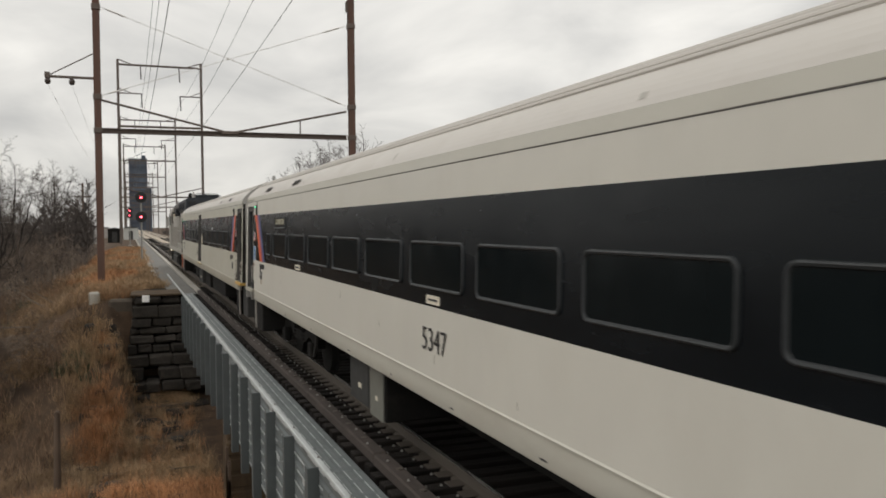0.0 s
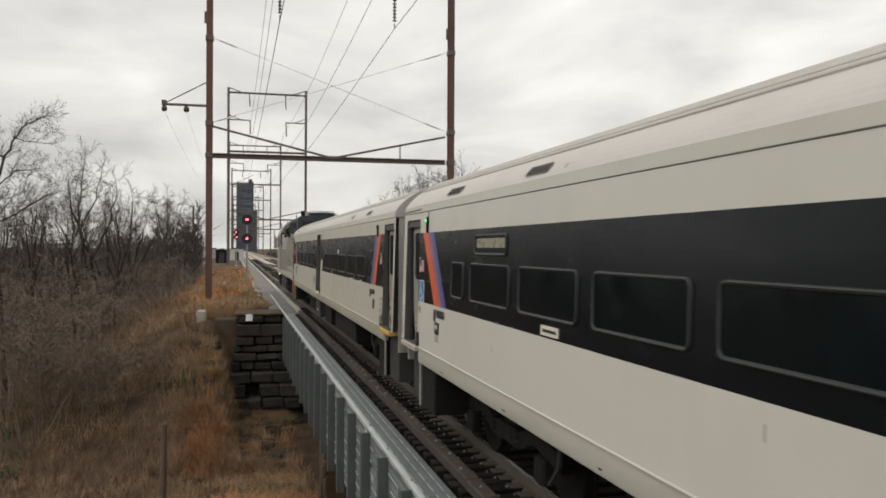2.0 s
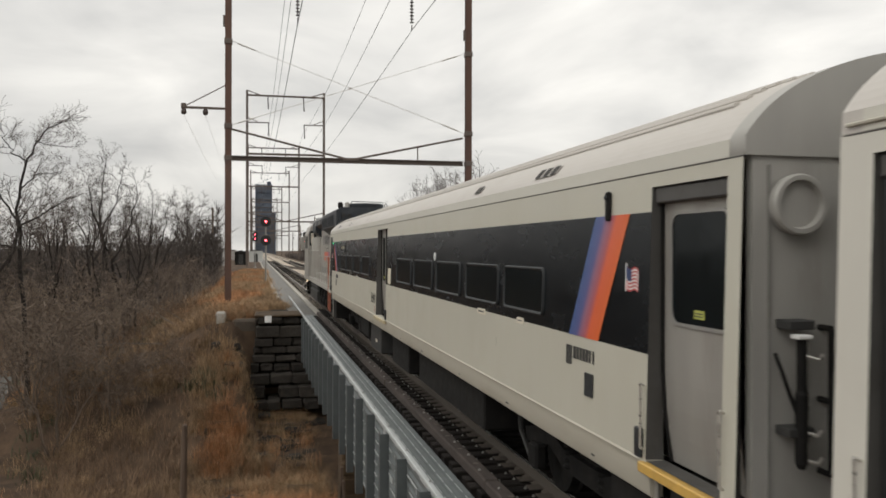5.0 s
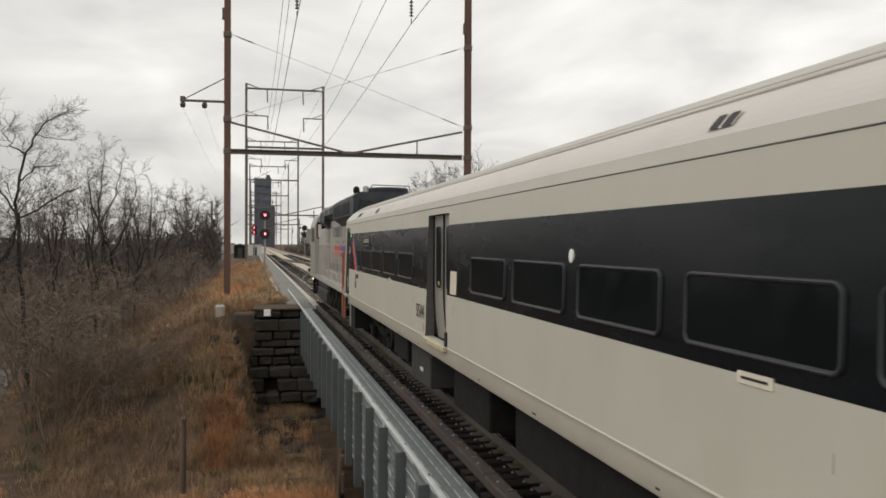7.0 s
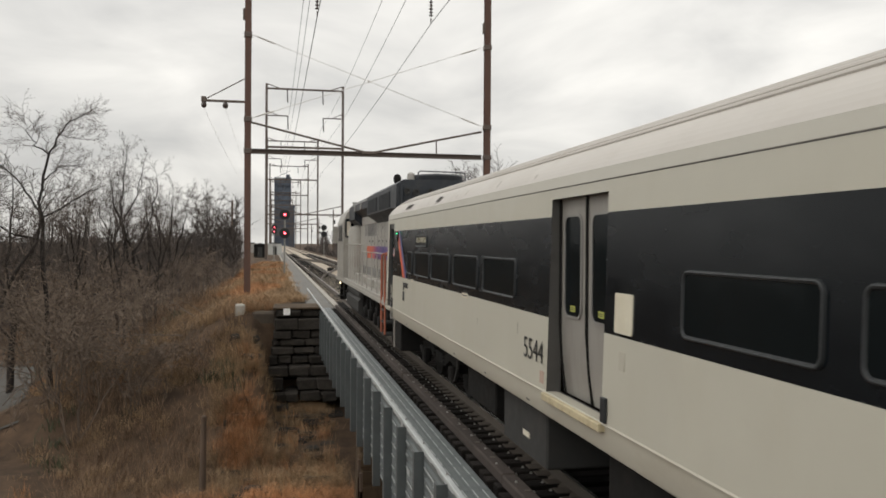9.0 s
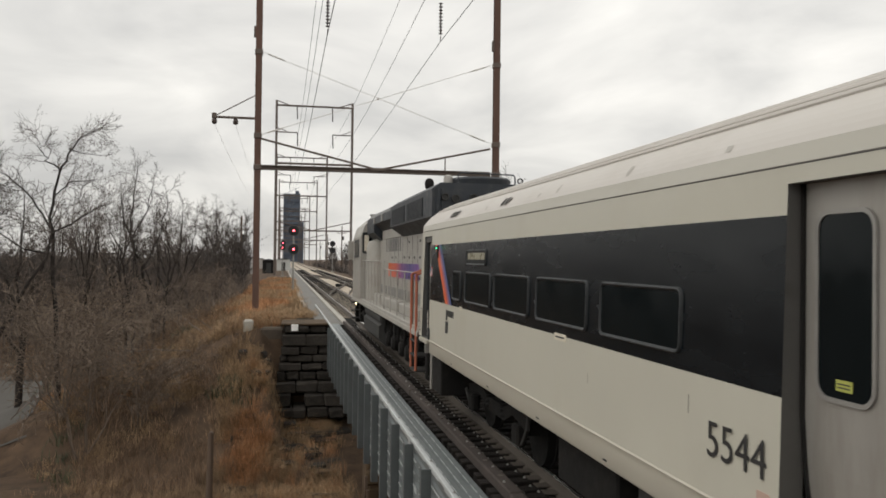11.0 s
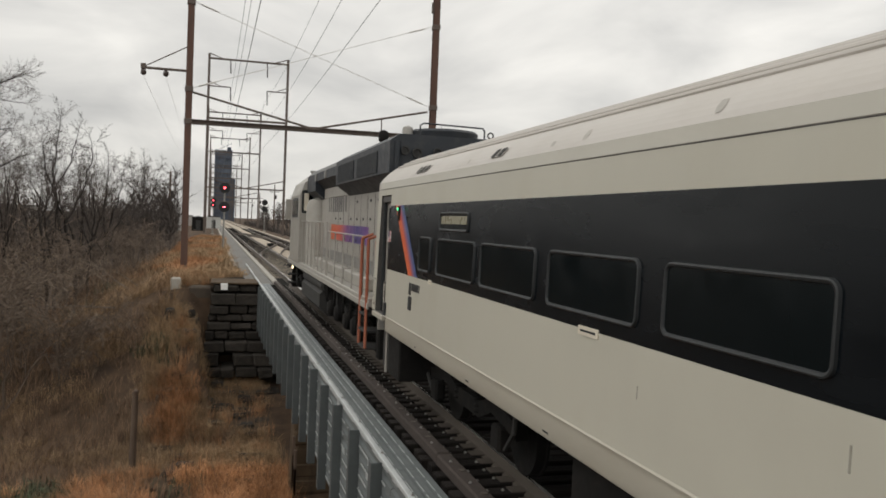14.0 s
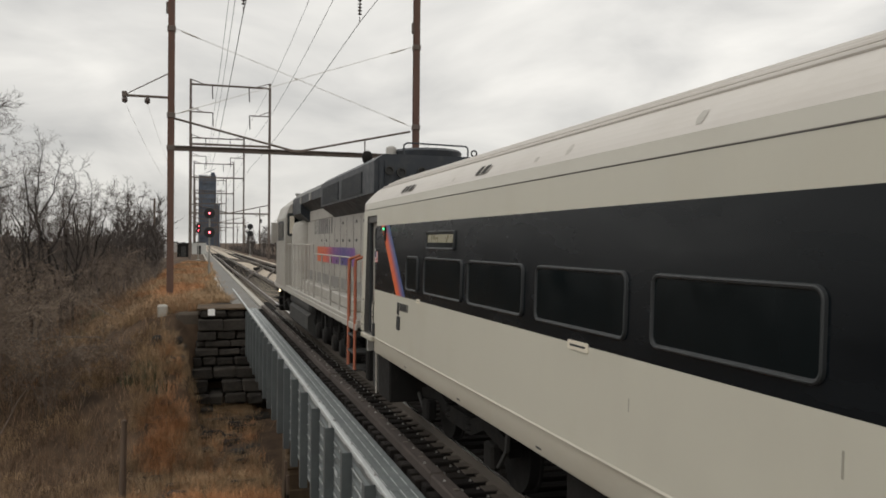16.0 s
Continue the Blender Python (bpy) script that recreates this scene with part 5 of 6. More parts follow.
# galvanised walkway with a ribbed fascia and posts
walkway = thing("walkway", "galvanised steel bridge walkway with ribbed side fascia and posts", "walkway", kind="structure")
for i in range(15):
    a = -6.0 + i * 3.8
    if a < 36:
        for k in range(3):
            x0 = 2.098 + 0.122 * k
            pl = part("plank", Geo().box((x0, a, -0.155), (x0 + 0.119, min(a + 3.79, 36.3), -0.105), 0.004), M_GALV, walkway)
            for u in (0.006, 0.055, 0.104):
                part("rib", Geo().box((x0 + u, a, -0.105), (x0 + u + 0.008, min(a + 3.79, 36.3), -0.099)), M_GALV, pl)
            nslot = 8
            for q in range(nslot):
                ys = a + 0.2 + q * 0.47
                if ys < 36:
                    # drawn as a thin bright strip on top of the plank
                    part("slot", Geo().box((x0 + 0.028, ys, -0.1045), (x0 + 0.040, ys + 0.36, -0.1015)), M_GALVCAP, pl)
    sh = Geo()
    prof = []
    n = 9
    for k in range(n):
        z = -0.13 - 1.78 * k / n
        h = 1.78 / n
        prof += [(2.065, z), (2.065, z - h * 0.55), (2.10, z - h * 0.65), (2.10, z - h * 0.92)]
    vs = [(x, y, z) for x, z in prof for y in (a, a + 3.79)]
    sh.add(vs, [(2 * k, 2 * k + 1, 2 * k + 3, 2 * k + 2) for k in range(len(prof) - 1)])
    fp = part("fascia_panel", sh, M_DARKSHEET, walkway, "horizontally ribbed galvanised panel")
    # light caught by the ledges, painted on as thin bright strips and patches
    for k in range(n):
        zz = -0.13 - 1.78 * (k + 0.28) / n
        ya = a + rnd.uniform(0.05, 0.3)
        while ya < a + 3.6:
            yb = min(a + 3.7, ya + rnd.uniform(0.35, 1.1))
            part("painted_highlight", Geo().box((2.055, ya, zz), (2.0645, yb, zz + 0.012)), M_GALVCAP, fp)
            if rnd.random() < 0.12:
                part("painted_highlight_patch", Geo().box((2.059, ya, zz - 0.075), (2.0645, ya + 0.22, zz + 0.01)), M_GALVCAP, fp)
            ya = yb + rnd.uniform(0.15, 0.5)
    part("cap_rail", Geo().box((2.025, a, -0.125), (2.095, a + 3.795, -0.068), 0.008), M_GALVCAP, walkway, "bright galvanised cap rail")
y = -4.45
post_me = Geo().prism([(0.012, -0.085), (-0.13, -0.085), (-0.13, 0.085), (-0.10, 0.085), (-0.10, -0.06), (0.012, -0.06)], "z", -2.0, -0.16).mesh("post")
post_me.materials.append(M_POST)
brk_me = Geo().box((-0.10, -0.05, -0.02), (0.0, 0.05, 0.02), 0.006).mesh("clip")
brk_me.materials.append(M_GALVCAP)
while y < 50.5:
    po = part("post", post_me, M_POST, walkway, at=pose(2.052, y, 0.0, 0, 0, rnd.uniform(-2, 2)))
    for z in (-0.55, -1.15):
        part("clip", brk_me, M_GALVCAP, po, at=pose(-0.01, 0.085, z + rnd.uniform(-0.05, 0.05)))
    part("cap_bolt", bolt_me, M_BOLT, po, at=pose(0.02, 0.0, -0.066))
    y += 1.58

# ---- abutment of dark stone ----
abut = thing("abutment", "dark weathered stone bridge abutment", "abutment", kind="structure")
# near-black core that shows in the gaps between the stones
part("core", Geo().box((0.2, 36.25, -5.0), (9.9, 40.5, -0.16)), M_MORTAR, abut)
part("wing_wall", Geo().box((-0.85, 36.6, -3.6), (0.14, 39.5, -0.30), 0.08), mat("brown_stained_concrete", (0.075, 0.058, 0.042), 0.9, 0, 0.3, 3, 0.4, 30, (0.028, 0.023, 0.018), 0.7), abut, "brown stained concrete wing wall")
part("cap_slab", Geo().box((0.02, 36.05, -0.15), (2.0, 38.5, -0.07), 0.02), M_PIER, abut)
part("white_marker", Geo().box((0.44, 35.70, -0.36), (0.72, 35.74, -0.08), 0.01), M_WHITE, abut, "white marker plate")


def rough_stone(r, lo, hi, c):
    """A rough-dressed block: every corner of the chamfered box knocked a little."""
    g = Geo().box(lo, hi, c)
    g.v = [(x + r.uniform(-c, c) * 0.6, y + r.uniform(-c, c) * 0.6, z + r.uniform(-c, c) * 0.4) for x, y, z in g.v]
    return g


rnd = random.Random(21)
z, row = -0.16, 0
while z > -4.9:
    h = rnd.uniform(0.30, 0.56)
    step = 0.05 * row if row < 6 else 0.3 + 0.42 * (row - 5)
    x = 0.12 - (0.3 if row % 2 else 0.0) - 0.05 * row
    while x < 3.0:
        w = rnd.uniform(0.5, 1.35)
        d = rnd.uniform(-0.16, 0.16) + step
        x0 = max(x, 0.12 - 0.05 * row - (0.35 * (row - 6) if row > 6 else 0.0))
        if x + w > x0 + 0.15 and rnd.random() < (1.0 if row < 7 else 0.75):
            part("stone", rough_stone(rnd, (x0 + 0.01, 36.0 - d, z - h + 0.014), (x + w - 0.01, 36.6, z - 0.01 - rnd.uniform(0, 0.04)), rnd.uniform(0.03, 0.08)), M_STONE, abut)
        x += w
    z -= h
    row += 1
# broken lower courses and fallen stones running down the slope
for i in range(52):
    y = 35.6 - 12 * rnd.random() ** 1.3
    x = rnd.uniform(-1.6, 2.1) if i % 3 else rnd.uniform(0.2, 2.2)
    zz = ground_z(x, y)
    w, dd, hh = rnd.uniform(0.25, 0.95), rnd.uniform(0.25, 0.5), rnd.uniform(0.04, 0.22)
    part("rubble_stone", rough_stone(rnd, (x - w / 2, y - dd / 2, zz - 0.2), (x + w / 2, y + dd / 2, zz + hh), 0.08), M_STONE, abut)
bl = thing("concrete_block", "pale concrete block in the grass", "block", (-1.45, 37.2, 0))
part("body", Geo().box((-0.16, -0.3, -0.6), (0.26, 0.3, 0.02), 0.06), M_CONCRETE, bl)


# ---- catenary structures ----
def h_beam(x, y, z0, z1, w=0.34, d=0.34, t=0.04):
    p = [(-w / 2, -d / 2), (w / 2, -d / 2), (w / 2, -d / 2 + t), (t / 2, -d / 2 + t), (t / 2, d / 2 - t), (w / 2, d / 2 - t), (w / 2, d / 2), (-w / 2, d / 2), (-w / 2, d / 2 - t), (-t / 2, d / 2 - t), (-t / 2, -d / 2 + t), (-w / 2, -d / 2 + t)]
    return Geo().prism([(x + u, y + v) for u, v in p], "z", z0, z1)


def insulator(parent, x, y, z_top, n, r=0.13, step=0.15):
    prof = []
    for i in range(n):
        prof += [(i * step, 0.04), (i * step + 0.03, r), (i * step + 0.07, r * 0.9), (i * step + 0.09, 0.04)]
    return part("insulator", Geo().lathe((x, y, z_top), (0, 0, -1), prof, 10), M_CERAMIC, parent)


GY = 46.0
gantry = thing("catenary_gantry", "rust-brown steel catenary gantry across two tracks", "catenary gantry")
for x in (-1.37, 11.95):
    part("pole", h_beam(x, GY, -1.4, 31), M_POLE, gantry, "rust-brown riveted steel pole")
    part("footing", Geo().box((x - 0.45, GY - 0.45, -1.6), (x + 0.45, GY + 0.45, -0.55), 0.05), M_CONCRETE, gantry)
    for z in (13.9, 9.35, 7.64):
        part("collar", Geo().box((x - 0.21, GY - 0.21, z - 0.14), (x + 0.21, GY + 0.21, z + 0.14), 0.02), M_MAST, gantry)
    part("lug_plate", Geo().box((x - 0.28, GY - 0.1, 14.7), (x - 0.14, GY + 0.1, 15.3), 0.01), M_MAST, gantry)
part("cross_beam", Geo().box((-1.2, GY - 0.14, 7.53), (11.62, GY + 0.14, 7.57)).box((-1.2, GY - 0.02, 7.5), (11.62, GY + 0.02, 7.76)).box((-1.2, GY - 0.14, 7.73), (11.62, GY + 0.14, 7.77)), M_MAST, gantry)
for a, b in (((-1.2, GY, 9.2), (5.1, GY, 7.72)), ((5.3, GY, 7.72), (11.62, GY, 9.1))):
    part("truss_strut", Geo().tube(a, b, 0.058, n=6), M_MAST, gantry)
part("truss_hanger", Geo().tube((9.0, GY, 8.5), (9.0, GY, 7.75), 0.035, n=6), M_MAST, gantry)
part("gusset", Geo().box((4.75, GY - 0.16, 7.62), (5.65, GY + 0.16, 7.80), 0.02), M_MAST, gantry)
for a, b in (((-1.2, GY, 13.94), (11.62, GY, 9.42)), ((11.62, GY, 13.9), (-1.2, GY, 9.42))):
    for dy in (-0.1, 0.1):
        part("tie_rod", Geo().tube((a[0], GY + dy, a[2]), (b[0], GY + dy, b[2]), 0.009, n=5), M_ROPE, gantry, "pale twin tie rod")
    d = Vector(b) - Vector(a)
    for k in (0.06, 0.94):
        p = Vector(a) + d * k
        n = d.normalized()
        part("turnbuckle", Geo().lathe(p - n * 0.5, n, [(0, 0.02), (0.1, 0.045), (0.9, 0.045), (1.0, 0.02)], 8), M_ROPE, gantry)
part("rod_clamp", Geo().lathe((5.15, GY - 0.12, 11.68), (0, 1, 0), [(0, 0.05), (0.24, 0.05)], 10), M_ROPE, gantry)
arm = part("side_arm", Geo().box((-3.75, GY - 0.06, 10.22), (-1.5, GY + 0.06, 10.34), 0.01), M_MAST, gantry, "bracket arm with two insulators")
part("arm_brace", Geo().tube((-3.6, GY, 10.35), (-1.5, GY, 11.55), 0.03, n=5), M_MAST, arm)
part("arm_tip", Geo().box((-3.8, GY - 0.08, 10.2), (-3.55, GY + 0.08, 10.5), 0.02), M_MAST, arm)
for x in (-3.66, -2.55):
    part("arm_insulator", Geo().lathe((x, GY, 10.22), (0, 0, -1), [(0, 0.05), (0.05, 0.12), (0.16, 0.15), (0.28, 0.13), (0.33, 0.05)], 14), M_CERAMIC, arm)


def far_gantry(y, top=30.6):
    gt = thing("catenary_gantry", "tall grey-brown steel catenary gantry over the tracks", "catenary gantry", group="far catenary gantries")
    k = 0.19
    for x in (-1.25, 12.1):
        part("pole", h_beam(x, y, -1.0, top, 0.4, 0.4, 0.05), M_MAST, gt)
    part("top_beam", Geo().box((-1.1, y - k, top - 1.0), (12.0, y + k, top - 0.72)), M_MAST, gt)
    for x0, x1 in ((-1.1, 1.2), (12.0, 9.6)):
        part("knee_brace", Geo().tube((x0, y, top - 0.05), (x1, y, top - 0.85), 0.09, n=5), M_MAST, gt)
    for x, z0, z1 in ((2.3, top - 1.0, top - 3.2), (8.5, top - 1.0, top - 3.4)):
        part("hanger", Geo().tube((x, y, z0), (x + 0.1, y, z1), 0.1, n=6), M_CERAMIC, gt)
    for x0, x1, z in ((-1.1, 2.4, 25.0), (12.0, 8.6, 24.8)):
        a = part("side_arm", Geo().box((min(x0, x1), y - 0.09, z - 0.09), (max(x0, x1), y + 0.09, z + 0.09)), M_MAST, gt)
        part("arm_brace", Geo().tube((x0, y, z + 0.8), ((x0 + x1) / 2, y, z + 0.1), 0.07, n=5), M_MAST, a)
        part("hanger", Geo().tube((x1, y, z), (x1 + 0.1, y, z - 2.4), 0.1, n=6), M_CERAMIC, a)
    part("cross_beam", Geo().box((-1.1, y - 0.15, 19.3), (12.0, y + 0.15, 19.65)), M_MAST, gt)
    part("low_beam", Geo().box((-1.1, y - 0.15, 7.5), (12.0, y + 0.15, 7.75)), M_MAST, gt)
    part("truss_strut", Geo().tube((-1.1, y, 9.2), (5.2, y, 7.7), 0.09, n=5), M_MAST, gt)
    part("truss_strut", Geo().tube((12.0, y, 9.2), (5.4, y, 7.7), 0.09, n=5), M_MAST, gt)
    return gt


g0 = far_gantry(149)
for y in (226, 300, 380, 460, 545, 625):
    copy_thing(g0, pose(-0.4 if y < 260 else 0.0, y - 149, 0))

# ---- overhead wires: sagging spans from gantry to gantry ----
SPANS = [-50, GY, 149, 226, 300, 380, 460, 545, 625]
for x, z, sag, r in ((2.25, 22.7, 1.4, 0.02), (2.45, 20.4, 1.3, 0.02), (2.3, 15.1, 0.5, 0.024), (8.35, 22.7, 1.4, 0.018), (8.65, 19.4, 1.2, 0.02), (8.65, 15.1, 0.5, 0.02)):
    w = thing("overhead_wire", "dark sagging overhead wire along the line", "wire", group="overhead wires")
    pts = []
    for a, b in zip(SPANS, SPANS[1:]):
        n = 10 if b < 240 else 3
        za, zb = (z if a < 100 else z + 0.4), (z if b < 100 else z + 0.4)
        for i in range(n):
            t = i / n
            pts.append((x, a + (b - a) * t, za + (zb - za) * t - 4 * sag * t * (1 - t)))
    part("conductor", Geo().path(pts, r, 5), M_WIRE, w)
    if z < 16:
        insulator(w, x, GY, z + 2.2, 10, 0.12, 0.19)
        part("hanger", Geo().tube((x, GY, z + 0.3), (x, GY, z), 0.03), M_CERAMIC, w)
    else:
        part("hanger", Geo().tube((x, GY, z + 1.2), (x, GY, z), 0.05), M_CERAMIC, w)
for x in (-3.66, -2.55):
    w = thing("overhead_wire", "thin side wire hung from the bracket arm", "wire", group="overhead wires")
    pts = [(x, GY + 103 * i / 10, 9.9 + 1.4 * i / 10 - 3.2 * (i / 10) * (1 - i / 10)) for i in range(11)]
    part("conductor", Geo().path(pts, 0.007, 4), M_ROPE, w)

# ---- signals ----
def signal(name, label, x, y, heads, r, lit):
    s = thing(name, label, "railway signal", (x, y, 0))
    part("mast", Geo().tube((0, 0, -0.6), (0, 0, heads[0] + 0.5), 0.07, n=10), M_GREY, s)
    part("base", Geo().box((-0.3, -0.3, -0.8), (0.3, 0.3, -0.2), 0.03), M_CONCRETE, s)
    for k in range(9):
        part("rung", Geo().tube((-0.18, 0.12, 0.2 + 0.4 * k), (0.18, 0.12, 0.2 + 0.4 * k), 0.015, n=5), M_GREY, s)
    for z in heads:
        h = part("target", Geo().lathe((0, -0.1, z), (0, -1, 0), [(0, r * 0.5), (0.05, r), (0.09, r), (0.1, r * 0.97)], 24), M_SIGNAL, s, "round black signal target")
        part("hood", Geo().lathe((0, -0.2, z), (0, -1, 0), [(0, r * 0.42), (0.18, r * 0.42), (0.18, r * 0.36), (0.02, r * 0.36)], 16), M_SIGNAL, h)
        part("lens", Geo().lathe((0, -0.21, z), (0, -1, 0), [(0, r * 0.19), (0.03, r * 0.16), (0.045, r * 0.05)], 16), M_REDLAMP if lit else M_GLASS, h, "glowing red lens" if lit else "")
    return s


signal("railway_signal", "tall signal with two glowing red lamps", 1.0, 75, (5.18, 3.52), 0.46, True)
signal("railway_signal", "distant signal with two glowing red lamps", 0.15, 140, (5.2, 4.45), 0.42, True)
signal("railway_signal", "dark signal with two unlit heads", 11.3, 190, (6.1, 4.6), 0.65, False)

# ---- lift bridge tower far down the line ----
# no haze in the air here: both tower steels carry it in their colour
tower = thing("lift_bridge_tower", "steel lift bridge tower tinted grey-blue for haze", "bridge tower", (0, 700, 0))
part("core", Geo().box((1.6, -3, 30), (13.6, 10, 55.5)), M_TOWER, tower)
part("lower_body", Geo().box((1.2, -2.5, -4), (17.2, 8, 33)), M_HAZESTEEL, tower)
for x in (1.2, 13.9):
    part("leg", Geo().box((x - 0.45, -4.2, -6), (x + 0.45, -3.2, 56.3)), M_HAZESTEEL, tower)
part("leg", Geo().box((16.6, -4.2, -6), (17.4, -3.2, 33.5)), M_HAZESTEEL, tower)
for i in range(9):
    z = 6 + 6.2 * i
    part("girt", Geo().box((1.2, -4.0, z), (13.9, -3.3, z + 0.4)), M_HAZESTEEL, tower)
    part("brace", Geo().tube((1.2, -3.6, z), (13.9, -3.6, z + 6.2), 0.16, n=5), M_HAZESTEEL, tower)
part("machine_house", Geo().box((10.4, -3, 55.5), (13.4, 4, 58.6), 0.2), M_HAZESTEEL, tower)

# ---- huts, far poles, skyline ----
for x, y, w, d, h, m in ((-6.5, 165, 4.2, 3, 3.0, M_HUT), (-2.6, 172, 2.4, 2.4, 2.6, M_DARK), (0.4, 205, 3.2, 3, 2.8, M_HUT)):
    hut = thing("relay_hut", "small pale relay hut beside the track" if m is M_HUT else "small dark equipment cabinet beside the track", "hut", (x, y, -0.4), "relay huts")
    part("wall", Geo().box((-w / 2, -d / 2, 0), (w / 2, d / 2, h), 0.03), m, hut)
    part("roof", Geo().prism([(-w / 2 - 0.15, h), (0, h + 0.35), (w / 2 + 0.15, h)], "y", -d / 2 - 0.15, d / 2 + 0.15), M_BOX, hut)
    part("door", Geo().box((-0.45, -d / 2 - 0.03, 0.1), (0.45, -d / 2 - 0.002, 2.1), 0.01), M_BOX, hut)


def utility_pole(x, y, zb, zt):
    p = thing("utility_pole", "dark wooden utility pole with a crossarm", "utility pole", (x, y, zb), "utility poles")
    h = zt - zb
    part("pole", Geo().tube((0, 0, 0), (0, 0, h), 0.19, 0.13, 10), M_WOODPOST, p)
    for z in (h - 1.9,):
        part("crossarm", Geo().box((-1.1, -0.09, z), (1.1, 0.05, z + 0.14), 0.01), M_WOODPOST, p)
        for x2 in (-0.95, 0.95):
            part("insulator", Geo().lathe((x2, -0.02, z + 0.14), (0, 0, 1), [(0, 0.05), (0.12, 0.07), (0.2, 0.03)], 8), M_CERAMIC, p)
    part("transformer", Geo().lathe((0.32, -0.05, h - 3.6), (0, 0, 1), [(0, 0.2), (0.9, 0.22), (1.0, 0.1)], 12), M_BOX, p)


utility_pole(-5.65, 120, -3.0, 8.55)
utility_pole(-9.5, 180, -3.0, 8.2)
for x, y, zt in ((14.8, 210, 11), (15.5, 290, 11), (17, 380, 11)):
    utility_pole(x, y, -1, zt)

rnd = random.Random(31)
for i in range(3):
    x, y = -70 + 28 * i + rnd.uniform(-8, 8), 420 + rnd.uniform(-60, 120)
    w, d, h = rnd.uniform(10, 22), 12, rnd.uniform(5, 8)
    b = thing("far_building", "pale low building far behind the trees", "building", (x, y, -3.5), "far buildings")
    part("wall", Geo().box((-w / 2, -d / 2, 0), (w / 2, d / 2, h)), M_BRICK, b)
    part("roof", Geo().box((-w / 2 - 0.3, -d / 2 - 0.3, h), (w / 2 + 0.3, d / 2 + 0.3, h + 0.5), 0.1), M_BOX, b)
    for k in range(int(w / 3)):
        for zf in (1.4, 4.6):
            part("window", Geo().box((-w / 2 + 1 + k * 3, -d / 2 - 0.06, zf), (-w / 2 + 2.4 + k * 3, -d / 2 - 0.01, zf + 1.6)), M_GLASS, b)

# stub post in the brush
st = thing("stub_post", "weathered broken wooden post in the brush", "post", (-2.08, 26.6, 0))
part("shaft", Geo().tube((-0.05, 0, -5.9), (0, 0, -2.72), 0.12, 0.085, 9), M_WOODPOST, st)
part("notch", Geo().box((-0.05, -0.1, -2.76), (0.06, 0.1, -2.66), 0.02), M_WOODPOST, st)


# ---- trees and brush ----
def branchy(seed, stems, levels=3, dense=0.34, droop=-0.02, fine=0.007):
    """A bare tree from a few named limbs, each a bent line (x, z) with its radius and its slant into depth; twigs grow from them."""
    r = random.Random(seed)
    limbs, crown = [], Geo()

    def twig(p, d, length, rad, level):
        n = 4 if level < 2 else 3
        pts = [(p, rad, d)]
        for _ in range(n):
            d = (d + Vector((r.uniform(-1, 1), r.uniform(-1, 1), r.uniform(-0.7, 0.8) + droop)) * (0.26 if level < 2 else 0.38)).normalized()
            p = p + d * length / n
            rad = max(fine, rad * 0.78)
            pts.append((p, rad, d))
        for (a, ra, _), (b, rb, _) in zip(pts, pts[1:]):
            crown.tube(a, b, ra, rb, 4 if level < 2 else 3, False)
        if level >= levels:
            return
        for j in range(1, n + 1):
            for _ in range(2 if j == n or r.random() < 0.5 else 1):
                q, rq, dq = pts[j]
                side = dq.orthogonal().normalized()
                side.rotate(Matrix.Rotation(r.uniform(0, 6.283), 3, dq))
                twig(q, (dq + side * r.uniform(0.5, 1.3)).normalized(), length * r.uniform(0.42, 0.66), max(fine, rq * 0.66), level + 1)

    for line, r0, r1, depth, bare in stems:
        pts = [Vector((x, depth * i / (len(line) - 1), z)) for i, (x, z) in enumerate(line)]
        soft = []
        for i in range(len(pts) - 1):
            for k in range(4):
                t = k / 4
                soft.append(pts[i].lerp(pts[i + 1], t) + (Vector((r.gauss(0, 0.05), r.gauss(0, 0.05), 0)) if i + k else Vector((0, 0, 0))))
        soft.append(pts[-1])
        m = len(soft) - 1
        limbs.append(Geo().pipe(soft, [r0 + (r1 - r0) * i / m for i in range(m + 1)], 7).mesh("limb" if limbs else "trunk", True))
        for i in range(m):
            rb = r0 + (r1 - r0) * (i + 1) / m
            if i < bare * m:
                continue
            seg = (soft[i + 1] - soft[i])
            for _ in range(max(1, int(seg.length / dense + r.random()))):
                side = seg.orthogonal().normalized()
                side.rotate(Matrix.Rotation(r.uniform(0, 6.283), 3, seg.normalized()))
                d = (seg.normalized() + side * r.uniform(0.7, 1.5) + Vector((0, 0, 0.15))).normalized()
                twig(soft[i] + seg * r.random(), d, r.uniform(0.6, 1.5) * (1.1 - 0.3 * i / m), max(fine, rb * 0.5), 1)
        twig(soft[-1], (soft[-1] - soft[-2]).normalized(), 0.9, r1, 1)
    return limbs, crown


tree_kinds = []
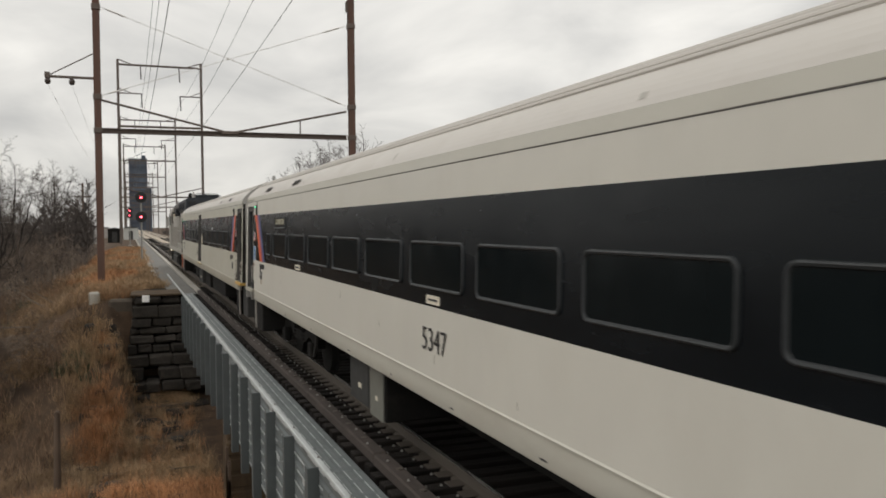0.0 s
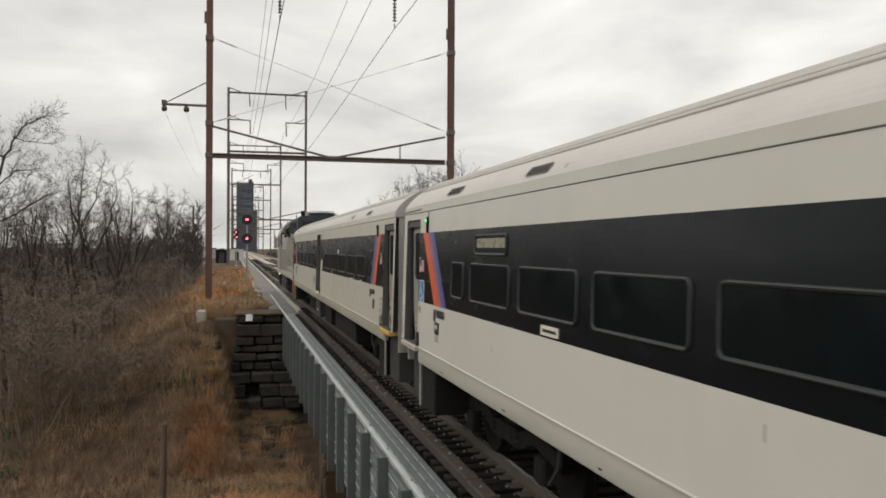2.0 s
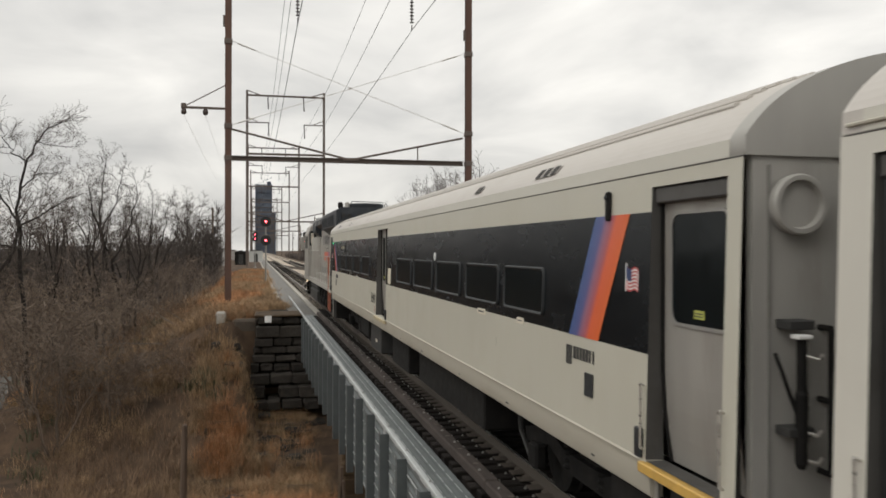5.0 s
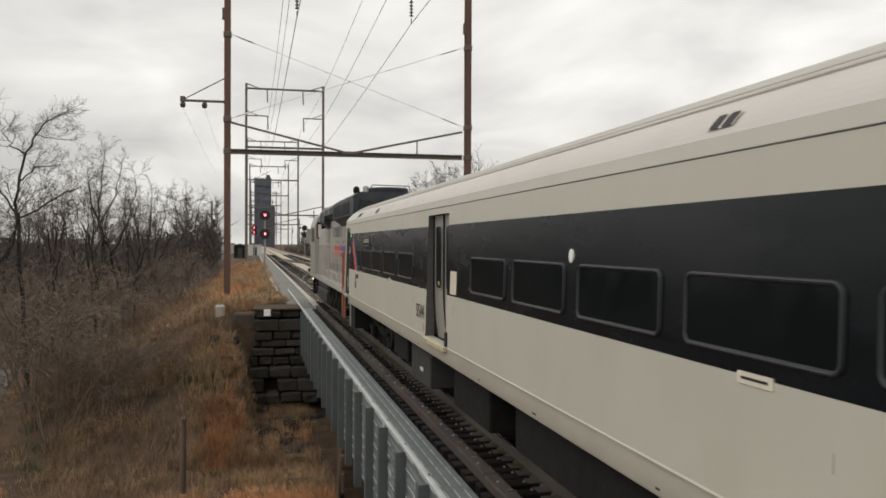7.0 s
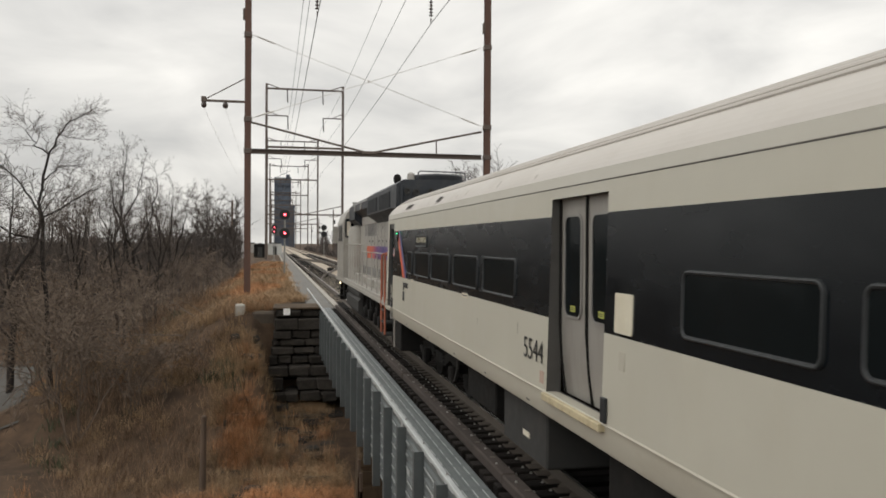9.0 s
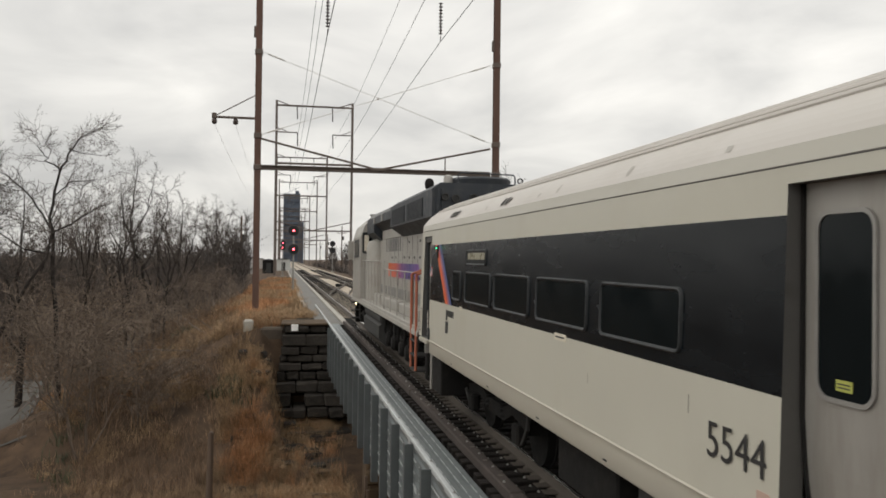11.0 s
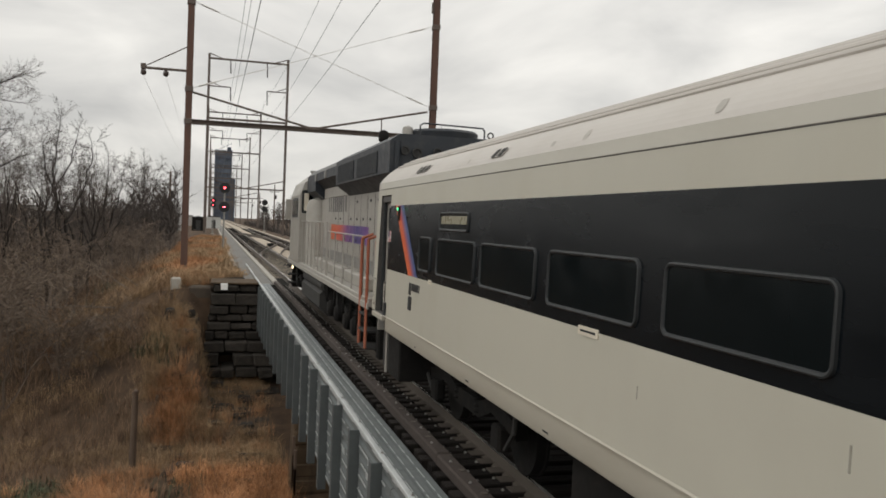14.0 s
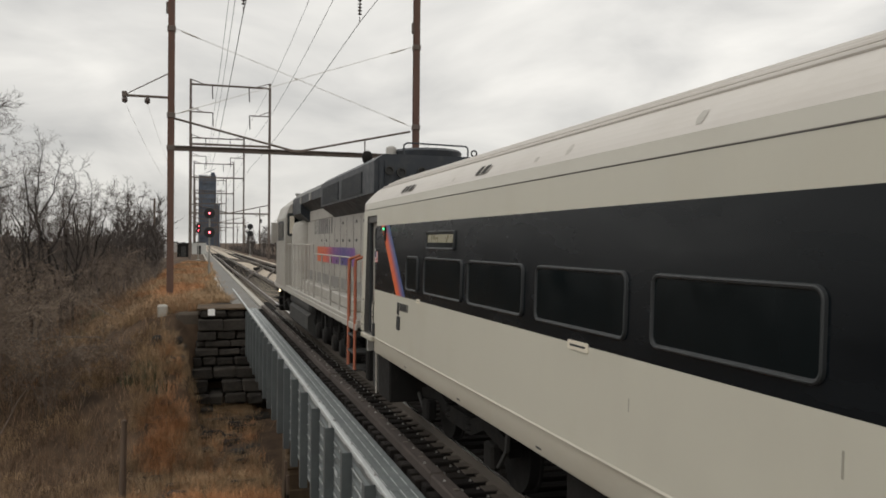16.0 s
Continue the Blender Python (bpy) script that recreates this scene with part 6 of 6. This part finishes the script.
# tall leaning tree with a wide, layered crown on a few crooked limbs
t, c = branchy(4, [([(0.5, -0.3), (0.15, 5.0), (0, 8.6), (-0.13, 9.5), (0.33, 12.0), (1.0, 13.4), (1.9, 14.0)], 0.125, 0.022, 0.6, 0.62),
                   ([(-0.05, 9.0), (-0.8, 10.3), (-1.9, 11.4), (-2.7, 11.9)], 0.055, 0.014, -0.7, 0.3),
                   ([(0.3, 11.9), (-0.3, 12.3), (-0.6, 12.8), (-0.75, 13.1)], 0.042, 0.014, 0.5, 0.2),
                   ([(0.05, 10.5), (0.8, 11.2), (2.0, 11.4)], 0.04, 0.013, -0.4, 0.25),
                   ([(0.02, 8.7), (1.05, 9.3), (2.1, 10.1), (2.8, 10.4)], 0.05, 0.014, 0.8, 0.3),
                   ([(0.1, 7.6), (-1.3, 7.9), (-2.6, 8.9), (-3.6, 9.0)], 0.05, 0.014, 0.5, 0.3),
                   ([(0.7, 12.9), (1.3, 12.7), (2.3, 12.6)], 0.026, 0.011, -0.5, 0.1)], levels=3, dense=0.26, fine=0.0055)
tree_kinds.append((t, c.mesh("crown"), 14.3))
# slender upright tree, two stems crossing
t, c = branchy(9, [([(0.2, -0.3), (0.1, 3.0), (-0.25, 6.0), (-0.5, 8.4), (-0.2, 11.2)], 0.14, 0.02, 0.4, 0.4),
                   ([(0.9, -0.3), (0.8, 2.6), (0.1, 5.6), (-0.9, 8.0), (-1.1, 9.6)], 0.13, 0.02, -0.4, 0.4),
                   ([(0.1, 5.0), (1.0, 7.0), (1.5, 8.8), (1.5, 9.9)], 0.06, 0.018, 0.6, 0.2),
                   ([(-0.4, 7.2), (0.4, 8.8), (0.7, 10.4)], 0.05, 0.016, -0.5, 0.2),
                   ([(0.3, 4.2), (-1.2, 6.0), (-1.8, 7.4)], 0.05, 0.016, 0.3, 0.2)], dense=0.36, fine=0.0055)
tree_kinds.append((t, c.mesh("crown"), 11.6))
# rounder tree with a low fork
t, c = branchy(15, [([(0, -0.3), (0.1, 2.6), (-0.1, 5.2), (0.2, 8.6)], 0.16, 0.02, 0.2, 0.45),
                    ([(0.05, 2.4), (1.0, 4.4), (1.9, 6.2), (2.2, 7.4)], 0.085, 0.018, 0.8, 0.25),
                    ([(0.05, 2.2), (-1.1, 4.0), (-1.8, 6.0), (-1.9, 7.2)], 0.085, 0.018, -0.8, 0.25),
                    ([(0.0, 3.4), (0.7, 5.8), (1.0, 8.2)], 0.07, 0.018, -0.9, 0.25),
                    ([(0.0, 3.8), (-0.8, 6.2), (-0.9, 8.0)], 0.07, 0.018, 0.9, 0.25)], dense=0.36)
tree_kinds.append((t, c.mesh("crown"), 9.2))
# plainer upright tree for the rows behind
t, c = branchy(31, [([(0, -0.3), (0.1, 3.0), (-0.2, 6.0), (0.1, 9.0)], 0.13, 0.02, 0.3, 0.3),
                    ([(0.05, 2.8), (1.0, 5.0), (1.5, 7.4)], 0.07, 0.018, -0.6, 0.2),
                    ([(0.0, 3.4), (-0.9, 5.6), (-1.3, 7.8)], 0.07, 0.018, 0.6, 0.2)], levels=2, dense=0.17, fine=0.009)
plain_kind = (t, c.mesh("crown"), 9.6)
# many-stemmed shrub with arching limbs
t, c = branchy(23, [([(0.0, -0.2), (0.6 * k, 1.3), (1.5 * k, 2.6), (2.4 * k, 3.0 + 0.3 * k)], 0.026, 0.010, 1.2 * q, 0.2) for k, q in ((-1.0, 0.6), (-0.5, -1.0), (0.15, 0.9), (0.6, -0.7), (1.1, 0.4))], dense=0.75, droop=-0.12)
tree_kinds.append((t, c.mesh("crown"), 4.3))
tree_kinds.append(plain_kind)


def tree(kind, x, y, top_z, turn, label="bare grey-brown deciduous tree in winter"):
    zb = ground_z(x, y)
    tr = thing("bare_tree", label, "tree", group="bare trees")
    tm, cm, tall = tree_kinds[kind]
    for k, me in enumerate(tm):
        part("limb" if k else "trunk", me, M_SHRUB if kind == 3 else M_BARK, tr)
    part("crown", cm, M_SHRUB if kind == 3 else M_TWIG, tr)
    s = (top_z - zb) / tall
    tr.matrix_basis = pose(x, y, zb, 0, 0, turn) @ Matrix.Diagonal((s, s, s, 1))
    return tr


def polar(az, dist):
    return dist * math.sin(radians(az)), dist * math.cos(radians(az))


for kind, az, dist, el, turn, label in (
        (0, -14.3, 39, 8.4, 6, "tall leaning bare tree with a wide crooked crown"),
        (1, -9.1, 50, 6.0, 9, "slender bare tree with two crossing stems"),
        (1, -10.5, 56, 4.2, 200, "slender bare tree with two crossing stems"),
        (2, -6.6, 62, 3.7, 20, "bare tree with a low fork and rounded crown"),
        (2, -7.9, 66, 3.0, 130, "bare tree with a low fork and rounded crown"),
        (2, -4.25, 88, 3.6, 75, "bare tree with a low fork and rounded crown"),
        (0, -3.15, 92, 2.2, 200, "bare grey-brown deciduous tree in winter"),
        (1, -12.0, 62, 3.3, 100, "slender bare tree with two crossing stems"),
        (2, -16.0, 47, 4.3, 40, "bare tree with a low fork and rounded crown"),
        (2, -18.3, 38, 5.6, 340, "bare tree with a low fork and rounded crown"),
        (1, -9.9, 44, 2.6, 60, "slender bare tree with two crossing stems"),
        (1, -7.4, 52, 2.2, 150, "slender bare tree with two crossing stems"),
        (1, -12.4, 45, 2.9, 290, "slender bare tree with two crossing stems"),
        (2, -13.2, 66, 2.6, 250, "bare tree with a low fork and rounded crown")):
    x, y = polar(az, dist)
    tree(kind, x, y, 2.73 + dist * math.tan(radians(el)), turn, label)
# arching shrubs under the trees
for az, dist, el, turn in ((-12.2, 34, -3.2, 220), (-10.4, 42, -1.4, 130), (-8.6, 44, -2.2, 50), (-13.6, 37, -1.2, 290), (-6.8, 56, -0.8, 0), (-5.2, 74, -0.2, 110),
                          (-9.0, 34, -5.0, 310), (-14.4, 46, -0.2, 60)):
    x, y = polar(az, dist)
    tree(3, x, y, 2.73 + dist * math.tan(radians(el)), turn, "many-stemmed bare shrub with arching limbs")
rnd = random.Random(19)
for i in range(26):
    az, dist = -3.6 - 20 * (i + rnd.random()) / 26, rnd.uniform(70, 120)
    x, y = polar(az, dist)
    tree(4, x, y, 2.73 + dist * math.tan(radians(rnd.uniform(0.5, 1.7) + (0.8 if i % 5 == 0 else 0.0))), rnd.uniform(0, 360))
for kind, az, dist, el, turn in ((2, 12.3, 85, 5.0, 0), (2, 13.2, 90, 5.1, 90), (4, 15.6, 82, 6.2, 45), (4, 10.0, 190, 3.4, 10), (4, 9.2, 210, 3.1, 77), (4, 6.0, 260, 1.6, 30), (4, 5.2, 300, 1.4, 60), (4, 4.6, 330, 1.2, 0)):
    x, y = polar(az, dist)
    tree(kind, x, y, 2.73 + dist * math.tan(radians(el)), turn)

# far woods: many small bare trees in one
far = Geo()
rnd = random.Random(8)


def far_tree(g, r, x, y, z, h, w):
    """A slim trunk with rising limbs and sprays of twigs, for woods seen from afar."""
    def blade(p, q, a):
        d = (q - p).normalized()
        u = d.cross(Vector((0, 1, 0.2))).normalized() * a
        g.add([p - u, p + u, q], [(0, 1, 2)])
    base, top = Vector((x, y, z)), Vector((x + r.gauss(0, 0.05 * h), y, z + h))
    blade(base, top, w * 2.2)
    for _ in range(26):
        t = r.uniform(0.22, 0.95)
        p = base.lerp(top, t)
        a = r.uniform(0, 6.283)
        d = Vector((math.cos(a), math.sin(a), r.uniform(0.5, 1.5))).normalized()
        q = p + d * h * r.uniform(0.18, 0.36) * (1.15 - 0.7 * t)
        blade(p, q, w)
        for _ in range(6):
            e = p.lerp(q, r.uniform(0.3, 1.0))
            f = (d + Vector((r.uniform(-1, 1), r.uniform(-1, 1), r.uniform(-0.4, 0.9)))).normalized()
            blade(e, e + f * h * r.uniform(0.05, 0.14), w * 0.5)


for i in range(620):
    left = i < 470
    az = rnd.uniform(-24, -2.5) if left else rnd.uniform(3.2, 30)
    dist = rnd.uniform(78, 170) if left else rnd.uniform(330, 560)
    x, y = polar(az, dist)
    far_tree(far, rnd, x, y, ground_z(x, y) - 0.2, rnd.uniform(5.5, 8.8) if left else rnd.uniform(8, 14), 0.012 + 0.0003 * dist)
tagged(part("far_woods", far, M_FARTWIG), "hazy belt of bare winter woods", "woods", kind="stuff")


def blades(g, r, x, y, z, n, h, wide, spread, bend):
    """A tuft: thin blades that rise from one root and arch outwards."""
    lean = r.uniform(0, 6.283)
    for _ in range(n):
        a = lean + r.gauss(0, 1.3)
        hh = h * r.uniform(0.45, 1.1)
        ox, oy = r.gauss(0, spread), r.gauss(0, spread)
        k = bend * hh * r.uniform(0.3, 1.0)
        bx, by = math.cos(a) * k, math.sin(a) * k
        px, py = -math.sin(a) * wide, math.cos(a) * wide
        X, Y = x + ox, y + oy
        g.add([(X - px, Y - py, z), (X + px, Y + py, z), (X + bx * 0.35 + px * 0.8, Y + by * 0.35 + py * 0.8, z + hh * 0.65), (X + bx * 0.35 - px * 0.8, Y + by * 0.35 - py * 0.8, z + hh * 0.65),
               (X + bx, Y + by, z + hh * (1.0 - 0.25 * bend * r.random()))], [(0, 1, 2, 3), (3, 2, 4)])


def clear(x, y):
    """False on the bridge, the track bed, the stones and the lane."""
    if x > (2.3 if y < 35 else 1.7):
        return False
    if x > -1.0 and 35.0 < y < 40.6:
        return False
    lx = -13.5 - 0.22 * (y - 42)
    return abs(x - lx) > 2.6 or y > 62


r = random.Random(77)
orange, straw = Geo(), Geo()
for i in range(15000):
    near = i < 11700
    y = r.uniform(13, 46) if near else r.uniform(38, 120)
    x = r.uniform(-13, 2.3) if near else r.uniform(-5.5, 1.5)
    if i % 3 == 0 and near:
        y = r.uniform(14, 36)
        x = r.uniform(-4.0, 2.3)
    if not clear(x, y):
        continue
    q = noise.noise((x * 0.35, y * 0.3, 1.0)) + (0.25 if y < 30 and x > -6 else 0.0) + (0.5 if y > 38 and x > -3 else 0)
    patch = noise.noise((x * 0.55, y * 0.5, 4.0))
    if y < 37 and patch < (-0.3 if x > -2.5 else 0.02):
        continue
    if q < -0.3:
        continue
    z = ground_z(x, y) - 0.05
    warm = 0.30 * noise.noise((x * 0.4, y * 0.3, 2.0)) + (0.22 if y < 26 else -0.08)
    w = 0.0022 + 0.00008 * y
    if y > 38:
        glow = noise.noise((x * 0.5, y * 0.12, 6.0)) > (0.22 if y < 52 else 0.0)
        blades(orange if glow else straw, r, x, y, z, 20, r.uniform(0.3, 0.62), w * 1.15, 0.16, 1.0)
    elif warm > 0.05:
        blades(orange, r, x, y, z, 26, r.uniform(0.3, 0.75), w, 0.13, 1.1)
    elif x > -3 or y > 31 or r.random() < 0.45:
        blades(straw, r, x, y, z, 22, r.uniform(0.25, 0.6), w, 0.16, 1.2)
# tufts rooted among the fallen stones
for i in range(420):
    x, y = r.uniform(-1.4, 2.1), r.uniform(27, 35.7)
    if noise.noise((x * 1.1, y * 0.8, 8.0)) < -0.12:
        continue
    blades(orange if r.random() < 0.45 else straw, r, x, y, ground_z(x, y) - 0.03, 22, r.uniform(0.3, 0.7), 0.0046, 0.12, 1.1)
# long pale grass hanging over the abutment
for i in range(330):
    x, y = r.uniform(-2.6, 0.5), r.uniform(37.2, 43)
    if x > 0.0 and y < 38.6:
        continue
    z = max(ground_z(x, y), -0.34 if x > -0.85 and y < 39.5 else -9) - 0.04
    blades(straw if r.random() < 0.8 else orange, r, x, y, z, 30, r.uniform(0.3, 0.68), 0.0046, 0.14, 1.2)
tagged(part("dry_grass", orange, M_GRASS), "tufts of dry orange grass on the slope", "grass", kind="stuff")
tagged(part("straw_grass", straw, M_STRAW), "bent pale straw grass on the slope", "grass", kind="stuff")


def bush(g, r, x, y, z, h, n, w):
    """Forking thin stems from one root."""
    for _ in range(n):
        a, t = r.uniform(0, 6.283), r.uniform(0.15, 1.0)
        d = Vector((math.cos(a) * t, math.sin(a) * t, 1.0)).normalized()
        p = Vector((x + r.gauss(0, 0.15), y + r.gauss(0, 0.15), z))
        L = h * r.uniform(0.5, 1.1)
        side = Vector((-math.sin(a), math.cos(a), 0)) * w
        m = p + d * L * 0.5
        e = m + (d + Vector((r.uniform(-0.5, 0.5), r.uniform(-0.5, 0.5), r.uniform(-0.35, 0.2)))).normalized() * L * 0.5
        g.add([p - side, p + side, m + side * 0.7, m - side * 0.7, e], [(0, 1, 2, 3), (3, 2, 4)])
        for _ in range(4):
            q = p.lerp(m, r.uniform(0.4, 1)) if r.random() < 0.4 else m.lerp(e, r.random())
            f = q + (d + Vector((r.uniform(-0.9, 0.9), r.uniform(-0.9, 0.9), r.uniform(-0.4, 0.5)))).normalized() * L * r.uniform(0.15, 0.4)
            g.add([q - side * 0.5, q + side * 0.5, f], [(0, 1, 2)])


brush, ivy = Geo(), Geo()
# tall leafless thicket under the trees
thicket = Geo()
for i in range(2300):
    y = 50 + 95 * r.random()
    x = r.uniform(-0.5 * y - 2, -4.0 if y > 60 else -7)
    if not clear(x, y):
        continue
    if noise.noise((x * 0.12, y * 0.08, 11.0)) < -0.25:
        continue
    bush(thicket, r, x, y, ground_z(x, y) - 0.1, r.uniform(1.2, 3.4) * (0.6 if y < 78 else 1.2), 9, 0.006 + 0.0002 * y)
tagged(part("thicket", thicket, M_THICKET), "tall tangled leafless thicket under the trees", "thicket", kind="stuff")
for i in range(9400):
    y = 13 + 85 * r.random() ** 1.2
    x = r.uniform(-0.5 * y - 2, 0.8)
    if not clear(x, y) or (y < 40 and x > -1.5 and r.random() < 0.75) or (y > 40 and x > -3.5):
        continue
    # the lane shows through a gap in the brush
    if 26 < y < 42 and abs(x + 0.285 * y) < 0.045 * y:
        continue
    z = ground_z(x, y) - 0.05
    q = noise.noise((x * 0.3, y * 0.3, 5.0))
    if q > 0.3 and y > 22:
        blades(ivy, r, x, y, z, 22, r.uniform(0.3, 0.6), 0.018, 0.35, 1.2)
    elif q > -0.5:
        bush(brush, r, x, y, z, r.uniform(0.5, 1.6) * (1.0 if x < -6 else 0.65), 11, 0.0035 + 0.00016 * y)
tagged(part("brush", brush, M_BRUSH), "tangled dark brown leafless brush", "brush", kind="stuff")
tagged(part("undergrowth", ivy, M_IVY), "dull green creeping undergrowth", "undergrowth", kind="stuff")
# bleached crooked stems standing in the brush
for i in range(13):
    x, y = polar(r.uniform(-16.0, -7.5), r.uniform(36, 54))
    if not clear(x, y):
        continue
    b = thing("dead_stem", "bleached crooked dead stem standing in the brush", "dead stem", group="dead stems")
    p = Vector((x, y, ground_z(x, y) - 0.1))
    d = Vector((r.uniform(-0.8, 0.8), r.uniform(-0.4, 0.4), 1.0)).normalized()
    line, shoots = [p], []
    for k in range(9):
        d = (d + Vector((r.uniform(-1, 1), r.uniform(-0.6, 0.6), r.uniform(-0.7, 0.5))) * 0.4).normalized()
        p = p + d * r.uniform(0.3, 0.5)
        line.append(p)
        if k % 3 == 2:
            e = (d + Vector((r.uniform(-1, 1), r.uniform(-1, 1), 0.2))).normalized()
            shoots.append((p, p + e * 0.3, p + (e + Vector((0, 0, 0.3))) * r.uniform(0.4, 0.8)))
    part("stem", Geo().pipe(line, [0.026 * 0.88 ** k for k in range(10)]), M_STEM, b, smooth=True)
    for q in shoots:
        part("shoot", Geo().pipe(q, (0.014, 0.010, 0.006), 4), M_STEM, b)
right = Geo()
for i in range(520):
    y = 70 + 300 * r.random()
    x = r.uniform(13.2, 24)
    bush(right, r, x, y, ground_z(x, y) - 0.1, r.uniform(1.4, 3.2), 9, 0.012 + 0.0002 * y)
tagged(part("lineside_brush", right, M_FARTWIG), "pale leafless brush along the far side of the tracks", "brush", kind="stuff")
# fallen pale branches in the brush
for i in range(9):
    x, y = r.uniform(-13, -3), r.uniform(30, 48)
    b = thing("fallen_branch", "bleached fallen branch lying in the brush", "branch", group="fallen branches")
    z = ground_z(x, y) + 0.25
    d = Vector((r.uniform(-1, 1), r.uniform(-0.6, 0.6), r.uniform(-0.05, 0.3))).normalized()
    line = [Vector((x, y, z))]
    for k in range(4):
        line.append(line[-1] + (d + Vector((r.uniform(-0.3, 0.3), r.uniform(-0.3, 0.3), r.uniform(-0.2, 0.2)))).normalized() * r.uniform(0.5, 0.9))
    part("limb", Geo().pipe(line, [0.035 * 0.75 ** k for k in range(5)]), M_STEM, b, smooth=True)


# ---- what moves ----
def motions():
    for car in (coach_b, coach_a, loco):
        y0 = car.location.y
        walk(car, [(t, pose(TRACK, y0 + s, 0)) for t, s in ROLL])


motions()
